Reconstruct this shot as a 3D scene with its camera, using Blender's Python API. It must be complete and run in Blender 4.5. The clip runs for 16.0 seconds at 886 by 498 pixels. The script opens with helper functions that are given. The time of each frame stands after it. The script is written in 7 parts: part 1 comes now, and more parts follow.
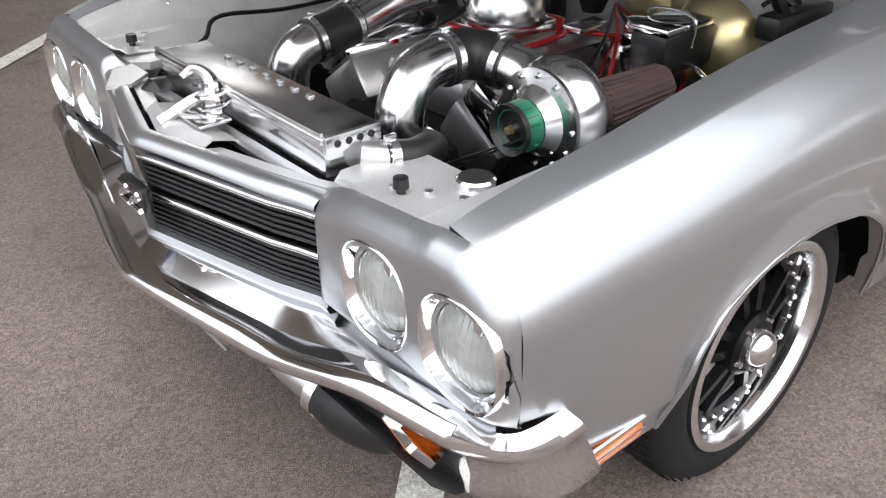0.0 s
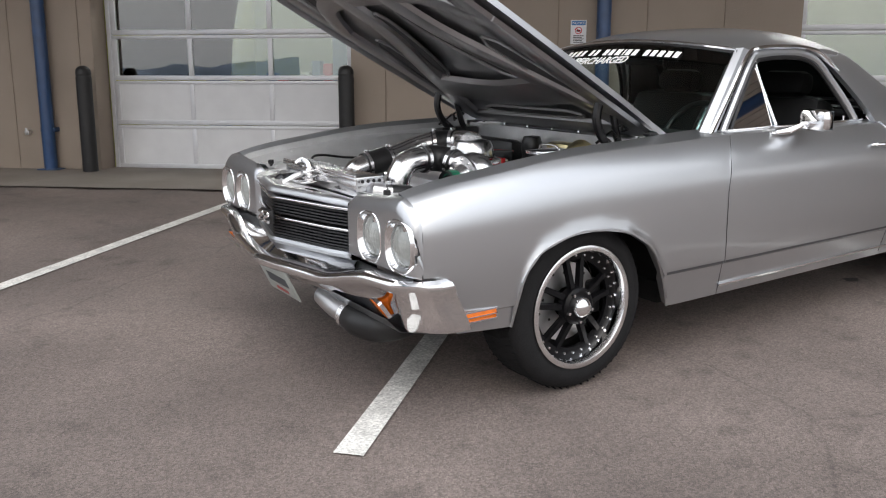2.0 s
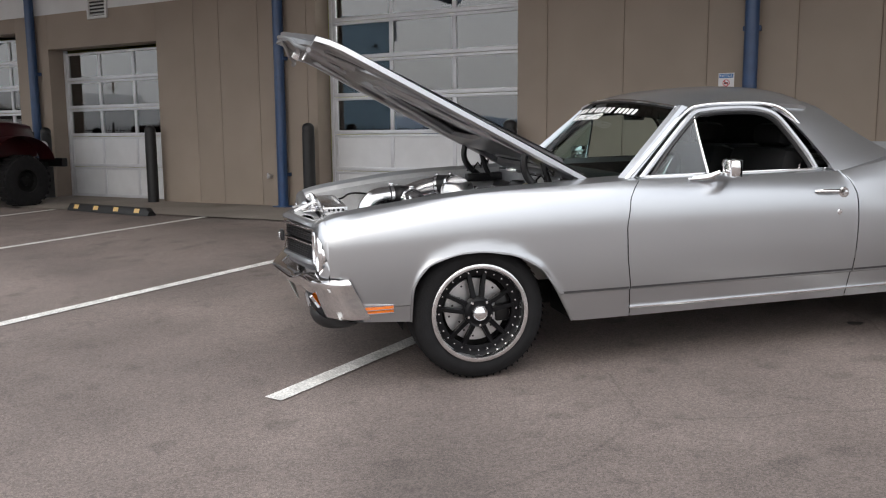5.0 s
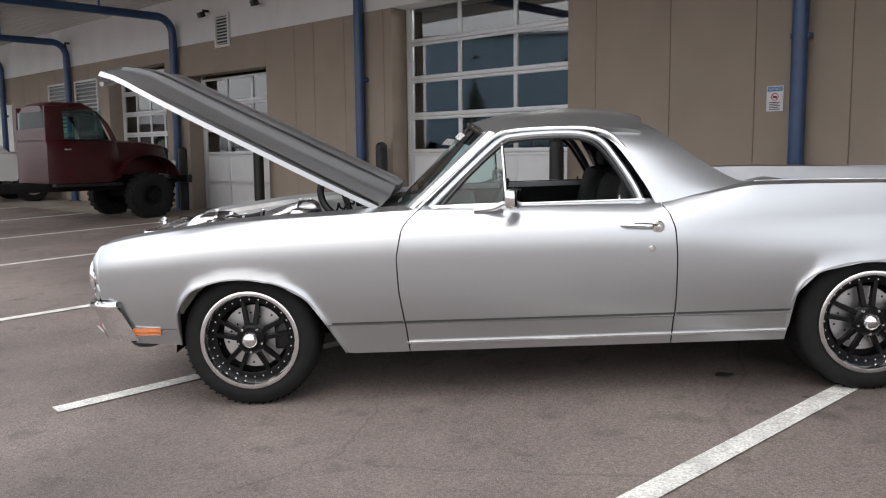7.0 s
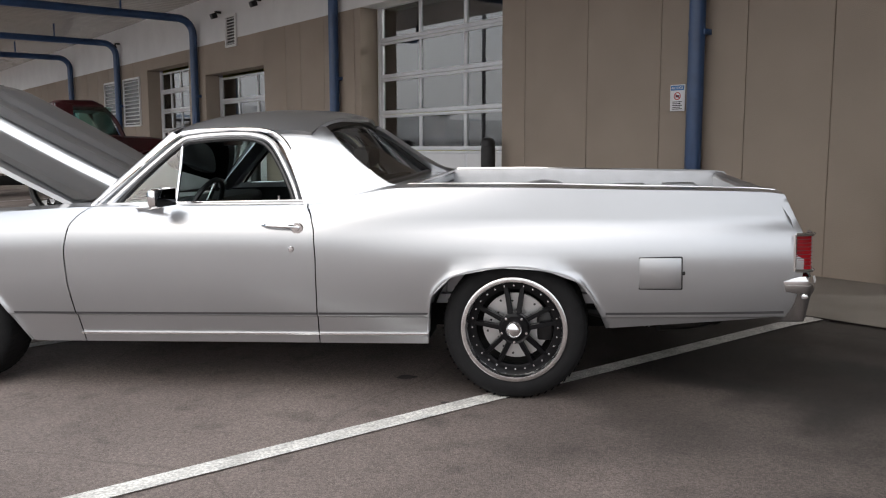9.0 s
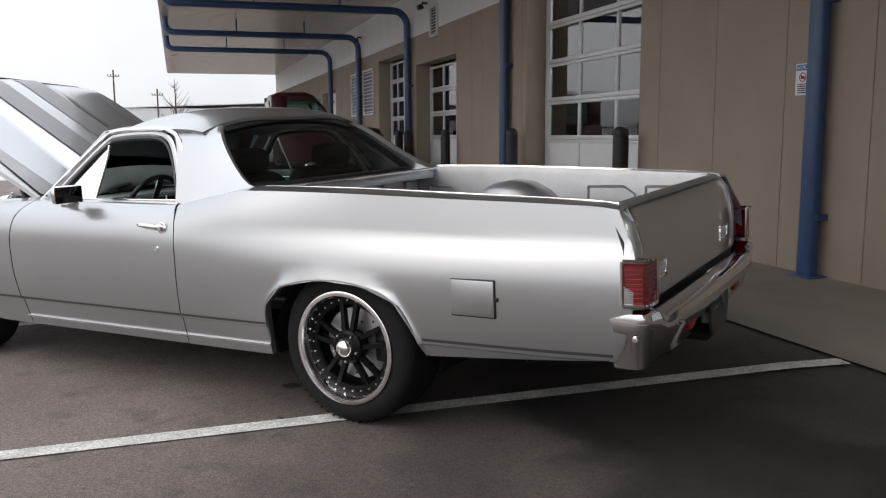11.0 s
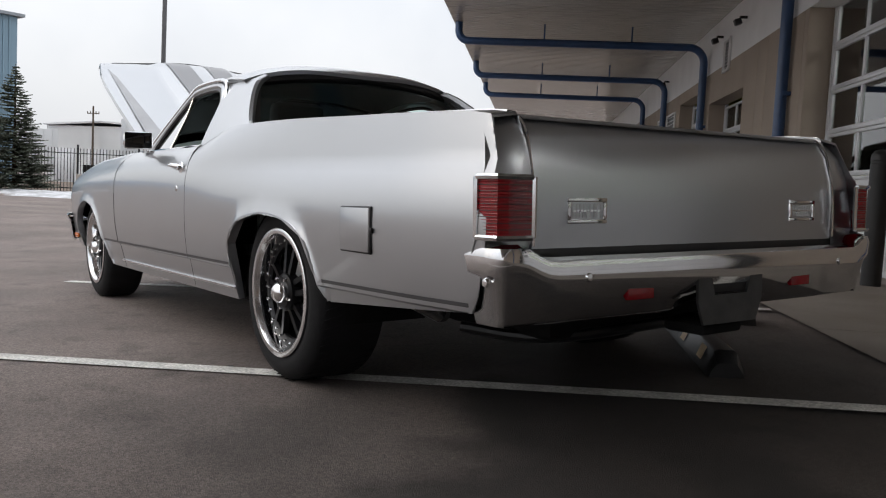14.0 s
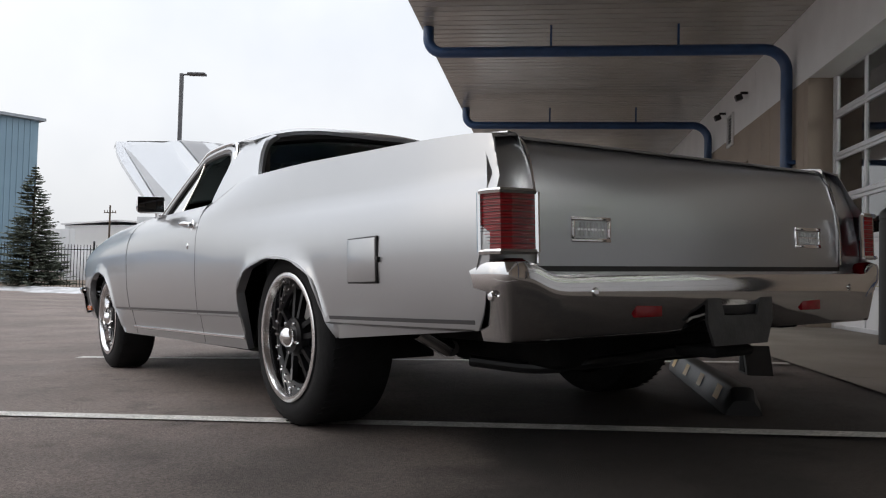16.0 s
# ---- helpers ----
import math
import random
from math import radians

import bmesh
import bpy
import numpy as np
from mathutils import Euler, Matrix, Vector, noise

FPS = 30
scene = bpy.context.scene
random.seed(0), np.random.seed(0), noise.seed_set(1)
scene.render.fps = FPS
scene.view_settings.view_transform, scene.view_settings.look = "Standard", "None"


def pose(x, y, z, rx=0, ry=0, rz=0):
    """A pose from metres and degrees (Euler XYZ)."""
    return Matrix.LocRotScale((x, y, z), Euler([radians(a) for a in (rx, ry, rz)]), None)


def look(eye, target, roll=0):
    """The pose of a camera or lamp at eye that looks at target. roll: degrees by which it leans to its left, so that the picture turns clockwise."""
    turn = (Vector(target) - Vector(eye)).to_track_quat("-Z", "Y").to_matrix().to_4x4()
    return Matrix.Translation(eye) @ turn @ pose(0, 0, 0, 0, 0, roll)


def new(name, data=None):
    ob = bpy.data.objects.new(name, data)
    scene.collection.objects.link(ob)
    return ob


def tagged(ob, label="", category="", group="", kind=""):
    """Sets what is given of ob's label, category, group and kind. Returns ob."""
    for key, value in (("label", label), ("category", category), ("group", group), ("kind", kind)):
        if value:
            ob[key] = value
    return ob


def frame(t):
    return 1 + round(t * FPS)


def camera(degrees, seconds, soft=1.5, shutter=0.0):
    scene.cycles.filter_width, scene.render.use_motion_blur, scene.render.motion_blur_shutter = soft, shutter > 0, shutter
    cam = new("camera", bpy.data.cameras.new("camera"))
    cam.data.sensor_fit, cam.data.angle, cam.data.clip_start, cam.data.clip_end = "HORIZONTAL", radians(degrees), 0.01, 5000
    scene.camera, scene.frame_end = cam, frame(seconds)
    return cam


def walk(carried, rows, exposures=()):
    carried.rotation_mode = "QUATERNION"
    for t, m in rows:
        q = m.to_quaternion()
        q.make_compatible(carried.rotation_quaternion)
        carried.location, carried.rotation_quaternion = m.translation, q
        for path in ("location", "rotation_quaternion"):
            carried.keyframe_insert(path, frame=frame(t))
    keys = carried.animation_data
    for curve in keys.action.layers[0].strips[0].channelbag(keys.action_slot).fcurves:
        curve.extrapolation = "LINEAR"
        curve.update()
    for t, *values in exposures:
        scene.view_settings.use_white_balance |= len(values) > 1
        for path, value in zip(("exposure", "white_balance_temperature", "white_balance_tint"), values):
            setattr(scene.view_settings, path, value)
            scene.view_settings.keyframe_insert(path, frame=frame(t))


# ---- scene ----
cam = camera(56.2, 16.0, 1.15)
TILT = 1.5      # degrees by which the lot rises towards the tail of the car
PATH = [
    (0, (-1.404, -1.554, 1.322), (-0.268, -0.214, 0.365), -0.4),
    (0.5, (-1.538, -1.999, 1.27), (-0.496, -0.453, 0.545), -1.3),
    (1, (-1.75, -2.351, 1.215), (-0.709, -0.731, 0.677), -3.8),
    (1.5, (-1.966, -2.739, 1.174), (-0.88, -1.14, 0.657), -2.6),
    (2, (-2.127, -3.155, 1.149), (-1.044, -1.519, 0.763), 0.1),
    (2.5, (-2.308, -3.499, 1.137), (-1.246, -1.823, 0.883), 1.7),
    (3, (-2.444, -3.838, 1.129), (-1.4, -2.142, 0.944), 0.8),
    (3.2, (-2.436, -3.98, 1.13), (-1.406, -2.277, 0.928), -1.4),
    (5.3, (-0.745, -4.692, 1.175), (-0.386, -2.743, 0.904), 0.6),
    (5.5, (-0.532, -4.697, 1.178), (-0.231, -2.738, 0.91), 0.9),
    (6, (-0.029, -4.76, 1.194), (0.148, -2.782, 0.953), -0.6),
    (6.5, (0.511, -4.829, 1.218), (0.559, -2.843, 0.986), -0.2),
    (7, (1.064, -4.807, 1.222), (0.996, -2.822, 0.989), -0.6),
    (7.5, (1.615, -4.879, 1.234), (1.488, -2.898, 0.996), -0.9),
    (8, (2.161, -4.857, 1.214), (1.946, -2.884, 0.966), -0.6),
    (8.5, (2.719, -4.76, 1.234), (2.444, -2.795, 0.989), -0.1),
    (9, (3.267, -4.661, 1.237), (2.922, -2.706, 0.996), -0.1),
    (9.5, (3.745, -4.426, 1.23), (3.287, -2.496, 0.973), -0.1),
    (9.7, (3.922, -4.328, 1.265), (3.394, -2.417, 0.998), -0.3),
    (11.8, (5.537, -3.103, 1.306), (4.227, -1.623, 1.002), -0.2),
    (12, (5.624, -2.953, 1.295), (4.244, -1.54, 0.978), -0.3),
    (12.5, (5.816, -2.593, 1.298), (4.316, -1.309, 0.981), 0.0),
    (13, (5.931, -2.36, 1.248), (4.319, -1.224, 0.913), 0.3),
    (13.5, (5.883, -2.301, 1.124), (4.224, -1.21, 0.885), 1.3),
    (14, (5.835, -2.24, 0.832), (4.212, -1.079, 0.687), 2.9),
    (14.5, (5.846, -2.226, 0.663), (4.225, -1.055, 0.617), 1.3),
    (15, (5.867, -2.229, 0.648), (4.232, -1.077, 0.674), 1.1),
    (15.5, (5.869, -2.228, 0.647), (4.223, -1.094, 0.717), 1.4),
    (16, (5.864, -2.225, 0.638), (4.216, -1.095, 0.712), 1.4),
]
walk(cam, [(t, look(e, g, r)) for t, e, g, r in PATH],
     [(0, 0.95), (0.8, 0.78), (2.0, 0.52), (3.2, 0.42), (6, 0.5), (9.5, 0.42), (12, 0.10), (16, -0.02)])

# ---- world and sun: a bright overcast day ----
world = bpy.data.worlds.new("overcast")
scene.world = world
world.use_nodes = True
wn = world.node_tree
sky = wn.nodes.new("ShaderNodeTexSky")
sky.sky_type, sky.sun_disc = "NISHITA", False
sky.sun_elevation, sky.sun_rotation = radians(38), radians(205)
sky.air_density, sky.dust_density, sky.ozone_density = 1.0, 6.0, 1.0
soft_white = wn.nodes.new("ShaderNodeMixRGB")      # cloud cover takes most of the blue out of the sky
soft_white.inputs[0].default_value = 0.82
clouds = wn.nodes.new("ShaderNodeTexNoise")
clouds.inputs["Scale"].default_value, clouds.inputs["Detail"].default_value = 2.2, 5.0
cramp = wn.nodes.new("ShaderNodeValToRGB")
cramp.color_ramp.elements[0].position, cramp.color_ramp.elements[0].color = 0.3, (7.4, 7.8, 8.5, 1)
cramp.color_ramp.elements[1].position, cramp.color_ramp.elements[1].color = 0.7, (10.5, 10.6, 10.8, 1)
wn.links.new(clouds.outputs["Fac"], cramp.inputs["Fac"])
wn.links.new(sky.outputs["Color"], soft_white.inputs[1])
wn.links.new(cramp.outputs["Color"], soft_white.inputs[2])
# an overcast sky is brighter overhead than at the horizon
wtc, wsep, wmap, wmul = (wn.nodes.new(k) for k in ("ShaderNodeTexCoord", "ShaderNodeSeparateXYZ", "ShaderNodeMapRange", "ShaderNodeVectorMath"))
wmul.operation = "SCALE"
wmap.inputs["To Min"].default_value, wmap.inputs["To Max"].default_value = 0.83, 1.75
wn.links.new(wtc.outputs["Generated"], wsep.inputs[0])
wn.links.new(wsep.outputs["Z"], wmap.inputs["Value"])
wn.links.new(soft_white.outputs["Color"], wmul.inputs[0])
wn.links.new(wmap.outputs[0], wmul.inputs["Scale"])
wn.links.new(wmul.outputs[0], wn.nodes["Background"].inputs["Color"])
wn.nodes["Background"].inputs["Strength"].default_value = 0.115
sun = new("sun", bpy.data.lights.new("sun", "SUN"))
sun.data.energy, sun.data.angle, sun.data.color = 0.5, radians(50), (1.0, 0.96, 0.9)
sun.matrix_world = look((-2.5, -3.5, 20), (0, 0, 0))


# ---- materials ----
def mat(name, color, rough=0.5, metal=0.0, vary=0.12, scale=6.0, bump=0.0, bump_scale=60.0, coat=0.0, fine=0.0, fine_scale=200.0, rvary=0.0):
    """A surface with stains at a large scale, grain at a small one, and fine relief."""
    m = bpy.data.materials.new(name)
    m.use_nodes = True
    nt = m.node_tree
    b = nt.nodes["Principled BSDF"]
    b.inputs["Roughness"].default_value, b.inputs["Metallic"].default_value = rough, metal
    b.inputs["Coat Weight"].default_value = coat
    b.inputs["Coat Roughness"].default_value = 0.05
    tc = nt.nodes.new("ShaderNodeTexCoord")
    big = nt.nodes.new("ShaderNodeTexNoise")
    big.inputs["Scale"].default_value, big.inputs["Detail"].default_value = scale, 6
    nt.links.new(tc.outputs["Object"], big.inputs["Vector"])
    grain = nt.nodes.new("ShaderNodeTexNoise")
    grain.inputs["Scale"].default_value, grain.inputs["Detail"].default_value = fine_scale, 3
    nt.links.new(tc.outputs["Object"], grain.inputs["Vector"])
    ramp = nt.nodes.new("ShaderNodeMapRange")
    ramp.inputs["From Min"].default_value, ramp.inputs["From Max"].default_value = 0.3, 0.7
    ramp.inputs["To Min"].default_value, ramp.inputs["To Max"].default_value = 1 - vary, 1 + vary
    nt.links.new(big.outputs["Fac"], ramp.inputs["Value"])
    ramp2 = nt.nodes.new("ShaderNodeMapRange")
    ramp2.inputs["From Min"].default_value, ramp2.inputs["From Max"].default_value = 0.3, 0.7
    ramp2.inputs["To Min"].default_value, ramp2.inputs["To Max"].default_value = 1 - fine, 1 + fine
    nt.links.new(grain.outputs["Fac"], ramp2.inputs["Value"])
    mul = nt.nodes.new("ShaderNodeMath")
    mul.operation = "MULTIPLY"
    nt.links.new(ramp.outputs[0], mul.inputs[0])
    nt.links.new(ramp2.outputs[0], mul.inputs[1])
    mix = nt.nodes.new("ShaderNodeVectorMath")
    mix.operation = "SCALE"
    mix.inputs[0].default_value = color[:3]
    nt.links.new(mul.outputs[0], mix.inputs["Scale"])
    nt.links.new(mix.outputs[0], b.inputs["Base Color"])
    if rvary:
        rr = nt.nodes.new("ShaderNodeMapRange")
        rr.inputs["From Min"].default_value, rr.inputs["From Max"].default_value = 0.3, 0.7
        rr.inputs["To Min"].default_value, rr.inputs["To Max"].default_value = max(0.02, rough - rvary), rough + rvary
        nt.links.new(big.outputs["Fac"], rr.inputs["Value"])
        nt.links.new(rr.outputs[0], b.inputs["Roughness"])
    if bump:
        bn = nt.nodes.new("ShaderNodeTexNoise")
        bn.inputs["Scale"].default_value, bn.inputs["Detail"].default_value = bump_scale, 4
        nt.links.new(tc.outputs["Object"], bn.inputs["Vector"])
        bp = nt.nodes.new("ShaderNodeBump")
        bp.inputs["Strength"].default_value, bp.inputs["Distance"].default_value = bump, 0.01
        nt.links.new(bn.outputs["Fac"], bp.inputs["Height"])
        nt.links.new(bp.outputs["Normal"], b.inputs["Normal"])
    return m


def glass(name, tint, rough=0.0, clear=0.85):
    """Thin window glass: mostly clear, tinted, with a mirror gloss."""
    m = bpy.data.materials.new(name)
    m.use_nodes = True
    nt = m.node_tree
    nt.nodes.remove(nt.nodes["Principled BSDF"])
    tr, gl, fr, mx = (nt.nodes.new(k) for k in ("ShaderNodeBsdfTransparent", "ShaderNodeBsdfGlossy", "ShaderNodeFresnel", "ShaderNodeMixShader"))
    tr.inputs["Color"].default_value = (*tint, 1)
    gl.inputs["Roughness"].default_value = rough
    fr.inputs["IOR"].default_value = 1.5 + clear
    nt.links.new(fr.outputs[0], mx.inputs[0])
    nt.links.new(tr.outputs[0], mx.inputs[1])
    nt.links.new(gl.outputs[0], mx.inputs[2])
    nt.links.new(mx.outputs[0], nt.nodes["Material Output"].inputs["Surface"])
    return m


def asphalt_mat():
    m = mat("asphalt", (0.182, 0.149, 0.135), 0.75, 0, 0.0, 1.0, 0.9, 260.0, rvary=0.08)
    nt = m.node_tree
    b = nt.nodes["Principled BSDF"]
    tc = nt.nodes.new("ShaderNodeTexCoord")
    def noise_node(scale, detail, lo, hi, to0, to1):
        n = nt.nodes.new("ShaderNodeTexNoise")
        n.inputs["Scale"].default_value, n.inputs["Detail"].default_value = scale, detail
        nt.links.new(tc.outputs["Object"], n.inputs["Vector"])
        r = nt.nodes.new("ShaderNodeMapRange")
        for k, v in zip(("From Min", "From Max", "To Min", "To Max"), (lo, hi, to0, to1)):
            r.inputs[k].default_value = v
        nt.links.new(n.outputs["Fac"], r.inputs["Value"])
        return r
    stain = noise_node(0.7, 8, 0.35, 0.62, 0.72, 1.12)
    spots = noise_node(4.5, 6, 0.30, 0.42, 0.72, 1.0)
    speck = noise_node(240.0, 2, 0.35, 0.7, 0.78, 1.40)
    stones = nt.nodes.new("ShaderNodeTexVoronoi")
    stones.inputs["Scale"].default_value = 130.0
    nt.links.new(tc.outputs["Object"], stones.inputs["Vector"])
    sr = nt.nodes.new("ShaderNodeMapRange")
    for k, v in zip(("From Min", "From Max", "To Min", "To Max"), (0.0, 1.0, 0.75, 1.35)):
        sr.inputs[k].default_value = v
    sep = nt.nodes.new("ShaderNodeSeparateColor")
    nt.links.new(stones.outputs["Color"], sep.inputs[0])
    nt.links.new(sep.outputs[0], sr.inputs["Value"])
    shade_and_stains = []
    warp = nt.nodes.new("ShaderNodeTexNoise")
    warp.inputs["Scale"].default_value, warp.inputs["Detail"].default_value = 1.6, 5
    nt.links.new(tc.outputs["Object"], warp.inputs["Vector"])
    shifted = nt.nodes.new("ShaderNodeVectorMath")
    shifted.operation = "MULTIPLY_ADD"
    shifted.inputs[1].default_value = (1.3, 1.3, 0)
    nt.links.new(warp.outputs["Color"], shifted.inputs[0])
    nt.links.new(tc.outputs["Object"], shifted.inputs[2])
    # the 4.4 by 2.2 one paints canopy shade into the asphalt; the rest are stains
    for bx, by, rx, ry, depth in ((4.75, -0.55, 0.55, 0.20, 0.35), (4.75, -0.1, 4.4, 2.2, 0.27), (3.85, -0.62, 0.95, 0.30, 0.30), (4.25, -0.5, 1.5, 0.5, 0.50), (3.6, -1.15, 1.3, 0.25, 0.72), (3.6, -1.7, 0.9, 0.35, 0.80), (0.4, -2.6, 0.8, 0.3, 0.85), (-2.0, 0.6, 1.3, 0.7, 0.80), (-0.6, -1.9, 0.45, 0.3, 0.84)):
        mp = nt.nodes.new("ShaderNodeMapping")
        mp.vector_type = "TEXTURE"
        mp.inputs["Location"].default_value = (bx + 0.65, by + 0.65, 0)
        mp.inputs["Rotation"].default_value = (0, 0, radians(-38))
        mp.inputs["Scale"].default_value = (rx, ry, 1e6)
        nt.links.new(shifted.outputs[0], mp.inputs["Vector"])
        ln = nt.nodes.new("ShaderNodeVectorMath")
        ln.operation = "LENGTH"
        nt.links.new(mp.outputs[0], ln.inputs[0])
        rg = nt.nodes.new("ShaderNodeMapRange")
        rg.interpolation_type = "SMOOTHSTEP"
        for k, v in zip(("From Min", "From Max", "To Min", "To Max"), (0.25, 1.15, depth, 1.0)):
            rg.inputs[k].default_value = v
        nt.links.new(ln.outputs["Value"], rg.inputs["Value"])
        shade_and_stains.append(rg)
    crack = nt.nodes.new("ShaderNodeTexVoronoi")
    crack.feature = "DISTANCE_TO_EDGE"
    crack.inputs["Scale"].default_value = 0.25
    wob = nt.nodes.new("ShaderNodeVectorMath")
    wob.operation = "MULTIPLY_ADD"
    wob.inputs[1].default_value = (0.5, 0.5, 0)
    nt.links.new(warp.outputs["Color"], wob.inputs[0])
    nt.links.new(tc.outputs["Object"], wob.inputs[2])
    nt.links.new(wob.outputs[0], crack.inputs["Vector"])
    cr = nt.nodes.new("ShaderNodeMapRange")
    for k, v in zip(("From Min", "From Max", "To Min", "To Max"), (0.0006, 0.0030, 0.80, 1.0)):
        cr.inputs[k].default_value = v
    nt.links.new(crack.outputs["Distance"], cr.inputs["Value"])
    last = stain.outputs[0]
    for other in (spots, speck, sr, cr, *shade_and_stains):
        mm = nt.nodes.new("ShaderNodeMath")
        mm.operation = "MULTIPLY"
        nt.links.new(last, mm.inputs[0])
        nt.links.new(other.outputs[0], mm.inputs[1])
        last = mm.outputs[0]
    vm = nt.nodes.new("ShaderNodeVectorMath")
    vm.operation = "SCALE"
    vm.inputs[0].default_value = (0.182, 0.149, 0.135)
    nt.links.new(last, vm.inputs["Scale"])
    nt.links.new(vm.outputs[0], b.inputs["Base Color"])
    return m


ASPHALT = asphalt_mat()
CONCRETE = mat("concrete", (0.25, 0.222, 0.198), 0.85, 0, 0.16, 1.3, 0.5, 90, fine=0.15)
LINE = mat("road_paint", (0.62, 0.61, 0.58), 0.7, 0, 0.22, 9, 0.5, 200, fine=0.35, fine_scale=90)
WALL_TAN = mat("tan_panel", (0.325, 0.270, 0.224), 0.85, 0, 0.06, 1.5, 0.5, 140, fine=0.06)
WALL_JAMB = mat("tan_jamb", (0.24, 0.182, 0.14), 0.85, 0, 0.06, 1.5, 0.5, 140, fine=0.06)
WHITE_PANEL = mat("white_panel", (0.72, 0.725, 0.73), 0.5, 0, 0.05, 2, 0.05, 20)
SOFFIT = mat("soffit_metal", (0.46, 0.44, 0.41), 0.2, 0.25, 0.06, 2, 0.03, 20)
BLUE = mat("blue_paint", (0.021, 0.060, 0.155), 0.4, 0, 0.12, 8, 0.1, 60, coat=0.2)
BLACK_RUBBER = mat("black_plastic", (0.012, 0.012, 0.013), 0.5, 0, 0.2, 12, 0.15, 150)
DOOR_WHITE = mat("white_door", (0.72, 0.73, 0.75), 0.45, 0, 0.05, 3, 0.06, 90)
DOOR_FRAME = mat("aluminium_frame", (0.66, 0.67, 0.70), 0.35, 0.2, 0.05, 5)
PANE = glass("pane_glass", (0.82, 0.88, 0.82), 0.0, 1.15)
SILVER = mat("silver_paint", (0.470, 0.483, 0.503), 0.30, 0.88, 0.02, 2, 0.02, 900, coat=0.8, fine=0.03, fine_scale=1500)
BAY_SILVER = mat("satin_bay_paint", (0.60, 0.605, 0.61), 0.38, 0.55, 0.10, 9, 0.06, 60, fine=0.05)
CREASE_SHADE = mat("crease_shade", (0.10, 0.10, 0.105), 0.4, 0.6, 0.03, 2)
# body silver again, darkened to put the bed's dim reflections into its colour
BED_SHADED = mat("bed_shaded_silver", (0.42, 0.43, 0.45), 0.36, 0.8, 0.10, 6, 0.05, 80, fine=0.05)
STEEL_DARK = mat("dull_steel", (0.09, 0.09, 0.092), 0.5, 0.9, 0.2, 12, 0.1, 90)
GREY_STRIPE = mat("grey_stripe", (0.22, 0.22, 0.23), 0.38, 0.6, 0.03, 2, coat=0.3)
CHROME = mat("chrome", (0.84, 0.84, 0.85), 0.085, 1.0, 0.02, 8, rvary=0.02)
ALU = mat("polished_aluminium", (0.80, 0.80, 0.81), 0.20, 1.0, 0.06, 14, 0.03, 40, rvary=0.07)
ALU_DULL = mat("brushed_aluminium", (0.62, 0.62, 0.63), 0.38, 1.0, 0.08, 18, 0.05, 120)
BLACK_TRIM = mat("black_trim", (0.010, 0.010, 0.011), 0.35, 0, 0.2, 20)
TYRE = mat("tyre_rubber", (0.011, 0.011, 0.012), 0.8, 0, 0.2, 14, 0.25, 120)
WHEEL_BLACK = mat("gloss_black", (0.004, 0.004, 0.005), 0.42, 0.0, 0.1, 10, coat=0.1)
UNDER = mat("underbody_black", (0.012, 0.012, 0.012), 0.8, 0, 0.3, 8)
CAR_GLASS = glass("car_glass", (0.70, 0.86, 0.83), 0.0, 0.05)
INTERIOR = mat("black_vinyl", (0.013, 0.013, 0.014), 0.55, 0, 0.2, 10, 0.2, 160)
AMBER = mat("amber_lens", (0.70, 0.16, 0.015), 0.15, 0, 0.1, 30, coat=0.5)
RED_LENS = mat("red_lens", (0.24, 0.004, 0.009), 0.16, 0, 0.15, 30, coat=0.15)
CLEAR_LENS = mat("clear_lens", (0.70, 0.72, 0.72), 0.12, 0.4, 0.08, 40, 0.25, 90, coat=0.8)
HOSE = mat("black_hose", (0.014, 0.014, 0.015), 0.45, 0, 0.15, 20)
GREEN = mat("green_pulley", (0.01, 0.16, 0.085), 0.3, 0.3, 0.1, 20, coat=0.3)
RED_PART = mat("red_anodised", (0.45, 0.015, 0.02), 0.3, 0.4, 0.1, 30)
BRASS = mat("yellow_zinc", (0.62, 0.54, 0.30), 0.3, 0.9, 0.12, 14)
MAROON = mat("maroon_paint", (0.040, 0.003, 0.006), 0.32, 0.1, 0.12, 3, 0.03, 60, coat=0.2)
DECAL_WHITE = mat("white_vinyl", (0.80, 0.80, 0.80), 0.5, 0, 0.03)
LENS = mat("lens_glass", (0.40, 0.42, 0.41), 0.16, 0.25, 0.15, 30, 0.25, 70, coat=0.5)
FILTER = mat("filter_cloth", (0.05, 0.03, 0.028), 0.8, 0, 0.2, 40)
HOOD_SHADE = mat("hollow_shade", (0.035, 0.035, 0.037), 0.7, 0, 0.2, 8)
HOOD_INNER = mat("hood_inner_grey", (0.33, 0.33, 0.335), 0.30, 0.8, 0.08, 5, coat=0.3)
# mirror's base colour is kept dark to stand in for a dark reflection
MIRROR = mat("mirror_glass", (0.08, 0.085, 0.09), 0.03, 1.0, 0.0)
YELLOW_PAINT = mat("yellow_reflector", (0.62, 0.42, 0.16), 0.5, 0, 0.15, 30)


for m_, level in ((WHEEL_BLACK, 0.15), (TYRE, 0.25), (UNDER, 0.1), (INTERIOR, 0.3)):
    m_.node_tree.nodes["Principled BSDF"].inputs["Specular IOR Level"].default_value = level


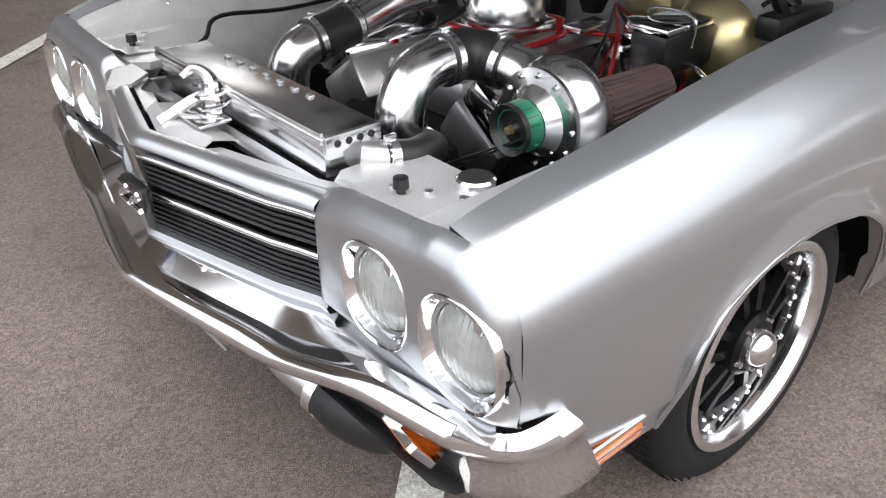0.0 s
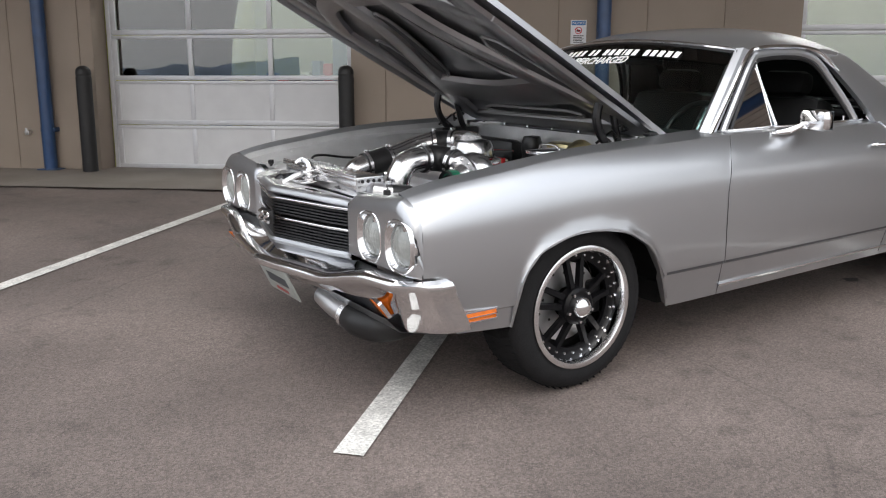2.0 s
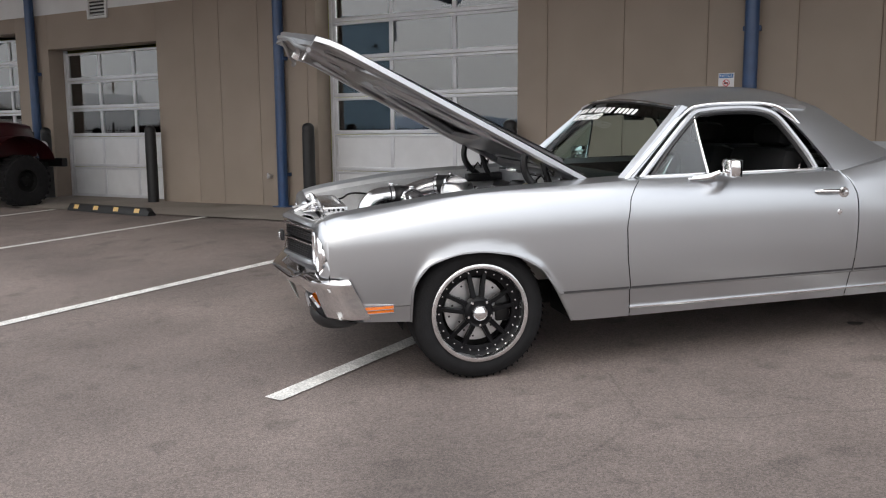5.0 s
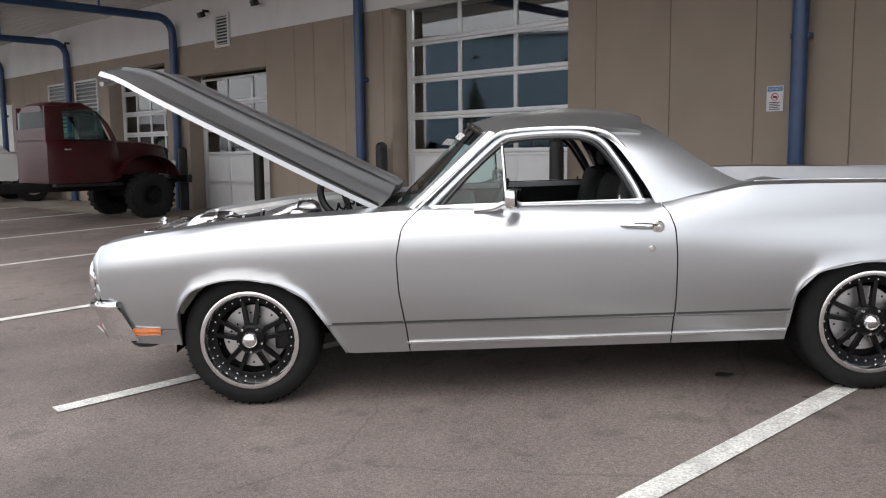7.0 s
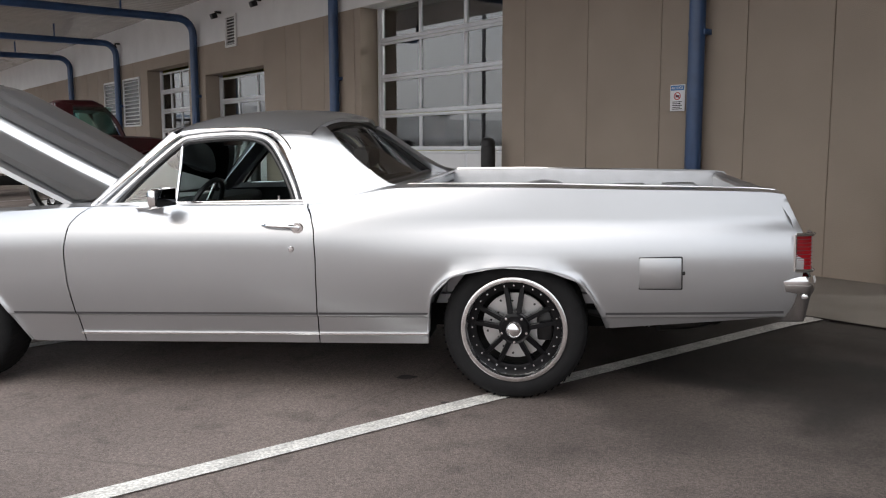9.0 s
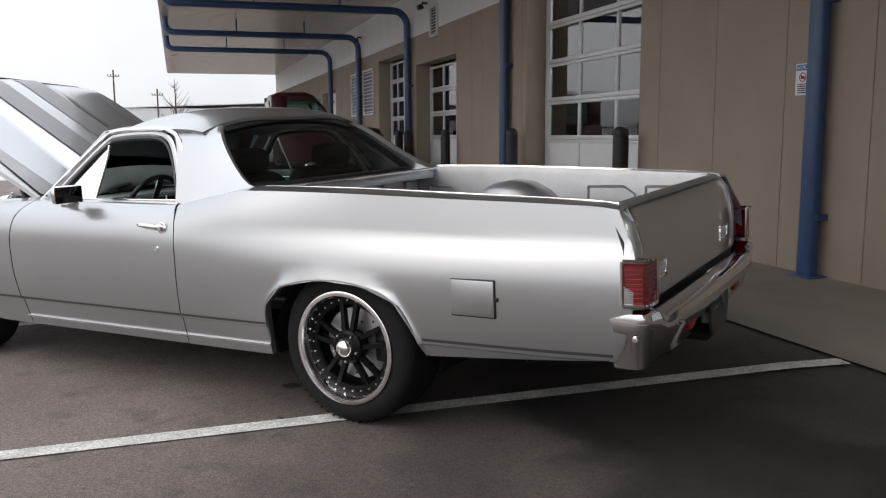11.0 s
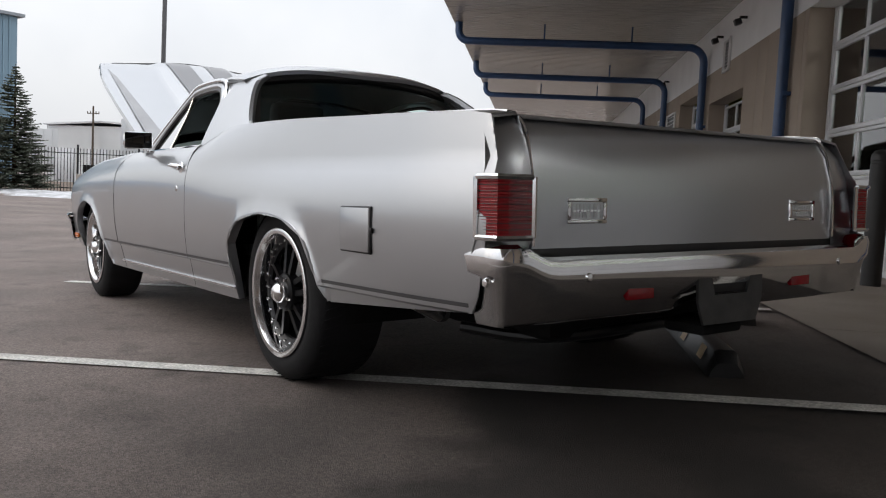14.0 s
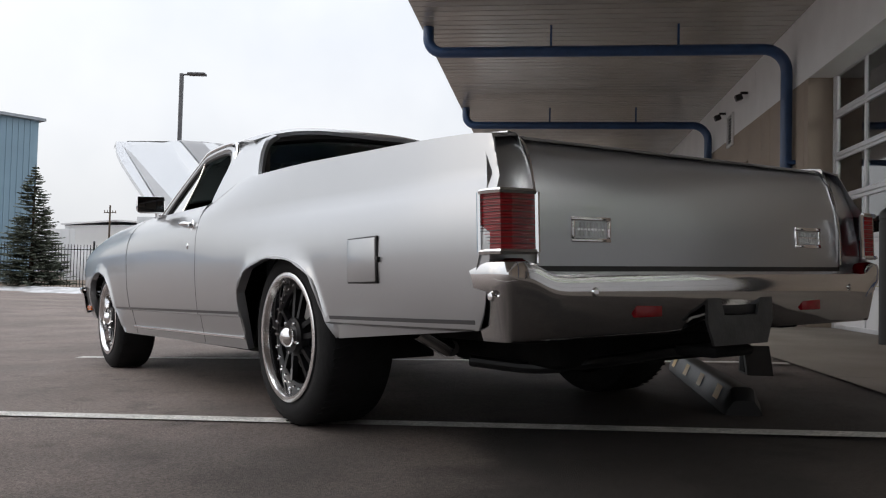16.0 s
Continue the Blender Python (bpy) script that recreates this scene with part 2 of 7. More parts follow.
# ---- mesh helpers ----
def part(name, bm, material, parent=None, label="", smooth=35.0, m=None):
    me = bpy.data.meshes.new(name)
    bmesh.ops.recalc_face_normals(bm, faces=bm.faces)
    bm.to_mesh(me)
    bm.free()
    me.materials.append(material)
    if smooth:
        me.polygons.foreach_set("use_smooth", [True] * len(me.polygons))
        me.set_sharp_from_angle(angle=radians(smooth))
    ob = new(name, me)
    if parent is not None:
        ob.parent = parent
    if m is not None:
        ob.matrix_basis = m
    if label:
        tagged(ob, label)
    return ob


def thing(name, label, category, group="", kind="", m=None):
    ob = new(name)
    if m is not None:
        ob.matrix_basis = m
    return tagged(ob, label, category, group, kind)


def box(bm, x0, x1, y0, y1, z0, z1, bevel=0.0, m=None):
    r = bmesh.ops.create_cube(bm, size=1.0)
    vs = r["verts"]
    bmesh.ops.scale(bm, vec=(x1 - x0, y1 - y0, z1 - z0), verts=vs)
    bmesh.ops.translate(bm, vec=((x0 + x1) / 2, (y0 + y1) / 2, (z0 + z1) / 2), verts=vs)
    if bevel:
        es = list({e for v in vs for e in v.link_edges})
        r = bmesh.ops.bevel(bm, geom=es, offset=bevel, segments=2, affect="EDGES", profile=0.5)
        vs = list({v for f in r["faces"] for v in f.verts} | {v for v in vs if v.is_valid})
    if m is not None:
        bmesh.ops.transform(bm, matrix=m, verts=[v for v in vs if v.is_valid])
    return bm


def boxed(x0, x1, y0, y1, z0, z1, bevel=0.0, m=None):
    return box(bmesh.new(), x0, x1, y0, y1, z0, z1, bevel, m)


def grid(rows, bm=None, wrap=False, caps=False):
    """A skin over rows of points; wrap closes each row into a ring."""
    bm = bm or bmesh.new()
    vs = [[bm.verts.new(p) for p in row] for row in rows]
    n = len(rows[0])
    for a, b in zip(vs, vs[1:]):
        for j in range(n if wrap else n - 1):
            k = (j + 1) % n
            q = []
            for v in (a[j], a[k], b[k], b[j]):
                if all((v.co - w.co).length > 1e-6 for w in q):
                    q.append(v)
            if len(q) >= 3:
                bm.faces.new(q)
    if caps:
        for row in (vs[0], vs[-1]):
            bm.faces.new(row)
    return bm


def thick(bm, d):
    """Gives an open skin a real thickness."""
    bmesh.ops.recalc_face_normals(bm, faces=bm.faces)
    bmesh.ops.solidify(bm, geom=bm.faces[:], thickness=d)
    return bm


def lathe(profile, n=32, bm=None, m=None):
    """Turns (radius, height) points about the z axis."""
    rows = [[(r * math.cos(a), r * math.sin(a), z) for a in (2 * math.pi * i / n for i in range(n))] for r, z in profile]
    bm2 = bmesh.new()
    grid(rows, bm2, wrap=True)
    bmesh.ops.remove_doubles(bm2, verts=bm2.verts, dist=1e-5)
    if m is not None:
        bmesh.ops.transform(bm2, matrix=m, verts=bm2.verts)
    if bm is None:
        return bm2
    me = bpy.data.meshes.new("tmp")
    bm2.to_mesh(me)
    bm2.free()
    bm.from_mesh(me)
    bpy.data.meshes.remove(me)
    return bm


def smooth_path(pts, per=6):
    """A rounded way through the given points."""
    p = [Vector(q) for q in pts]
    p = [p[0] * 2 - p[1]] + p + [p[-1] * 2 - p[-2]]
    out = []
    for i in range(1, len(p) - 2):
        for k in range(per):
            t = k / per
            a, b, c, d = p[i - 1:i + 3]
            out.append(0.5 * (2 * b + (c - a) * t + (2 * a - 5 * b + 4 * c - d) * t * t + (3 * b - a - 3 * c + d) * t ** 3))
    return out + [p[-2]]


def tube(pts, r, n=12, bm=None, per=6, round_=True, caps=True):
    """A pipe along points; r is one radius or one for each given point."""
    path = smooth_path(pts, per) if round_ else [Vector(q) for q in pts]
    rs = [float(q) for q in np.interp(np.linspace(0, 1, len(path)), np.linspace(0, 1, len(pts)), r)] if isinstance(r, (list, tuple)) else [r] * len(path)
    rows, side = [], None
    for i, p in enumerate(path):
        d = (path[min(i + 1, len(path) - 1)] - path[max(i - 1, 0)]).normalized()
        if side is None:
            side = d.orthogonal().normalized()
        side = (side - d * side.dot(d)).normalized()
        up = d.cross(side)
        rows.append([p + rs[i] * (math.cos(a) * side + math.sin(a) * up) for a in (2 * math.pi * k / n for k in range(n))])
    return grid(rows, bm, wrap=True, caps=caps)


def slab(outline, y0, y1, bm=None, axis="y"):
    """A plate cut to an outline of (a, b) points, from y0 to y1 along the axis."""
    bm = bm or bmesh.new()
    put = {"y": lambda a, b, c: (a, c, b), "x": lambda a, b, c: (c, a, b), "z": lambda a, b, c: (a, b, c)}[axis]
    lo = [bm.verts.new(put(a, b, y0)) for a, b in outline]
    hi = [bm.verts.new(put(a, b, y1)) for a, b in outline]
    bm.faces.new(lo)
    bm.faces.new(hi[::-1])
    for i in range(len(lo)):
        j = (i + 1) % len(lo)
        bm.faces.new((lo[i], lo[j], hi[j], hi[i]))
    return bm


def interp(x, table):
    return float(np.interp(x, [a for a, b in table], [b for a, b in table]))


def curve(x, table):
    """Like interp, but rounded: a cubic through the table."""
    xs, ys = [a for a, b in table], [b for a, b in table]
    if x <= xs[0]:
        return ys[0]
    if x >= xs[-1]:
        return ys[-1]
    i = max(k for k in range(len(xs) - 1) if xs[k] <= x)
    h = xs[i + 1] - xs[i]
    def slope(k):
        if k == 0 or k == len(xs) - 1:
            k2 = min(max(k, 1), len(xs) - 2)
            return (ys[min(k + 1, len(xs) - 1)] - ys[max(k - 1, 0)]) / (xs[min(k + 1, len(xs) - 1)] - xs[max(k - 1, 0)])
        a, b = (ys[k] - ys[k - 1]) / (xs[k] - xs[k - 1]), (ys[k + 1] - ys[k]) / (xs[k + 1] - xs[k])
        return 0.0 if a * b <= 0 else 2 * a * b / (a + b)
    t = (x - xs[i]) / h
    return (2 * t ** 3 - 3 * t ** 2 + 1) * ys[i] + (t ** 3 - 2 * t ** 2 + t) * h * slope(i) + (-2 * t ** 3 + 3 * t ** 2) * ys[i + 1] + (t ** 3 - t ** 2) * h * slope(i + 1)


SLOPE = math.tan(radians(TILT))
CROSS = 1.5
FALL = 0.0370


# plan of the building: u runs along its wall
WALL_X, WALL_Y, WALL_Z, WALL_TURN = -0.585, 7.775, 0.16, -41.64
APRON, OUT, U_END = 1.64, 5.0, 40.0
POSTS = (19.3, 12.9, 6.50, 0.11, -5.30, -10.2, -14.4)
BOLLARDS = ((0.68, 0.21), (3.755, 0.21), (-2.417, 0.21), (-4.93, 0.21), (-5.65, 0.21), (-8.4, 0.21), (8.45, 0.21), (11.5, 0.21))
VENTS = ((-3.88, -3.50, 3.00, 3.50, 9), (-9.98, -8.86, 1.65, 2.72, 12), (-11.5, -10.45, 1.65, 2.72, 12))
WALL = Matrix.Translation((WALL_X, WALL_Y, WALL_Z)) @ pose(0, 0, 0, 0, 0, WALL_TURN)      # x along the wall, -y out to the lot


def lot_z(x, y):
    """Height of the ground: the lot falls gently away from a level apron by the building and levels out farther off."""
    d = (x + y) / math.sqrt(2)
    return 0.02 + FALL * max(-4.5, min(3.6, d))


def stripe_end(u, v):
    p = WALL @ Vector((u + 0.09 * (v + 4.1), v, 0))
    return p.x, p.y


STRIPES = [(stripe_end(u, -6.75), stripe_end(u, -APRON - 0.01)) for u in (10.9, 8.32, 5.69, 3.08, -0.15, -3.1, -6.3, -9.5)]

# ---- the lot ----
FAR = 900.0
xs = [-FAR, -400, -150, -60, -30] + [i * 1.0 for i in range(-20, 21)] + [30, 60, 150, 400, FAR]
bm = grid([[(x, y, lot_z(x, y)) for y in xs] for x in xs])
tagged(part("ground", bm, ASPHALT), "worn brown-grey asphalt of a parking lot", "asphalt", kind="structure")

def on_wall(u, out, z):
    return WALL @ Vector((u, -out, z))


def strip_on_lot(name, a, b, width, lift, material, parent=None, n=16):
    """A flat painted or poured band on the ground from a to b."""
    a, b = Vector(a), Vector(b)
    side = Vector((-(b - a).y, (b - a).x)).normalized() * width / 2
    rows = []
    for i in range(n + 1):
        p = a.lerp(b, i / n)
        rows.append([(q.x, q.y, lot_z(q.x, q.y) + lift) for q in (p - side, p, p + side)])
    return part(name, grid(rows), material, parent, smooth=0)


# concrete apron along the building, in slabs with joints
apron = tagged(thing("pavement", "", ""), "pale concrete apron along the building", "pavement", kind="structure")
for k in range(-6, 12):
    u0, u1 = k * 3.05 + 0.6, (k + 1) * 3.05 + 0.59
    rows = []
    for i in range(5):
        u = u0 + (u1 - u0) * i / 4
        rows.append([(lambda p: (p.x, p.y, lot_z(p.x, p.y) + 0.012))(on_wall(u, o, 0)) for o in (-0.4, 0.4, 0.9, APRON)])
    part("slab", grid(rows), CONCRETE, apron, smooth=0)

# parking stripes
for a, b in STRIPES:
    tagged(strip_on_lot("stripe", a, b, 0.105, 0.006, LINE), "white painted parking stripe, scuffed", "road marking", "parking stripes", "structure")

# oil stains on the asphalt
STAIN = mat("oil_stain", (0.018, 0.015, 0.014), 0.55, 0, 0.3, 10)
for sx, sy, r in ((2.35, -0.60, 0.05), (2.75, -0.45, 0.03), (2.62, -0.98, 0.018)):
    ring = []
    for i in range(14):
        a = i * math.tau / 14
        rr = r * (0.8 + 0.4 * noise.noise((sx + math.cos(a), sy + math.sin(a), 0)))
        ring.append((sx + 1.3 * rr * math.cos(a), sy + rr * math.sin(a)))
    bm = bmesh.new()
    bm.faces.new([bm.verts.new((x, y, lot_z(x, y) + 0.003)) for x, y in ring])
    tagged(part("oil_spot", bm, STAIN, smooth=0), "small dark oil spot on the asphalt", "stain", "oil spots", "structure")

# ---- the building ----
wall = tagged(thing("wall_north", "", "", m=WALL), "tan precast concrete wall with vertical panel joints", "wall", kind="structure")
BT = 3.11            # top of the tan panels
CEIL = 4.00          # underside of the canopy
OPENINGS = [(-16.5, -14.1, 2.47), (-8.34, -5.85, 2.86), (-5.00, -2.41, 2.53), (0.70, 3.76, BT), (8.50, 11.55, BT)]
JOINTS = {-2.41: (-1.61, -1.10, -0.35, 0.53), 3.76: (4.15, 5.09, 6.03, 6.95, 7.73)}
edges = [-30.0]
for a, b, h in OPENINGS:
    edges += [a, b]
edges.append(40.0)
for a, b in zip(edges[::2], edges[1::2]):
    n = max(1, round((b - a) / 0.93))
    marks = [a, *JOINTS.get(a, [a + (b - a) * k / n for k in range(1, n)]), b]
    n = len(marks) - 1
    for i in range(n):
        u0, u1 = marks[i], marks[i + 1]
        part("panel", boxed(u0 + (0.004 if i else 0), u1 - (0.004 if i < n - 1 else 0), 0.0, 0.30, -0.3, BT, 0.003), WALL_TAN, wall)
    part("backing", boxed(a + 0.01, b - 0.01, 0.012, 0.29, -0.3, BT - 0.004), WALL_JAMB, wall)
for a, b, h in OPENINGS:
    if h < BT:
        part("lintel", boxed(a, b, 0.0, 0.30, h, BT), WALL_TAN, wall)
upper = tagged(thing("wall_upper", "", "", m=WALL), "white metal panel band above the tan wall", "wall", kind="structure")
for a, b in zip(range(-30, 40, 7), range(-23, 47, 7)):
    part("band", boxed(a + 0.003, b - 0.003, 0.004, 0.30, BT, CEIL + 0.3), WHITE_PANEL, upper, smooth=0)

# canopy: ribbed white soffit; its unseen run to U_END is added to block light
canopy = tagged(thing("ceiling", "", "", m=WALL), "white ribbed metal soffit of the canopy", "canopy", kind="structure")
rows = []
u = -30.0
while u < U_END:
    for du, dz in ((0.0, 0.0), (0.165, 0.0), (0.175, 0.018), (0.192, 0.018)):
        rows.append((u + du, dz))
    u += 0.2
bm = grid([[(u, -OUT, CEIL + dz), (u, 0.0, CEIL + dz)] for u, dz in rows])
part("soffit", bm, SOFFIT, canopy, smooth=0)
part("roof_deck", boxed(-30, U_END, -OUT - 0.02, 0.0, CEIL + 0.03, CEIL + 0.35), WHITE_PANEL, canopy)


def blue_pipe(u):
    ob = thing("canopy_post", "dark blue steel post bent over under the canopy", "post", "canopy posts", m=WALL @ Matrix.Translation((u, 0, 0)))
    h = CEIL - 0.36
    pts = [(0, -0.10, -0.1), (0, -0.10, 1.5), (0, -0.10, h - 0.35)]
    arc = [(0, -0.10 - 0.30 * (1 - math.cos(a)), h - 0.30 + 0.30 * math.sin(a)) for a in (math.pi / 2 * k / 8 for k in range(9))]
    end = [(0, -OUT + 0.55, h)] + [(0, -OUT + 0.30 - 0.20 * math.sin(a), h + 0.2 * (1 - math.cos(a))) for a in (math.pi / 2 * k / 6 for k in range(7))] + [(0, -OUT + 0.1, CEIL)]
    part("pipe", tube(pts + arc + end, 0.075, 16, round_=False), BLUE, ob)
    for o in (1.5, 3.2, 4.7):
        if o < OUT - 0.3:
            part("hanger", boxed(-0.015, 0.015, -o - 0.015, -o + 0.015, h + 0.07, CEIL), BLUE, ob)
    part("base_plate", boxed(-0.12, 0.12, -0.2, -0.002, -0.02, 0.02, 0.005), BLUE, ob)
    for z in (0.45, 2.1):
        part("clamp", boxed(-0.09, 0.09, -0.11, -0.001, z, z + 0.05, 0.004), BLUE, ob)
    return ob


for u in POSTS:
    blue_pipe(u)


def bollard(u, out, h=1.215):
    p = on_wall(u, out, 0)
    ob = thing("bollard", "black plastic-sleeved steel bollard in front of the wall", "bollard", "bollards", m=Matrix.Translation((p.x, p.y, lot_z(p.x, p.y))))
    prof = [(0.001, h), (0.03, h - 0.003), (0.06, h - 0.018), (0.082, h - 0.05), (0.086, h - 0.09), (0.086, h - 0.10), (0.082, h - 0.105), (0.082, h - 0.125), (0.086, h - 0.13), (0.086, 0.0)]
    part("sleeve", lathe(prof, 20), BLACK_RUBBER, ob)
    return ob


for u, o in BOLLARDS:
    bollard(u, o)


ROOM_WALL = mat("room_wall", (0.30, 0.31, 0.23), 0.8, 0, 0.1, 1)
ROOM_YELLOW = mat("yellow_wall", (0.42, 0.41, 0.10), 0.8, 0, 0.1, 1)
ROOM_FLOOR = mat("room_floor", (0.22, 0.22, 0.23), 0.4, 0, 0.1, 1)
TUBE = bpy.data.materials.new("strip_light")
TUBE.use_nodes = True
TUBE.node_tree.nodes["Principled BSDF"].inputs["Emission Color"].default_value = (1, 1, 0.97, 1)
TUBE.node_tree.nodes["Principled BSDF"].inputs["Emission Strength"].default_value = 40.0


def sectional_door(name, u0, u1, low, high, cols, solid, rows, label):
    """A white overhead door: solid sections below, glazed sections above, each row hinged to the next."""
    ob = thing(name, label, "garage door", "garage doors", "structure", m=WALL @ Matrix.Translation((0, 0.30, 0)))
    n = solid + rows
    top = solid * low + rows * high
    w = (u1 - u0) / cols
    for r in range(n):
        z0 = min(r, solid) * low + max(0, r - solid) * high
        z1 = z0 + (low if r < solid else high) - 0.006
        sec = part("section", boxed(u0, u1, 0.0, 0.045, z0, z0 + 0.055, 0.003), DOOR_FRAME, ob)
        part("rail", boxed(u0, u1, 0.0, 0.045, z1 - 0.04, z1, 0.003), DOOR_FRAME, ob)
        for c in range(cols + 1):
            x = u0 + c * w
            a, b = (x, x + 0.06) if c == 0 else ((x - 0.06, x) if c == cols else (x - 0.028, x + 0.028))
            part("stile", boxed(a, b, 0.002, 0.043, z0 + 0.055, z1 - 0.04, 0.002), DOOR_FRAME, ob)
        for c in range(cols):
            a, b = u0 + c * w + 0.028, u0 + (c + 1) * w - 0.028
            if r < solid:
                part("panel", boxed(a, b, 0.014, 0.032, z0 + 0.055, z1 - 0.04), DOOR_WHITE, ob)
            else:
                p = part("pane", boxed(a, b, 0.020, 0.026, z0 + 0.055, z1 - 0.04), PANE, ob)
                p.visible_shadow = False
    # side and top tracks
    part("frame", boxed(u0 - 0.05, u0 - 0.002, -0.01, 0.05, 0, top + 0.05, 0.003), DOOR_FRAME, ob)
    part("frame", boxed(u1 + 0.002, u1 + 0.05, -0.01, 0.05, 0, top + 0.05, 0.003), DOOR_FRAME, ob)
    return ob


def room(u0, u1, depth, h):
    """The workshop behind a door."""
    ob = thing("interior", "pale workshop interior behind the glazed door", "room", kind="structure", m=WALL)
    part("back_wall", boxed(u0 - 0.3, u1 + 0.3, depth, depth + 0.1, 0, h), ROOM_WALL, ob)
    part("side_wall", boxed(u0 - 0.4, u0 - 0.3, 0.36, depth, 0, h), ROOM_YELLOW, ob)
    part("side_wall", boxed(u1 + 0.3, u1 + 0.4, 0.36, depth, 0, h), ROOM_WALL, ob)
    part("room_floor", boxed(u0 - 0.3, u1 + 0.3, 0.345, depth, -0.05, 0.0), ROOM_FLOOR, ob)
    part("room_ceiling", boxed(u0 - 0.4, u1 + 0.4, 0.345, depth, h, h + 0.1), ROOM_WALL, ob)
    part("front_wall", boxed(u0 - 0.4, u0 - 0.001, 0.31, 0.345, 0, h), ROOM_YELLOW, ob)
    part("front_wall", boxed(u1 + 0.001, u1 + 0.4, 0.31, 0.345, 0, h), ROOM_WALL, ob)
    for k in range(2 if h > 3.5 else 0):
        lamp = thing("ceiling_light", "lit white strip light under the workshop ceiling", "ceiling light", "workshop lights", m=WALL @ Matrix.Translation(((u0 + u1) / 2 - 0.4 + 0.9 * k, 2.2 + 0.5 * k, h - 0.25)))
        part("tube", boxed(-0.65, 0.65, -0.06, 0.06, 0, 0.05, 0.01), TUBE, lamp)
        part("housing", boxed(-0.67, 0.67, -0.09, 0.09, 0.051, 0.1), DOOR_WHITE, lamp)


sectional_door("door_1", 0.765, 3.70, 0.524, 0.5245, 3, 2, 4, "white overhead garage door with glazed upper sections")
room(0.70, 3.76, 6.0, 3.9)
sectional_door("door_2", -4.95, -2.47, 0.524, 0.48, 3, 2, 3, "small white overhead door with three glazed rows")
room(-5.00, -2.41, 5.0, 3.0)
sectional_door("door_3", -8.29, -5.90, 0.524, 0.441, 4, 2, 4, "white overhead door with small panes")
room(-8.34, -5.85, 5.0, 3.1)
sectional_door("door_4", 8.56, 11.49, 0.524, 0.5245, 3, 2, 4, "white overhead garage door with glazed upper sections")
room(8.50, 11.55, 6.0, 3.9)
part("door_leaf", boxed(-16.5, -14.1, 0.2, 0.26, 0, 2.45), DOOR_WHITE, tagged(thing("door_5", "", "", m=WALL), "plain white overhead door far along the wall", "garage door", kind="structure"))


def louvre(u0, u1, z0, z1, n):
    ob = thing("wall_vent", "white louvred vent set in the wall", "vent", "wall vents", m=WALL)
    part("backing", boxed(u0, u1, -0.006, -0.002, z0, z1), BLACK_TRIM, ob)
    for a, b, c, d in ((u0 - 0.04, u0, z0 - 0.04, z1 + 0.04), (u1, u1 + 0.04, z0 - 0.04, z1 + 0.04), (u0, u1, z0 - 0.04, z0), (u0, u1, z1, z1 + 0.04)):
        part("frame", boxed(a, b, -0.04, -0.002, c, d, 0.002), WHITE_PANEL, ob)
    for i in range(n):
        z = z0 + (z1 - z0) * (i + 0.5) / n
        part("slat", boxed(u0, u1, -0.022, 0.018, -0.004, 0.004, 0, Matrix.Translation((0, -0.02, z)) @ pose(0, 0, 0, 40)), WHITE_PANEL, ob)


for v in VENTS:
    louvre(*v)

# parking notice on the wall: blue heading, bars for its small print
sign = thing("notice_sign", "white parking notice with a blue heading on the wall", "sign", m=WALL @ Matrix.Translation((6.16, 0, 1.425)) @ Matrix.Scale(0.83, 4))
part("plate", boxed(0, 0.20, -0.012, -0.002, 0, 0.30, 0.002), DOOR_WHITE, sign)
SIGN_BLUE = mat("sign_blue", (0.03, 0.16, 0.42), 0.4)
part("heading", boxed(0.012, 0.188, -0.016, -0.0125, 0.235, 0.288), SIGN_BLUE, sign)
txt = bpy.data.curves.new("heading_text", "FONT")
txt.body, txt.size, txt.extrude, txt.align_x = "NOTICE", 0.042, 0.0005, "CENTER"
txt.materials.append(DECAL_WHITE)
ob = new("heading_text", txt)
ob.parent, ob.matrix_basis = sign, pose(0.1, -0.0175, 0.247, 90)
part("symbol", lathe([(0.045, 0), (0.045, 0.002), (0.036, 0.002), (0.036, 0)], 24, m=pose(0.1, -0.0135, 0.17, 90)), RED_PART, sign)
part("symbol_bar", boxed(-0.04, 0.04, -0.0015, 0.0015, -0.004, 0.004, 0, Matrix.Translation((0.1, -0.0145, 0.17)) @ pose(0, 0, 0, 0, 45)), RED_PART, sign)
part("symbol_car", boxed(0.075, 0.125, -0.0145, -0.0125, 0.155, 0.18), BLACK_TRIM, sign)
for k in range(5):
    part("text_bar", boxed(0.035, 0.165 - 0.02 * (k % 2), -0.0145, -0.0125, 0.02 + 0.02 * k, 0.029 + 0.02 * k), BLACK_TRIM, sign)

# ---- the silver pickup coupe ----
CAR = pose(0, 0, 0.02, CROSS, -TILT, 0)
car = thing("pickup_car", "silver coupe pickup with an open hood, parked across stripes", "car", m=CAR)
WID = [(-0.765, 0.865), (-0.74, 0.890), (-0.68, 0.912), (-0.55, 0.930), (-0.3, 0.945), (0.2, 0.957), (1.0, 0.968), (2.0, 0.972), (3.0, 0.966), (3.8, 0.942), (4.22, 0.905)]
TOP = [(-0.765, 0.775), (-0.735, 0.792), (-0.70, 0.806), (-0.64, 0.822), (-0.53, 0.841), (-0.38, 0.860), (-0.15, 0.888), (0.07, 0.905), (0.47, 0.918), (0.82, 0.930), (1.3, 0.929), (1.95, 0.925), (2.15, 0.955), (2.45, 0.995), (2.9, 0.988), (3.45, 0.968), (4.05, 0.942), (4.12, 0.932), (4.22, 0.918)]
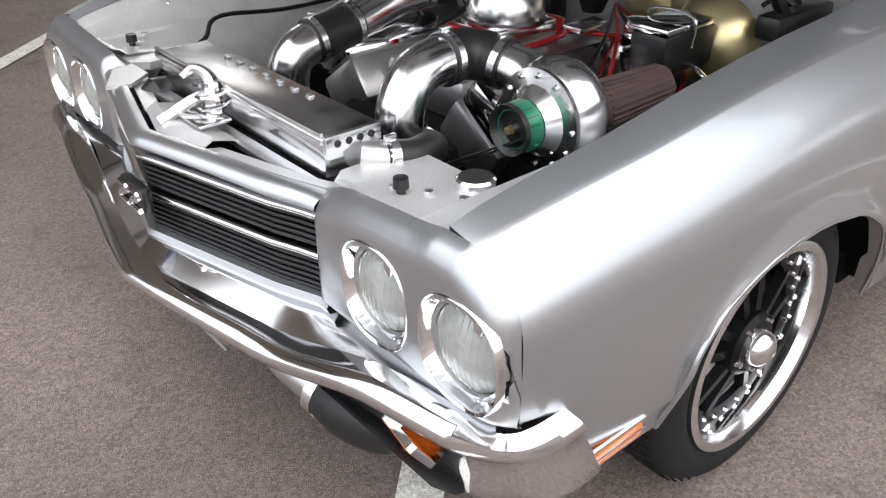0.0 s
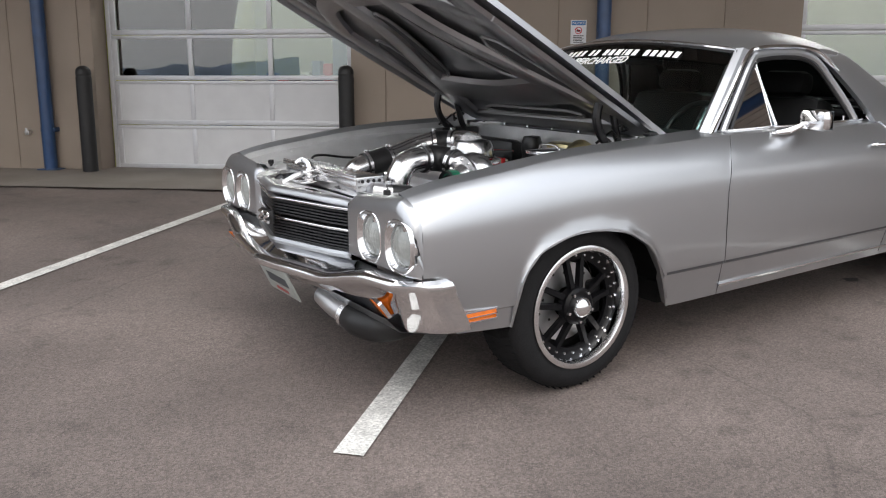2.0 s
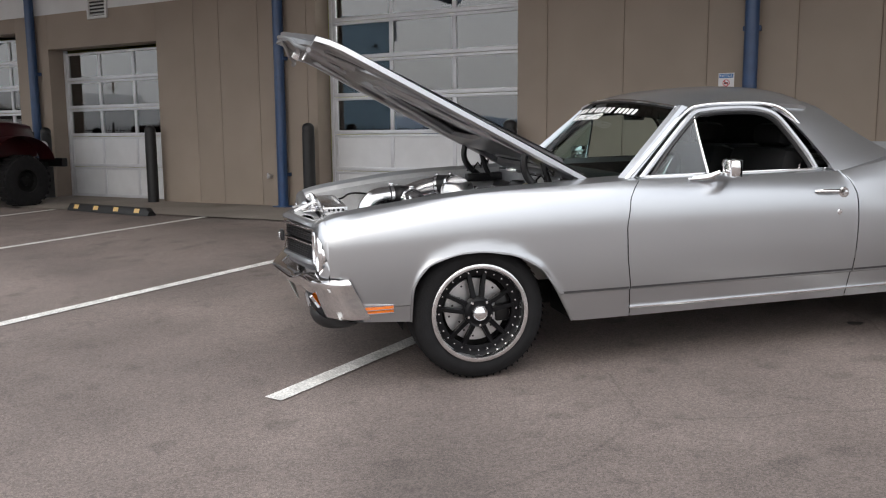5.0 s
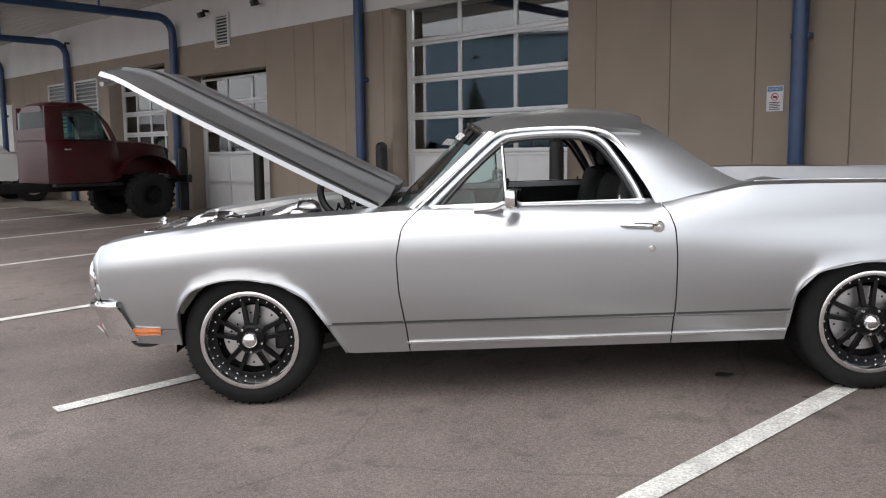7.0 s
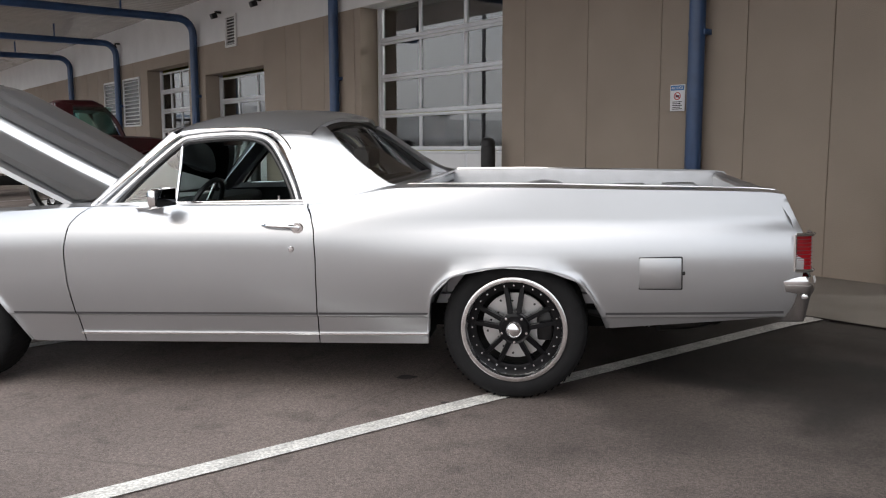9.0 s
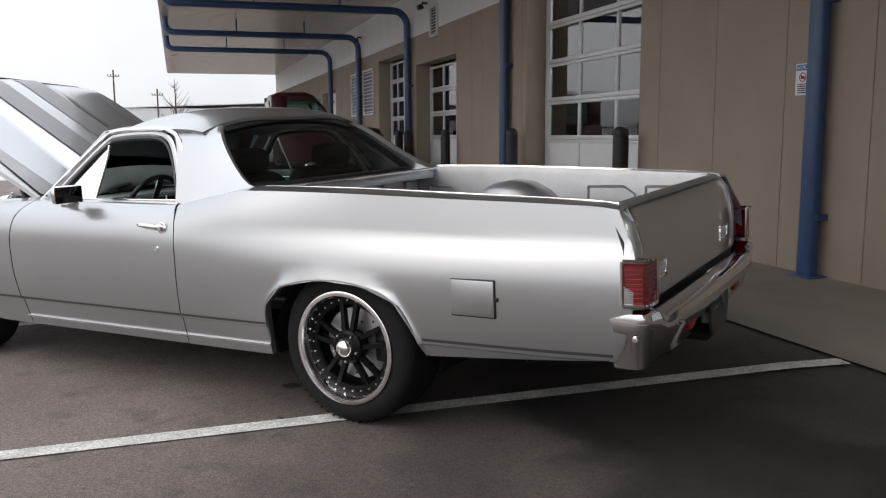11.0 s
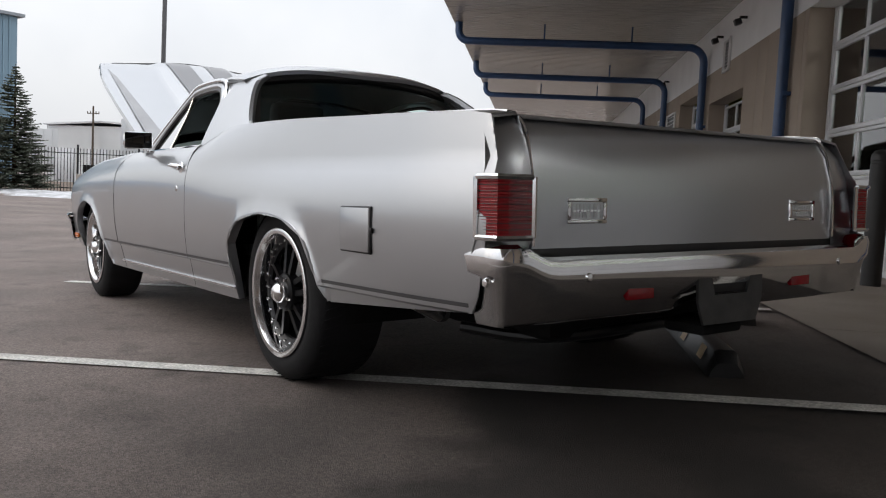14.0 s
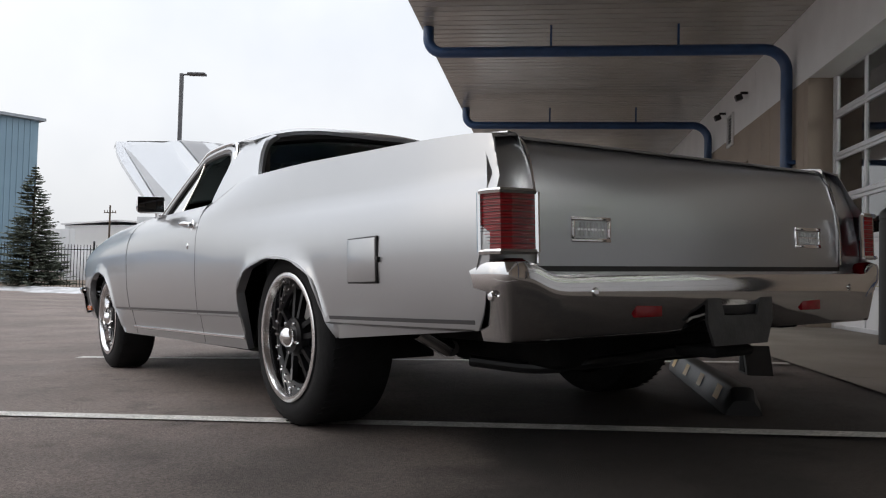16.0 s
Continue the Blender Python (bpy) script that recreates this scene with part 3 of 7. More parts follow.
BOT = [(-0.80, 0.33), (-0.55, 0.328), (-0.337, 0.316), (-0.334, 0.45), (-0.315, 0.515), (-0.25, 0.589), (-0.117, 0.633), (0.014, 0.638), (0.169, 0.609), (0.297, 0.533), (0.383, 0.41), (0.469, 0.256), (0.50, 0.252), (1.5, 0.260), (2.548, 0.265),
       (2.552, 0.33), (2.575, 0.499), (2.674, 0.594), (2.886, 0.635), (3.094, 0.622), (3.248, 0.564), (3.325, 0.451), (3.366, 0.352), (3.372, 0.349), (4.22, 0.408)]


def half(x, z, zt):
    """Half width of the body at a station and height."""
    w = curve(x, WID)
    zs = min(0.62, zt - 0.12)
    if z < 0.400:
        return w - 0.030 - (0.400 - z) * 0.22
    if z < zs:
        return w - 0.018 * ((zs - z) / max(zs - 0.40, 0.05)) ** 2
    t = (z - zs) / (zt - zs)
    tail = min(1.0, max(0.0, (x - 1.7) / 1.5))
    tail = tail * tail * (3 - 2 * tail)
    # over the rear quarter the side breaks in at a shoulder line
    step = 0.040 * (min(1.0, (z - zs) / max(0.80 - zs, 0.05))) ** 2.4
    if z > 0.80:
        step += 0.007 * min(1.0, (z - 0.80) / 0.012) + 0.026 * (z - 0.80) / max(zt - 0.80, 0.05)
    return w - (0.100 * t ** 4.5) * (1 - tail) - step * tail


INNER = [(-0.8, 0.742), (-0.70, 0.752), (-0.55, 0.762), (-0.40, 0.766), (-0.1, 0.762), (0.3, 0.747), (0.6, 0.716), (0.9, 0.70)]
def flare(x, z, zb):
    """Wheel-arch edges turn outwards in a narrow lip."""
    if not (-0.335 < x < 0.46 or 2.552 < x < 3.366):
        return 0.0
    return 0.013 * math.exp(-((z - zb) / 0.026) ** 2)


def side_panel(name, x0, x1, step, inner, side, flange=0.03, label=""):
    """A body side skin from its lower edge, over the shoulder, to its inner edge. x0, x1: tables of the end gaps over height."""
    xa, xb = min(b for a, b in x0), max(b for a, b in x1)
    n = max(2, round((xb - xa) / step))
    rows = []
    for i in range(n + 1):
        x = xa + (xb - xa) * i / n
        zt, zb = curve(x, TOP), interp(x, BOT)
        zs = min(0.62, zt - 0.12)
        low = max(0.404, zb)
        zz = [zb + (0.396 - zb) * k / 4 for k in range(5)] + [low + (zs - low) * (k / 9) ** 1.5 for k in range(10)] + [zs + (zt - zs) * math.sin(math.pi / 2 * k / 16) for k in range(1, 17)]
        row = []
        def put(xx, y, z):
            row.append((max(interp(z, x0), min(interp(z, x1), xx)), side * y, z))
        put(x, half(x, max(zb, 0.25), zt) - 0.025, zb + 0.004)
        for z in zz:
            z = max(z, zb)
            put(x, half(x, z, zt) + flare(x, z, zb), z)
        yo = half(x, zt, zt)
        yi = interp(x, inner)
        for k in range(1, 6):
            t = k / 5
            put(x, yo + (yi - yo) * t, zt + 0.012 * t)
        put(x, yi, zt + 0.012 - flange)
        rows.append(row)
    return part(name, grid(rows), SILVER, car, label, smooth=28)


FRONT_EDGE = [(0.30, -0.55), (0.36, -0.57), (0.545, -0.63), (0.55, -0.7085), (1.0, -0.7085)]
GAP_F = [(0.25, 0.775), (0.303, 0.770), (0.398, 0.760), (0.56, 0.737), (0.72, 0.732), (0.851, 0.760), (0.90, 0.80), (0.937, 0.850)]
GAP_R = [(0.25, 2.012), (0.348, 2.017), (0.496, 2.026), (0.683, 2.031), (0.815, 2.025), (0.88, 2.005), (0.921, 1.979)]
TAIL = [(0.30, 4.10), (0.39, 4.12), (0.456, 4.16), (0.60, 4.195), (0.773, 4.195), (0.93, 4.125), (0.948, 4.11), (1.1, 4.11)]
def shift(table, d):
    return [(a, b + d) for a, b in table]
for s in (-1, 1):
    side_panel("front_fender", FRONT_EDGE, shift(GAP_F, -0.003), 0.016, INNER, s)
    side_panel("door_skin", shift(GAP_F, 0.003), shift(GAP_R, -0.003), 0.05, [(0.7, 0.775), (2.1, 0.775)], s, 0.05)
    side_panel("quarter_panel", shift(GAP_R, 0.003), TAIL, 0.016, [(1.9, 0.80), (2.4, 0.80), (2.5, 0.765), (4.3, 0.745)], s, 0.06)
    # dark sills inside the gaps
    part("door_gap", boxed(0.70, 0.84, s * 0.895 - 0.002, s * 0.895 + 0.002, 0.36, 0.83), BLACK_TRIM, car)
    part("door_gap", boxed(1.95, 2.06, s * 0.895 - 0.002, s * 0.895 + 0.002, 0.36, 0.83), BLACK_TRIM, car)
    # bright rocker moulding
    rows = []
    for i in range(13):
        x = 0.765 + (2.545 - 0.765) * i / 12
        y = s * (half(x, 0.30, 0.93) + 0.002)
        z = 0.302 + 0.012 * i / 12
        rows.append([(x, y - s * 0.004, z - 0.010), (x, y + s * 0.010, z - 0.005), (x, y + s * 0.010, z + 0.003), (x, y - s * 0.004, z + 0.007)])
    part("rocker_moulding", grid(rows, caps=False), CHROME, car, "bright rocker moulding")
    # dark strip that paints in the shade along the lower body crease
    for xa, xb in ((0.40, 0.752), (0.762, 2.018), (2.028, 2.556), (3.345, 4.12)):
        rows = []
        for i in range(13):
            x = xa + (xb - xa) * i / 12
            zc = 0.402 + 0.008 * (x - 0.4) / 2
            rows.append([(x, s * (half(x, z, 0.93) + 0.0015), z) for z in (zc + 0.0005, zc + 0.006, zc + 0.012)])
        part("crease_shade_strip", grid(rows), CREASE_SHADE, car)
    # wheel arch lips and inner wheel houses
    for pts in ([(x, z) for x, z in BOT if -0.34 <= x <= 0.47], [(x, z) for x, z in BOT if 2.55 <= x <= 3.368]):
        dense = smooth_path([(x, s * (half(x, z, 0.93) + (0.008 if z > 0.42 else 0.0)), z) for x, z in pts], 5)
        part("arch_lip", tube(dense, 0.006, 6, round_=False), SILVER, car)
        cx = (pts[0][0] + pts[-1][0]) / 2
        prof = []
        for k in range(13):
            a = math.pi * k / 12
            prof.append((cx - 0.44 * math.cos(a), 0.27 + 0.42 * math.sin(a)))
        bm = grid([[(x, s * y, z) for x, z in prof] for y in (0.872, 0.80, 0.55)])
        bm.faces.new([bm.verts.new((x, s * 0.55, z)) for x, z in prof])
        part("wheel_house", bm, UNDER, car)

# underbody
part("underbody", boxed(-0.55, 2.6, -0.53, 0.53, 0.27, 0.36, 0.02), UNDER, car)
part("bed_underside", boxed(2.6, 4.12, -0.68, 0.68, 0.395, 0.415), UNDER, car)
part("fuel_tank", boxed(3.45, 3.98, -0.30, 0.34, 0.345, 0.395, 0.02), UNDER, car)
part("exhaust_pipe", tube([(2.2, 0.30, 0.24), (2.7, 0.45, 0.34), (3.1, 0.50, 0.36), (3.4, 0.55, 0.33), (3.58, 0.60, 0.31)], 0.028, 10), STEEL_DARK, car)
part("exhaust_pipe", tube([(2.2, -0.30, 0.24), (2.7, -0.45, 0.34), (3.1, -0.50, 0.36), (3.4, -0.55, 0.33), (3.58, -0.60, 0.31)], 0.028, 10), STEEL_DARK, car)
for s in (-1, 1):
    part("frame_rail", boxed(0.48, 2.52, s * 0.70 - 0.14, s * 0.70 + 0.14, 0.245, 0.34, 0.01), UNDER, car)
    part("frame_rail", boxed(3.40, 4.05, s * 0.62 - 0.05, s * 0.62 + 0.05, 0.35, 0.42, 0.01), UNDER, car)
    part("quarter_inner", boxed(3.40, 4.10, s * 0.84 - 0.03, s * 0.84 + 0.03, 0.40, 0.60), UNDER, car)

# ---- cabin ----
def mirror_pair(name, make, material, label=""):
    for s in (-1, 1):
        part(name, make(s), material, car, label, smooth=40)

SAIL_F = [(0.90, 1.965), (1.0, 1.920), (1.10, 1.865), (1.20, 1.800), (1.245, 1.745), (1.275, 1.66), (1.30, 1.52), (1.34, 1.4)]
SAIL_R = [(0.90, 2.60), (0.965, 2.56), (0.985, 2.47), (1.0, 2.39), (1.08, 2.245), (1.16, 2.14), (1.227, 2.06), (1.28, 1.995), (1.32, 1.93), (1.36, 1.9)]
SAIL_Y = [(0.90, 0.880), (0.96, 0.850), (1.0, 0.826), (1.1, 0.760), (1.2, 0.692), (1.25, 0.648), (1.28, 0.608), (1.30, 0.56)]
def sail(s):
    rows = []
    for i in range(15):
        z = 0.905 + (1.292 - 0.905) * i / 14
        a, b = interp(z, SAIL_F), curve(z, SAIL_R)
        row = [(a + 0.004, s * (curve(z, SAIL_Y) - 0.03), z)]
        for k in range(9):
            t = k / 8
            row.append((a + (b - a) * t, s * (curve(z, SAIL_Y) - 0.03 * t * t), z))
        row += [(b + 0.006, s * (curve(z, SAIL_Y) - 0.045), z - 0.004), (b - 0.012, s * (curve(z, SAIL_Y) - 0.065), z - 0.014), (b - 0.10, s * (curve(z, SAIL_Y) - 0.075), z - 0.035)]
        rows.append(row)
    return grid(rows)
mirror_pair("sail_panel", sail, SILVER)

ROOF_C = [(1.10, 1.310), (1.2, 1.338), (1.34, 1.360), (1.6, 1.375), (1.8, 1.366), (1.92, 1.347), (1.98, 1.326), (2.0, 1.312)]
rows = []
for i in range(21):
    t = i / 20
    row = []
    for j in range(25):
        q = -1 + 2 * j / 24
        y = 0.633 * q
        xf, xb = 1.105 + 0.10 * q * q, 2.00 - 0.07 * q * q
        x = xf + (xb - xf) * t
        zc = curve(x, ROOF_C)
        row.append((x, y, zc - 0.100 * abs(q) ** 3.2 - 0.02 * q * q * (1 - t)))
    rows.append(row)
bm = grid(rows)
part("roof", thick(bm, -0.02), SILVER, car)
part("headliner", grid([[(x, y, curve(x, ROOF_C) - 0.05 - 0.06 * (y / 0.6) ** 2) for y in (-0.58, -0.3, 0, 0.3, 0.58)] for x in (1.18, 1.4, 1.6, 1.8, 1.93)]), INTERIOR, car)

def drip(s):
    return tube([(0.80, s * 0.795, 0.925), (1.0, s * 0.725, 1.09), (1.20, s * 0.652, 1.252), (1.30, s * 0.647, 1.285), (1.5, s * 0.645, 1.292), (1.68, s * 0.648, 1.283), (1.78, s * 0.668, 1.245), (1.86, s * 0.71, 1.15), (1.93, s * 0.775, 1.02), (1.972, s * 0.835, 0.93)], 0.011, 8)
mirror_pair("drip_rail", drip, CHROME, "bright drip rail moulding")
def door_frame(s):
    return tube([(0.885, s * 0.79, 0.925), (1.06, s * 0.722, 1.085), (1.235, s * 0.655, 1.232), (1.32, s * 0.644, 1.258), (1.5, s * 0.64, 1.266), (1.64, s * 0.643, 1.257), (1.73, s * 0.662, 1.22), (1.80, s * 0.70, 1.13), (1.87, s * 0.755, 1.01), (1.905, s * 0.79, 0.925)], 0.017, 8)
mirror_pair("window_frame", door_frame, SILVER)
def frame_lip(s):
    return tube([(0.935, s * 0.79, 0.928), (1.08, s * 0.728, 1.075), (1.245, s * 0.66, 1.213), (1.33, s * 0.65, 1.236), (1.5, s * 0.646, 1.243), (1.63, s * 0.649, 1.234), (1.71, s * 0.668, 1.198), (1.78, s * 0.706, 1.11), (1.85, s * 0.76, 0.99), (1.878, s * 0.79, 0.925)], 0.011, 6)
mirror_pair("window_seal", frame_lip, BLACK_TRIM)
def a_pillar(s):
    rows = []
    for i in range(9):
        t = i / 8
        x, y, z = 0.79 + 0.40 * t, 0.80 - 0.15 * t, 0.918 + 0.355 * t
        rows.append([(x - 0.025, s * (y - 0.035), z + 0.012), (x + 0.0, s * (y - 0.010), z + 0.016), (x + 0.035, s * y, z), (x + 0.055, s * (y - 0.03), z - 0.02), (x - 0.01, s * (y - 0.07), z - 0.01)])
    return grid(rows, wrap=True, caps=True)
mirror_pair("windshield_pillar", a_pillar, SILVER)
def sill_trim(s):
    return boxed(0.90, 1.96, s * 0.80 - 0.012, s * 0.80 + 0.012, 0.928, 0.945, 0.004)
mirror_pair("window_sill_trim", sill_trim, CHROME, "bright window sill moulding")
def vent_post(s):
    return tube([(1.262, s * 0.795, 0.93), (1.255, s * 0.70, 1.12), (1.25, s * 0.657, 1.225)], 0.008, 8)
mirror_pair("vent_window_post", vent_post, CHROME, "bright vent window post")
for s in (-1, 1):
    bm = bmesh.new()
    bm.faces.new([bm.verts.new(p) for p in ((0.955, s * 0.785, 0.935), (1.255, s * 0.785, 0.935), (1.255, s * 0.668, 1.20), (1.235, s * 0.665, 1.205))])
    part("vent_window", bm, CAR_GLASS, car, smooth=0)

def glass_sheet(x_bot, x_top, z_bot, z_top, yb, yt, bow_b, bow_t, n=12):
    rows = []
    for i in range(n + 1):
        t = i / n
        row = []
        for j in range(17):
            q = -1 + j / 8
            y = q * (yb + (yt - yb) * t)
            xe = x_bot + (x_top - x_bot) * t
            row.append((xe - (bow_b + (bow_t - bow_b) * t) * (1 - q * q), y, z_bot[0] + (z_bot[1] - z_bot[0]) * (1 - q * q) + t * ((z_top[0] + (z_top[1] - z_top[0]) * (1 - q * q)) - (z_bot[0] + (z_bot[1] - z_bot[0]) * (1 - q * q)))))
        rows.append(row)
    return rows
ws = glass_sheet(0.80, 1.165, (0.915, 0.905), (1.268, 1.315), 0.765, 0.622, 0.14, 0.075)
part("windshield", grid(ws), CAR_GLASS, car, "tinted windshield with white lettering")
tint = [[(p[0] - 0.004, p[1], p[2] + 0.002) for p in r] for r in ws[10:]]
part("windshield_sunband", grid(tint), glass("sunband", (0.03, 0.07, 0.075), 0.0, 0.3), car)
ring = [ws[0][j] for j in range(17)] + [r[-1] for r in ws[1:]] + ws[-1][::-1][1:] + [r[0] for r in ws[::-1][1:]]
part("windshield_seal", tube(ring, 0.012, 6, round_=False), BLACK_TRIM, car)
part("windshield_moulding", tube([(p[0] - 0.004, p[1], p[2] + 0.012) for p in ws[-1]], 0.008, 6, round_=False), CHROME, car)
rw = glass_sheet(2.255, 1.935, (0.985, 0.985), (1.255, 1.312), 0.715, 0.575, -0.02, -0.04)
part("rear_window", grid(rw), CAR_GLASS, car)
ring = [rw[0][j] for j in range(17)] + [r[-1] for r in rw[1:]] + rw[-1][::-1][1:] + [r[0] for r in rw[::-1][1:]]
part("rear_window_frame", tube(ring, 0.022, 6, round_=False), BLACK_TRIM, car)
part("rear_window_sill", boxed(2.23, 2.42, -0.80, 0.80, 0.93, 0.985, 0.01), SILVER, car)
part("rear_window_moulding", boxed(2.40, 2.43, -0.775, 0.775, 0.982, 0.996, 0.003), CHROME, car)

# cowl, firewall and dash
part("cowl", grid([[(x, y, z - 0.02 * (y / 0.7) ** 2) for y in (-0.68, -0.35, 0, 0.35, 0.68)] for x, z in ((0.60, 0.905), (0.66, 0.917), (0.72, 0.915), (0.82, 0.90))]), BAY_SILVER, car)
part("firewall", boxed(0.585, 0.60, -0.66, 0.66, 0.34, 0.90), BAY_SILVER, car)
part("dashboard", boxed(0.86, 1.12, -0.70, 0.70, 0.72, 0.905, 0.04), INTERIOR, car)
part("cabin_floor", boxed(0.60, 2.1, -0.84, 0.84, 0.33, 0.37), INTERIOR, car)
part("cabin_back", boxed(2.05, 2.12, -0.80, 0.80, 0.34, 0.985), INTERIOR, car)
part("package_shelf", boxed(1.95, 2.26, -0.74, 0.74, 0.945, 0.978, 0.01), INTERIOR, car)
for s in (-1, 1):
    part("door_card", boxed(0.80, 2.0, s * 0.80 - 0.03, s * 0.80 + 0.03, 0.36, 0.915, 0.02), INTERIOR, car)
    part("seat_cushion", boxed(1.28, 1.80, s * 0.36 - 0.29, s * 0.36 + 0.29, 0.42, 0.60, 0.06), INTERIOR, car)
    part("seat_back", boxed(-0.10, 0.10, -0.28, 0.28, 0.0, 0.50, 0.07, pose(1.80, s * 0.36, 0.55, 0, 14)), INTERIOR, car)
    part("headrest", boxed(-0.06, 0.06, -0.14, 0.14, 0.0, 0.13, 0.045, pose(1.925, s * 0.36, 1.04, 0, 10)), INTERIOR, car)
wheel_m = pose(1.20, -0.37, 0.87, 0, -62)
sw = lathe([(0.175 + 0.014 * math.cos(a), 0.014 * math.sin(a)) for a in (math.tau * k / 10 for k in range(11))], 36, m=wheel_m)
part("steering_wheel", sw, BLACK_TRIM, car)
part("steering_spokes", boxed(-0.17, 0.17, -0.02, 0.02, -0.012, 0.0, 0.004, wheel_m), ALU, car)
part("steering_column", tube([wheel_m @ Vector((0, 0, 0.0)), wheel_m @ Vector((0, 0, -0.3))], 0.03, 10, round_=False), BLACK_TRIM, car)
part("inside_mirror", boxed(1.22, 1.24, -0.13, 0.13, 1.205, 1.265, 0.012), BLACK_TRIM, car)
# grab of the lettering on the glass: the first line is a name, drawn as plain bars
def on_glass(q, t):
    i, f = min(int(t * 12), 11), t * 12 - min(int(t * 12), 11)
    j, g = min(int((q + 1) * 8), 15), (q + 1) * 8 - min(int((q + 1) * 8), 15)
    a, b, c, d = (Vector(ws[k][l]) for k, l in ((i, j), (i, j + 1), (i + 1, j), (i + 1, j + 1)))
    return a * (1 - f) * (1 - g) + b * (1 - f) * g + c * f * (1 - g) + d * f * g
def glass_patch(q0, q1, t0, t1):
    rows = []
    for i in range(2):
        t = t0 + (t1 - t0) * i
        lean = 0.012 * (1 if i else 0)
        rows.append([on_glass(q0 - lean + (q1 - q0) * k / 3, t) + Vector((-0.010, 0, 0.010)) for k in range(4)])
    return grid(rows)
at = 0.62
for wdt in (0.055, 0.055, 0.055, 0.055, -1, 0.05, 0.05, -1, 0.055, 0.055, 0.065, 0.02, 0.055, 0.055, -1, 0.055, 0.055, 0.055, 0.055, 0.055):
    if wdt < 0:
        at -= 0.045
        continue
    part("letter_bar", glass_patch(at - wdt * 0.82, at, 0.835, 0.905), DECAL_WHITE, car, smooth=0)
    at -= wdt + 0.012
lett = bpy.data.curves.new("lettering", "FONT")
lett.body, lett.size, lett.extrude, lett.shear, lett.offset = "SUPERCHARGED", 0.064, 0.0008, 0.25, 0.0012
lett.materials.append(DECAL_WHITE)
ob = new("lettering", lett)
e1 = (on_glass(-0.05, 0.78) - on_glass(0.62, 0.78)).normalized()
e2 = (on_glass(0.3, 0.85) - on_glass(0.3, 0.75)).normalized()
e3 = e1.cross(e2).normalized()
e2 = e3.cross(e1)
mm = Matrix((e1, e2, e3)).transposed().to_4x4()
mm.translation = on_glass(0.50, 0.715) + e3 * 0.024
ob.parent, ob.matrix_basis = car, mm

# ---- pickup bed and tail ----
for s in (-1, 1):
    rows = [[(x, s * y, z) for y, z in ((0.745, interp(x, TOP) + 0.004), (0.735, interp(x, TOP) - 0.03), (0.72, 0.80), (0.70, 0.60), (0.695, 0.47))] for x in np.linspace(2.30, 4.12, 24)]
    part("bed_side", grid(rows), BED_SHADED, car)
    for x0, x1 in ((2.40, 2.60), (3.42, 3.68), (3.74, 3.98)):
        part("bed_rib", tube([(x0, s * 0.726, 0.88), (x1 - 0.06, s * 0.726, 0.88), (x1, s * 0.722, 0.84), (x1, s * 0.708, 0.66), (x0, s * 0.708, 0.66), (x0, s * 0.726, 0.88)], 0.007, 6, round_=False), BED_SHADED, car)
    bm = bmesh.new()
    tub = []
    for i in range(13):
        a = math.pi * i / 12
        tub.append([(3.0 - (0.40 - d * 0.16) * math.cos(a), s * y, 0.45 + (0.475 - d * 0.15) * math.sin(a)) for d, y in ((0, 0.74), (0, 0.62), (0.08, 0.575), (0.3, 0.535), (0.65, 0.51), (1, 0.50))])
    part("wheel_tub", grid(tub, bm), BED_SHADED, car, smooth=70)
    rail = [[(x, s * y, interp(x, TOP) + dz) for y, dz in ((0.768, 0.008), (0.766, 0.014), (0.756, 0.014), (0.752, 0.006))] for x in np.linspace(2.44, 4.10, 20)]
    part("bed_rail_moulding", grid(rail), CHROME, car, "bright bed rail moulding")
part("bed_floor", boxed(2.12, 4.15, -0.72, 0.72, 0.42, 0.465), BED_SHADED, car)
for k in range(9):
    part("floor_rib", boxed(2.2, 4.1, -0.62 + 0.155 * k - 0.03, -0.62 + 0.155 * k + 0.03, 0.464, 0.476, 0.004), BED_SHADED, car)
part("bed_front", boxed(2.28, 2.31, -0.72, 0.72, 0.45, 0.95), BED_SHADED, car)
for k in range(6):
    part("front_rib", boxed(2.305, 2.33, -0.6 + 0.24 * k - 0.03, -0.6 + 0.24 * k + 0.03, 0.70, 0.92, 0.008), BED_SHADED, car)

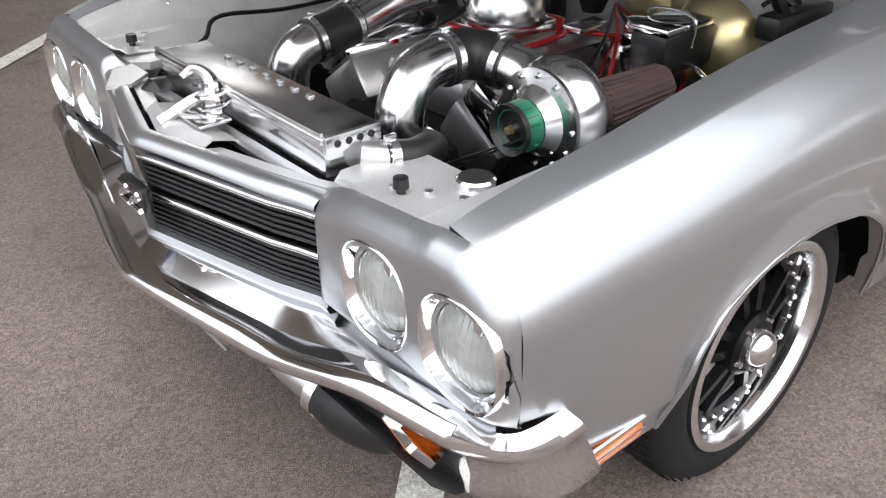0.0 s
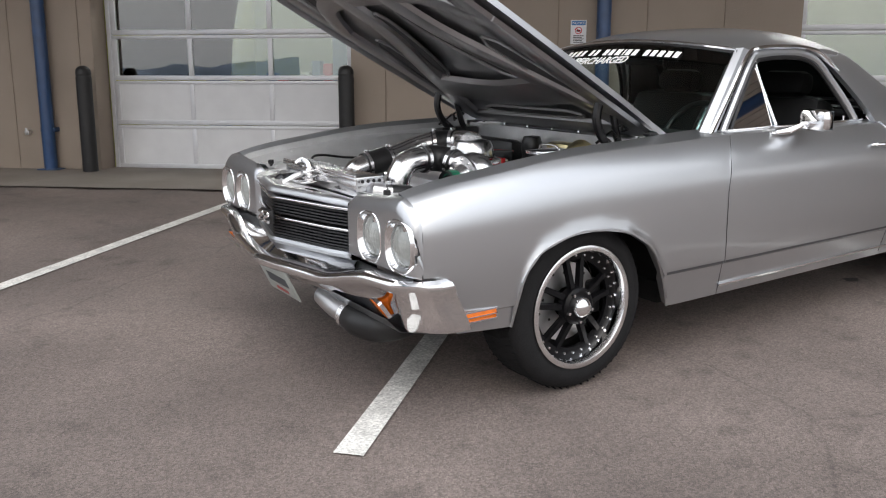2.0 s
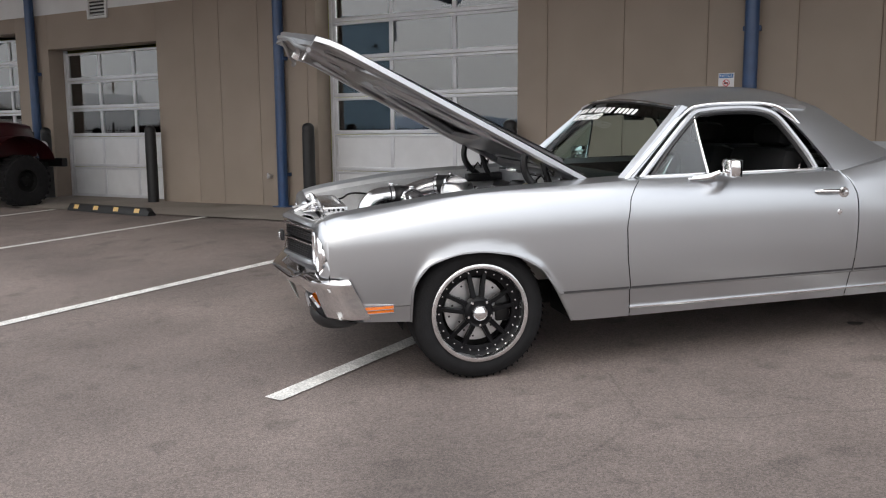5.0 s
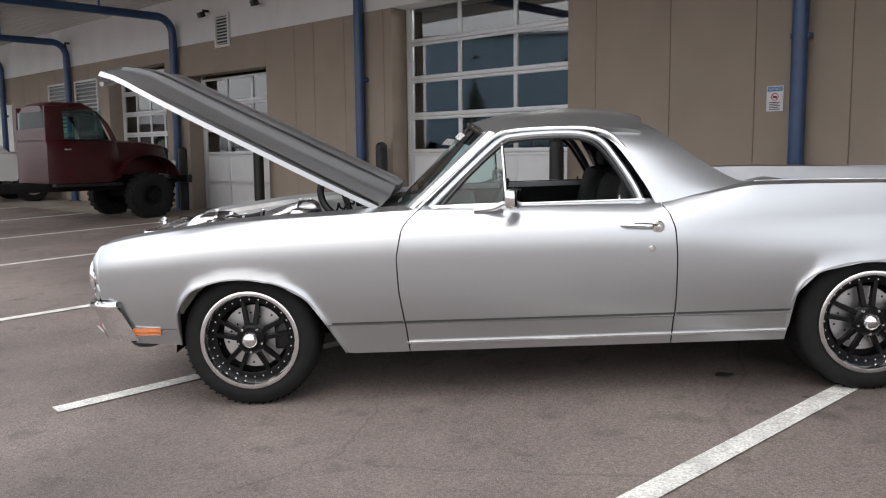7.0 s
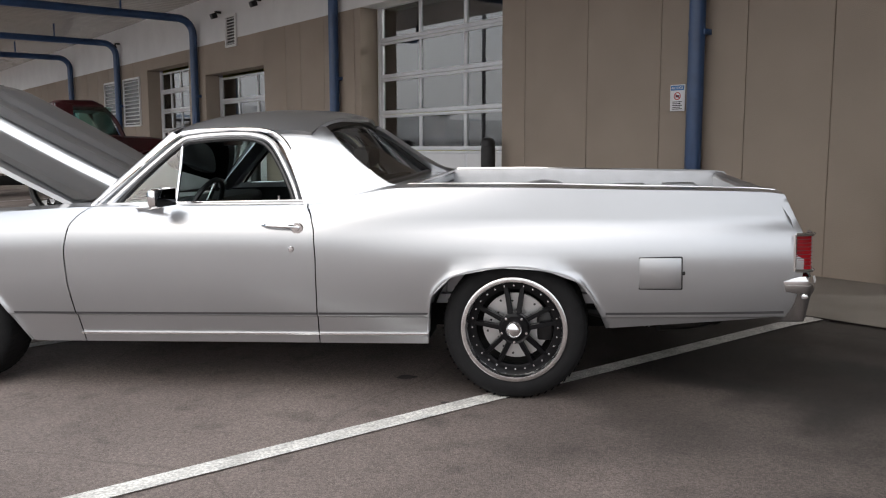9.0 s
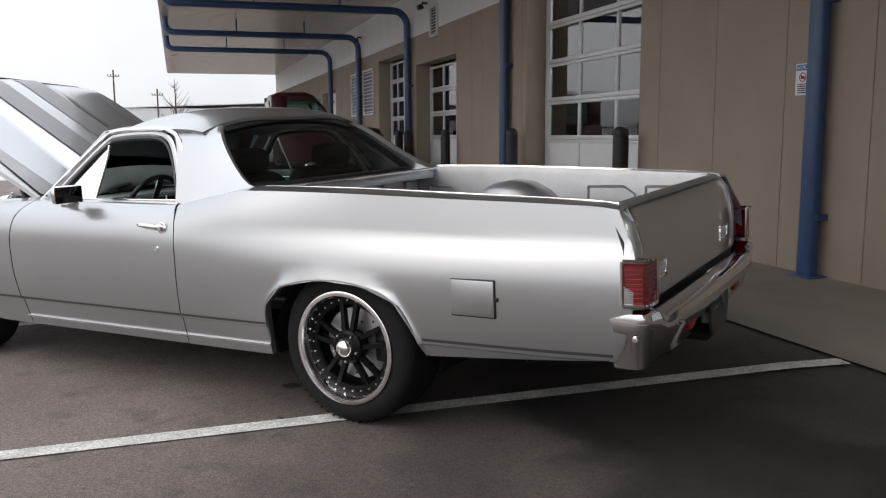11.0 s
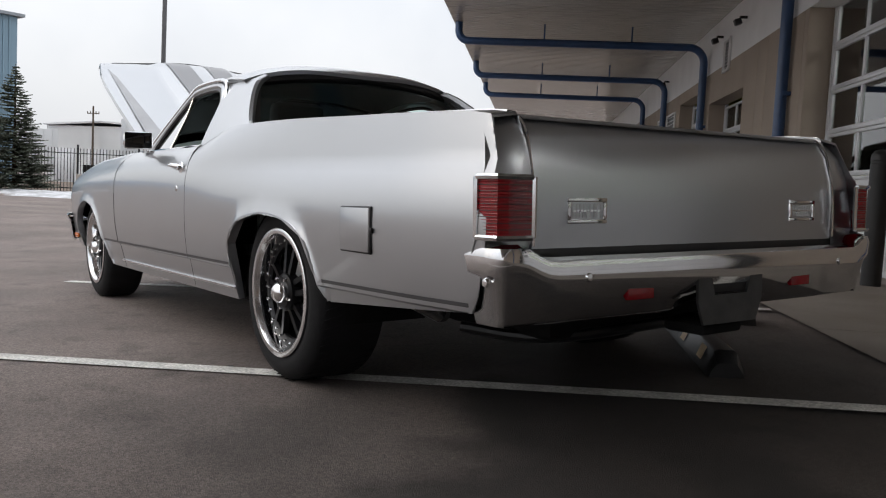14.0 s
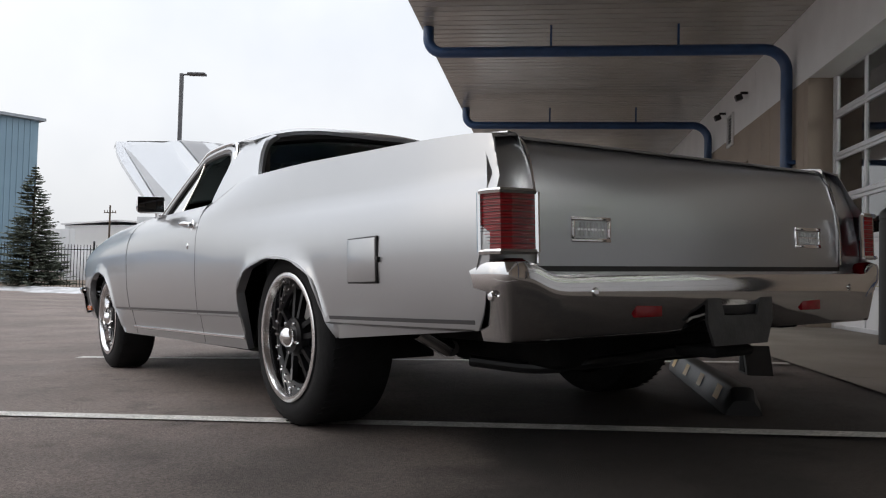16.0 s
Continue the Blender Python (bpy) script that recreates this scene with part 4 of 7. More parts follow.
gate = part("tailgate", grid([[(x, y, z) for y in np.linspace(-0.732, 0.732, 9)] for x, z in ((4.085, 0.600), (4.085, 0.916), (4.10, 0.934), (4.135, 0.934), (4.155, 0.922), (4.19, 0.87), (4.213, 0.78), (4.222, 0.70), (4.222, 0.62), (4.218, 0.572))]), SILVER, car)
part("tailgate_cap", grid([[(x, y, z) for y in (-0.73, 0.73)] for x, z in ((4.085, 0.935), (4.10, 0.9395), (4.137, 0.9395), (4.16, 0.926))]), GREY_STRIPE, car)
for s in (-1, 1):
    part("tailgate_end", slab([(4.085, 0.60), (4.085, 0.916), (4.13, 0.934), (4.19, 0.87), (4.222, 0.70), (4.218, 0.572)], s * 0.732 - 0.002, s * 0.732 + 0.002), SILVER, car)
    # corner post beside the tailgate, with a bright seam
    rows = []
    for x, z in ((4.06, 0.941), (4.115, 0.943), (4.150, 0.926), (4.19, 0.87), (4.215, 0.79), (4.222, 0.60), (4.20, 0.55)):
        rows.append([(x, s * 0.738, z), (x + 0.002, s * 0.76, z + 0.002), (x - 0.005, s * 0.80 if z > 0.916 else s * 0.83, z), (x - 0.03 if z > 0.8 else x - 0.02, s * (half(4.1, min(z, 0.926), 0.936) - 0.001), z)])
    part("corner_post", grid(rows), SILVER, car)
    part("corner_filler", grid([[(x, s * (half(x, min(z, 0.926), 0.936) - 0.006), z) for x in (4.00, 4.06, 4.12, 4.165 - 0.05 * max(0.0, (z - 0.78) / 0.14))] for z in np.linspace(0.58, 0.92, 10)]), SILVER, car)
    part("tailgate_seam", tube([(4.10, s * 0.736, 0.944), (4.152, s * 0.736, 0.931), (4.194, s * 0.736, 0.872), (4.224, s * 0.736, 0.72), (4.226, s * 0.736, 0.58)], 0.004, 6), CHROME, car)
    # taillight: lens that wraps round the corner, chrome frame, ribs
    lamp = new("taillight")
    lamp.parent = car
    tagged(lamp, "red ribbed wraparound lens in a chrome frame")
    plan = [(4.170, 0.908), (4.212, 0.906), (4.238, 0.896), (4.250, 0.868), (4.250, 0.790)]
    def wall_of(z0, z1, out):
        return grid([[(x + out * 0.7, s * (y + (out if i < 3 else 0)), z) for i, (x, y) in enumerate(plan)] for z in (z0, z1)])
    bm = bmesh.new()
    grid([[(x, s * y, z) for x, y in plan] for z in (0.612, 0.69, 0.757)], bm)
    bm.faces.new([bm.verts.new((x, s * y, 0.757)) for x, y in plan + [(4.170, 0.79)]])
    bm.faces.new([bm.verts.new((x, s * y, 0.612)) for x, y in plan + [(4.170, 0.79)]])
    part("lens", bm, RED_LENS, lamp, smooth=20)
    for k in range(17):
        z = 0.620 + 0.0082 * k
        part("lens_rib", tube([(x + 0.0002, s * (y + 0.0002), z) for x, y in plan], 0.0013, 5, round_=False), BLACK_TRIM if k % 2 else RED_LENS, lamp)
    for z in (0.606, 0.763):
        part("lamp_frame", tube([(x + 0.003, s * (y + 0.003), z) for x, y in plan], 0.008, 6, round_=False), CHROME, lamp)
    part("lamp_frame", tube([(4.169, s * 0.912, 0.606), (4.169, s * 0.912, 0.763)], 0.007, 6, round_=False), CHROME, lamp)
    part("lamp_frame", tube([(4.253, s * 0.787, 0.606), (4.253, s * 0.787, 0.763)], 0.008, 6, round_=False), CHROME, lamp)
    # backup lamp in the tailgate
    bl = new("backup_lamp")
    bl.parent = car
    yc = s * 0.535
    bl.location.z = -0.033
    part("lens", boxed(4.205, 4.222, yc - 0.062, yc + 0.062, 0.685, 0.732, 0.006), CLEAR_LENS, bl, "clear ribbed lens")
    part("lens_grille", boxed(4.221, 4.224, yc - 0.058, yc + 0.058, 0.706, 0.711), CHROME, bl)
    for k in range(9):
        part("lens_flute", boxed(4.221, 4.2245, yc - 0.054 + 0.0135 * k - 0.002, yc - 0.054 + 0.0135 * k + 0.002, 0.689, 0.728), CLEAR_LENS, bl)
    for a, b, c, d in ((-0.078, 0.078, 0.672, 0.684), (-0.078, 0.078, 0.733, 0.745), (-0.078, -0.063, 0.684, 0.733), (0.063, 0.078, 0.684, 0.733)):
        part("bezel", boxed(4.206, 4.228, yc + a, yc + b, c, d, 0.003), CHROME, bl)
part("rear_valance", boxed(4.10, 4.15, -0.88, 0.88, 0.42, 0.60, 0.01), SILVER, car)
part("tailgate_gap", boxed(4.15, 4.214, -0.75, 0.75, 0.53, 0.575), BLACK_TRIM, car)

# rear bumper: rolled chrome bar whose ends wrap round the corners
plan = smooth_path([(4.334, 0.0, 0), (4.332, 0.30, 0), (4.326, 0.60, 0), (4.314, 0.78, 0), (4.304, 0.85, 0), (4.286, 0.890, 0), (4.256, 0.910, 0), (4.22, 0.914, 0), (4.155, 0.914, 0)], 5)
wing = []
for i, p in enumerate(plan):
    d = (plan[min(i + 1, len(plan) - 1)] - plan[max(i - 1, 0)]).normalized()
    e = min(1.0, max(0.0, (p.y - 0.74) / 0.10))
    e = e * e * (3 - 2 * e)
    top = 0.555 + 0.035 * e
    low = 0.405 - 0.032 * min(1.0, max(0.0, (p.y - 0.14) / 0.08))
    wing.append((p, Vector((-d.y, d.x, 0)) * (1 if p.y > 0.01 else 1), top, low))
def bumper_row(p, n, top, low, s):
    out = []
    for inn, z in ((0.085, top - 0.004), (0.030, top), (0.006, top - 0.010), (0.0, top - 0.03), (0.004, top - 0.075), (0.018, top - 0.10), (0.040, low + 0.012), (0.060, low), (0.09, low + 0.01)):
        k = min(inn, 0.045) if p.y > 0.875 else inn
        q = p + n * k
        out.append((q.x, s * q.y, z))
    return out
rows = [bumper_row(*w, -1) for w in wing[::-1]] + [bumper_row(*w, 1) for w in wing[1:]]
part("rear_bumper", grid(rows), CHROME, car, "polished chrome rear bumper", smooth=50)
for s in (-1, 1):
    part("bumper_bolt", lathe([(0.0, 0.008), (0.01, 0.006), (0.014, 0.0)], 12, m=pose(4.322, s * 0.62, 0.50, 0, 90)), CHROME, car)
    part("bumper_bolt", lathe([(0.0, 0.008), (0.01, 0.006), (0.014, 0.0)], 12, m=pose(4.245, s * 0.910, 0.492, -s * 88)), CHROME, car)
    part("side_reflector", boxed(4.28, 4.314, s * 0.40 - 0.055, s * 0.40 + 0.055, 0.425, 0.465, 0.004), RED_LENS, car, "red lamp in the bumper")
for o in list(car.children):
    if o.name.split(".")[0] in ("tailgate", "tailgate_cap", "tailgate_end", "corner_post", "tailgate_seam", "taillight", "backup_lamp", "tailgate_gap", "rear_bumper", "bumper_bolt", "side_reflector"):
        o.location.x -= 0.012 if o.name.startswith("taillight") else 0.042
part("plate_recess", boxed(4.20, 4.272, -0.13, 0.13, 0.42, 0.50, 0.01), BLACK_TRIM, car)
part("plate_bracket", slab([(-0.16, 0.48), (-0.16, 0.40), (-0.13, 0.33), (0.13, 0.33), (0.16, 0.40), (0.16, 0.48), (0.10, 0.48), (0.08, 0.42), (-0.08, 0.42), (-0.10, 0.48)], 4.274, 4.284, axis="x"), STEEL_DARK, car, "bare metal plate bracket")
part("hitch", boxed(4.10, 4.26, -0.10, 0.10, 0.29, 0.325, 0.015), UNDER, car)
part("sway_bar", tube([(3.62, -0.55, 0.27), (3.80, -0.42, 0.25), (3.95, -0.30, 0.27), (4.0, 0.0, 0.29), (3.95, 0.35, 0.28)], 0.02, 10), BLACK_TRIM, car)
for s in (-1, 1):
    tip = part("exhaust_tip", lathe([(0.030, 0.0), (0.032, 0.002), (0.034, 0.16), (0.029, 0.16), (0.028, 0.01)], 18, m=pose(3.56, s * 0.60, 0.31, -s * 62, 20)), CHROME, car, "polished exhaust tip")
part("rear_axle", tube([(2.946, -0.8, 0.335), (2.946, 0.8, 0.335)], 0.045, 12, round_=False), UNDER, car)
part("differential", lathe([(0.0, -0.13), (0.09, -0.11), (0.13, 0.0), (0.09, 0.11), (0.0, 0.13)], 16, m=pose(2.96, 0, 0.335, 90)), UNDER, car)
part("fuel_tank", boxed(3.35, 3.95, -0.45, 0.45, 0.25, 0.40, 0.04), UNDER, car)
# fuel door
fx0, fx1, fz0, fz1 = 3.505, 3.685, 0.535, 0.672
fy = half(3.6, 0.6, 0.97)
part("fuel_door_gap", boxed(fx0 - 0.005, fx1 + 0.005, -fy - 0.0025, -fy + 0.03, fz0 - 0.005, fz1 + 0.005, 0.006), BLACK_TRIM, car)
part("fuel_door", boxed(fx0, fx1, -fy - 0.006, -fy + 0.02, fz0, fz1, 0.005), SILVER, car)
part("fuel_door_catch", boxed(fx1 + 0.002, fx1 + 0.016, -fy - 0.006, -fy + 0.01, 0.595, 0.612, 0.004), BLACK_TRIM, car)

# ---- wheels ----
def make_wheel(x, s, r_tyre, r_rim, width, face):
    """A low tyre on a deep black wheel: polished lip with bolts, five split spokes, brake disc behind."""
    wheel = new("wheel")
    wheel.parent = car
    tagged(wheel, "black five-spoke wheel with a polished bolted lip and low tyre")
    wheel.matrix_basis = pose(x, s * face, r_tyre, -s * 90)       # local z points out of the car
    w = width
    bulge = [(r_rim - 0.004, -w), (r_rim + 0.03, -w - 0.006), (r_tyre - 0.03, -w - 0.002), (r_tyre - 0.008, -w + 0.014), (r_tyre, -w + 0.04), (r_tyre, -0.055), (r_tyre - 0.006, -0.030), (r_tyre - 0.022, -0.010), (r_tyre - 0.05, 0.0), (r_rim + 0.02, 0.001), (r_rim + 0.006, -0.004), (r_rim - 0.004, -0.012)]
    part("tyre", lathe(bulge, 72), TYRE, wheel, "black low-profile tyre")
    bm = bmesh.new()
    for k in range(60):
        for z0, z1, lean in ((-0.028, -0.095, 0.05), (-w + 0.03, -w + 0.095, -0.05)):
            a = math.tau * k / 60
            b = a + lean
            q = 0.012
            row = []
            for ang, z in ((a, z0), (b, z1)):
                row.append([((r_tyre + d) * math.cos(ang + o), (r_tyre + d) * math.sin(ang + o), z) for o, d in ((-q, -0.002), (-q, 0.0014), (q, 0.0014), (q, -0.002))])
            grid(row, bm)
    tagged(part("tread", bm, TYRE, wheel), kind="stuff")
    part("rim_lip", lathe([(r_rim + 0.001, -0.012), (r_rim + 0.002, 0.003), (r_rim - 0.004, 0.006), (r_rim - 0.018, 0.004), (r_rim - 0.022, -0.004), (r_rim - 0.026, -0.018)], 64), ALU, wheel, "polished aluminium lip")
    part("rim_barrel", lathe([(r_rim - 0.024, -0.014), (r_rim - 0.030, -0.05), (r_rim - 0.034, -0.075), (r_rim - 0.036, -w + 0.02)], 48), CHROME if r_rim > 0.245 else CHROME, wheel, "polished inner barrel")
    part("rim_ring", lathe([(r_rim - 0.030, -0.052), (r_rim - 0.045, -0.050), (r_rim - 0.062, -0.054), (r_rim - 0.062, -0.070)], 64), WHEEL_BLACK, wheel)
    for k in range(28):
        a = math.tau * k / 28
        part("lip_bolt", lathe([(0.0, 0.008), (0.004, 0.007), (0.006, 0.0)], 6, m=pose((r_rim - 0.044) * math.cos(a), (r_rim - 0.044) * math.sin(a), -0.051)), CHROME, wheel)
    for k in range(5):
        for d in (-0.13, 0.13):
            a = math.tau * (k + 0.25) / 5
            m = pose(0, 0, 0, 0, 0, math.degrees(a))
            bm = bmesh.new()
            r0, r1 = 0.045, r_rim - 0.05
            y0, y1 = d * 0.12, d * 0.30
            rows = []
            for t in (0, 0.5, 1.0):
                r, y = r0 + (r1 - r0) * t, y0 + (y1 - y0) * t
                h, z = 0.014 - 0.002 * t, -0.030 - 0.022 * t
                rows.append([(r, y - h, z - 0.022), (r, y - h * 0.75, z), (r, y + h * 0.75, z), (r, y + h, z - 0.022)])
            grid(rows, bm, wrap=True, caps=True)
            bmesh.ops.transform(bm, matrix=m, verts=bm.verts)
            part("spoke", bm, WHEEL_BLACK, wheel)
    part("hub", lathe([(0.0, -0.012), (0.06, -0.014), (0.072, -0.024), (0.075, -0.06)], 32), WHEEL_BLACK, wheel)
    part("centre_cap", lathe([(0.0, 0.024), (0.020, 0.022), (0.036, 0.010), (0.041, -0.004), (0.041, -0.014)], 28), CHROME, wheel, "domed chrome centre cap")
    for k in range(5):
        a = math.tau * (k + 0.75) / 5
        part("lug_nut", lathe([(0.0, 0.010), (0.006, 0.009), (0.008, -0.004)], 6, m=pose(0.060 * math.cos(a), 0.060 * math.sin(a), -0.015)), CHROME, wheel)
    part("brake_disc", lathe([(0.06, -0.098), (0.155, -0.098), (0.155, -0.115), (0.06, -0.115)], 40), ALU_DULL, wheel, "drilled steel brake disc")
    for k in range(15):
        a = math.tau * k / 15
        part("disc_hole", lathe([(0.0, 0.0), (0.006, 0.0), (0.006, -0.002)], 6, m=pose((0.10 + 0.035 * (k % 3) / 2) * math.cos(a), (0.10 + 0.035 * (k % 3) / 2) * math.sin(a), -0.0965)), BLACK_TRIM, wheel)
    part("brake_caliper", boxed(0.10, 0.175, -0.07, 0.07, -0.13, -0.085, 0.012), BLACK_TRIM, wheel)
    part("rim_back", lathe([(0.0, -0.16), (r_rim - 0.036, -0.16)], 24), UNDER, wheel)
    return wheel


for s in (-1, 1):
    make_wheel(0.0, s, 0.330, 0.238, 0.235, 0.905)
    make_wheel(2.946, s, 0.335, 0.243, 0.285, 0.915)

# ---- nose: headlights, grille, bumper ----
def nose_x(y):
    """Plan of the nose: straight across the lamps, drawn to a point in the middle, with a kink near the lamps."""
    return interp(abs(y), [(0.0, -0.866), (0.345, -0.778), (0.44, -0.742), (0.84, -0.742), (0.90, -0.722)])


def squircle(r, z, p=2.6):
    """A ring between a circle and a square, a little lower than wide."""
    pts = []
    for k in range(40):
        a = math.tau * k / 40
        ca, sa = math.cos(a), math.sin(a)
        q = r / (abs(ca) ** p + abs(sa) ** p) ** (1 / p)
        pts.append((q * ca, q * 0.92 * sa, z))
    return pts


LAMPS = ((0.616, 0.648), (0.816, 0.648))
SEAM_X = -0.708
def panel_top(y):
    """Height of the lamp panel's upper edge: low beside the grille, then along the fender's own section."""
    zt = curve(SEAM_X, TOP)
    w = curve(SEAM_X, WID)
    zs = min(0.62, zt - 0.12)
    inner = interp(y, [(0.43, 0.735), (0.45, 0.762), (0.48, 0.776), (0.55, 0.786), (0.70, 0.800), (0.76, 0.810), (0.95, 0.815)])
    t = min(1.0, max(0.0, (w - y) / 0.100)) ** (1 / 4.5)
    return min(inner, zs + (zt - zs) * t + 0.004)
for s in (-1, 1):
    rows = []
    for i in range(73):
        t = i / 72
        y0 = 0.430 + (curve(SEAM_X, WID) - 0.430) * t ** 0.9
        zt = panel_top(y0)
        row = []
        for k in range(45):
            q = k / 44
            z = 0.54 + (zt - 0.54) * q
            y = min(y0, half(SEAM_X, z, curve(SEAM_X, TOP)) + 0.001)
            d = min(1.0, (zt - z) / 0.055)
            low = max(0.0, (0.56 - z) / 0.02)
            x = -0.752 + 0.044 * (1 - math.sqrt(max(0.0, 1 - (1 - d) ** 2))) + 0.05 * low * low
            c = max(0.0, (0.462 - y) / 0.032)
            x += 0.030 * c * c
            o = max(0.0, (y - 0.845) / (curve(SEAM_X, WID) - 0.845))
            x += max(0.0, SEAM_X - x) * (1 - math.sqrt(max(0.0, 1 - min(1.0, o) ** 2.2)))
            for ly, lz in LAMPS:
                if (abs((z - lz) / 0.92) ** 2.6 + abs(y - ly) ** 2.6) ** (1 / 2.6) < 0.083:
                    x += 0.035
            row.append((x, s * y, z))
        rows.append(row)
    rows.insert(0, [(p[0] + 0.08, p[1], p[2]) for p in rows[0]])
    zt = curve(SEAM_X, TOP)
    edge = [(s * (half(-0.70, z, zt) - 0.004), z) for z in np.linspace(0.546, zt - 0.004, 14)]
    part("panel_backing", slab(edge + [(s * 0.72, zt - 0.004), (s * 0.72, 0.546)], -0.7045, -0.700, axis="x"), SILVER, car)
    part("headlight_panel", grid(rows), SILVER, car, smooth=45)
    for yc, zc in LAMPS:
        lamp = new("headlight")
        lamp.parent = car
        lamp.matrix_basis = pose(nose_x(yc) - 0.008, s * yc, zc, 0, -90)       # local z forwards
        tagged(lamp, "round fluted glass headlight in a chrome bezel")
        bm = grid([squircle(0.093, -0.012), squircle(0.0925, 0.003), squircle(0.0905, 0.005), squircle(0.088, 0.002), squircle(0.084, -0.008, 2.3), squircle(0.077, -0.022, 2.0)], wrap=True)
        part("bezel", bm, CHROME, lamp, "chrome headlight bezel", smooth=50)
        part("retaining_ring", lathe([(0.079, -0.026), (0.078, -0.014), (0.073, -0.013), (0.071, -0.020)], 40), CHROME, lamp)
        part("reflector", lathe([(0.0, -0.06), (0.03, -0.056), (0.055, -0.042), (0.071, -0.022)], 32), CHROME, lamp)
        part("lens", lathe([(0.0, 0.002), (0.025, 0.0), (0.05, -0.008), (0.066, -0.016), (0.071, -0.022)], 36), LENS, lamp, "clear fluted glass lens")
        dome = [(0.0, 0.002), (0.025, 0.0), (0.05, -0.008), (0.066, -0.016), (0.071, -0.022)]
        for k in range(9):
            o = -0.048 + 0.012 * k
            h = math.sqrt(0.066 ** 2 - o * o)
            part("lens_flute", tube([(v, o, interp(math.hypot(v, o), dome) + 0.0002) for v in np.linspace(-h, h, 9)], 0.0007, 5, round_=False), LENS, lamp)
        part("adjuster", boxed(0.058, 0.080, -0.05, -0.035, -0.012, 0.004, 0.003), CHROME, lamp)
    rows = [[(x, s * y, z) for y in np.linspace(0.47, 0.80, 6)] for x, z in ((-0.708, 0.784), (-0.695, 0.782), (-0.680, 0.766), (-0.60, 0.7615))]
    part("panel_ledge", grid(rows), BAY_SILVER, car)
    # orange side marker with two bright bars
    mk = new("side_marker")
    mk.parent = car
    ym = half(-0.46, 0.41, 0.87)
    part("lens", boxed(-0.572, -0.422, s * ym - 0.004, s * ym + 0.006, 0.376, 0.408, 0.004), AMBER, mk, "orange side marker lens")
    part("trim_bar", boxed(-0.572, -0.422, s * (ym + 0.005) - 0.003, s * (ym + 0.005) + 0.003, 0.390, 0.394), CHROME, mk)
    for zz in (0.373, 0.408):
        part("trim_bar", boxed(-0.574, -0.420, s * (ym + 0.003) - 0.003, s * (ym + 0.003) + 0.003, zz, zz + 0.004), CHROME, mk)

# header panel over the grille
rows = []
for i in range(33):
    y = -0.452 + 0.904 * i / 32
    x = nose_x(y)
    rows.append([(x + dx, y, z + 0.012 * (1 - (y / 0.47) ** 2)) for dx, z in ((0.03, 0.720), (0.002, 0.722), (-0.006, 0.730), (-0.004, 0.740), (0.006, 0.748), (0.022, 0.752), (0.036, 0.750), (0.040, 0.730))])
part("grille_header", grid(rows), SILVER, car, smooth=50)
rows = []
for i in range(33):
    y = -0.47 + 0.94 * i / 32
    x = nose_x(y)
    rows.append([(x + dx, y, z) for dx, z in ((0.03, 0.556), (-0.004, 0.556), (-0.010, 0.545), (-0.004, 0.532), (0.04, 0.528))])
part("grille_sill", grid(rows), SILVER, car, smooth=50)
grille = new("grille")
grille.parent = car
tagged(grille, "black horizontal-bar grille with bright mouldings")
rows = []
for i in range(13):
    y = -0.455 + 0.91 * i / 12
    rows.append([(nose_x(y) + 0.045, y, z) for z in (0.53, 0.74)])
part("backing", grid(rows), BLACK_TRIM, grille, smooth=0)
def grille_bar(name, z, r, out, material, flat=1.0):
    rows = []
    for i in range(16):
        y = (-0.45, -0.40, -0.345, -0.34, -0.25, -0.15, -0.05, -0.004, 0.004, 0.05, 0.15, 0.25, 0.34, 0.345, 0.40, 0.45)[i]
        a = abs(y)
        x = nose_x(y) + out
        rows.append([(x - r * math.cos(t), y, z + flat * r * math.sin(t)) for t in (-math.pi / 2, -math.pi / 4, 0, math.pi / 4, math.pi / 2)] + [(x + 0.02, y, z + flat * r), (x + 0.02, y, z - flat * r)])
    part(name, grid(rows, wrap=True), material, grille, smooth=50)
for z in (0.716, 0.636, 0.548):
    grille_bar("bright_moulding", z, 0.006, 0.004, CHROME)
for z in (0.702, 0.690, 0.678, 0.666, 0.654, 0.618, 0.606, 0.594, 0.582, 0.570, 0.560):
    grille_bar("grille_bar", z, 0.0036, 0.014, BLACK_TRIM)
badge = new("badge")
badge.parent = car
part("badge_plate", boxed(nose_x(0) - 0.024, nose_x(0) - 0.002, -0.055, 0.055, 0.612, 0.668, 0.008), BLACK_TRIM, badge)
for o in (-0.026, 0.026):
    part("badge_bar", tube([(nose_x(0) - 0.028, o + 0.02, 0.657), (nose_x(0) - 0.028, o - 0.017, 0.655), (nose_x(0) - 0.028, o - 0.012, 0.643), (nose_x(0) - 0.028, o + 0.013, 0.636), (nose_x(0) - 0.028, o + 0.018, 0.623), (nose_x(0) - 0.028, o - 0.02, 0.621)], 0.0065, 8), CHROME, badge)

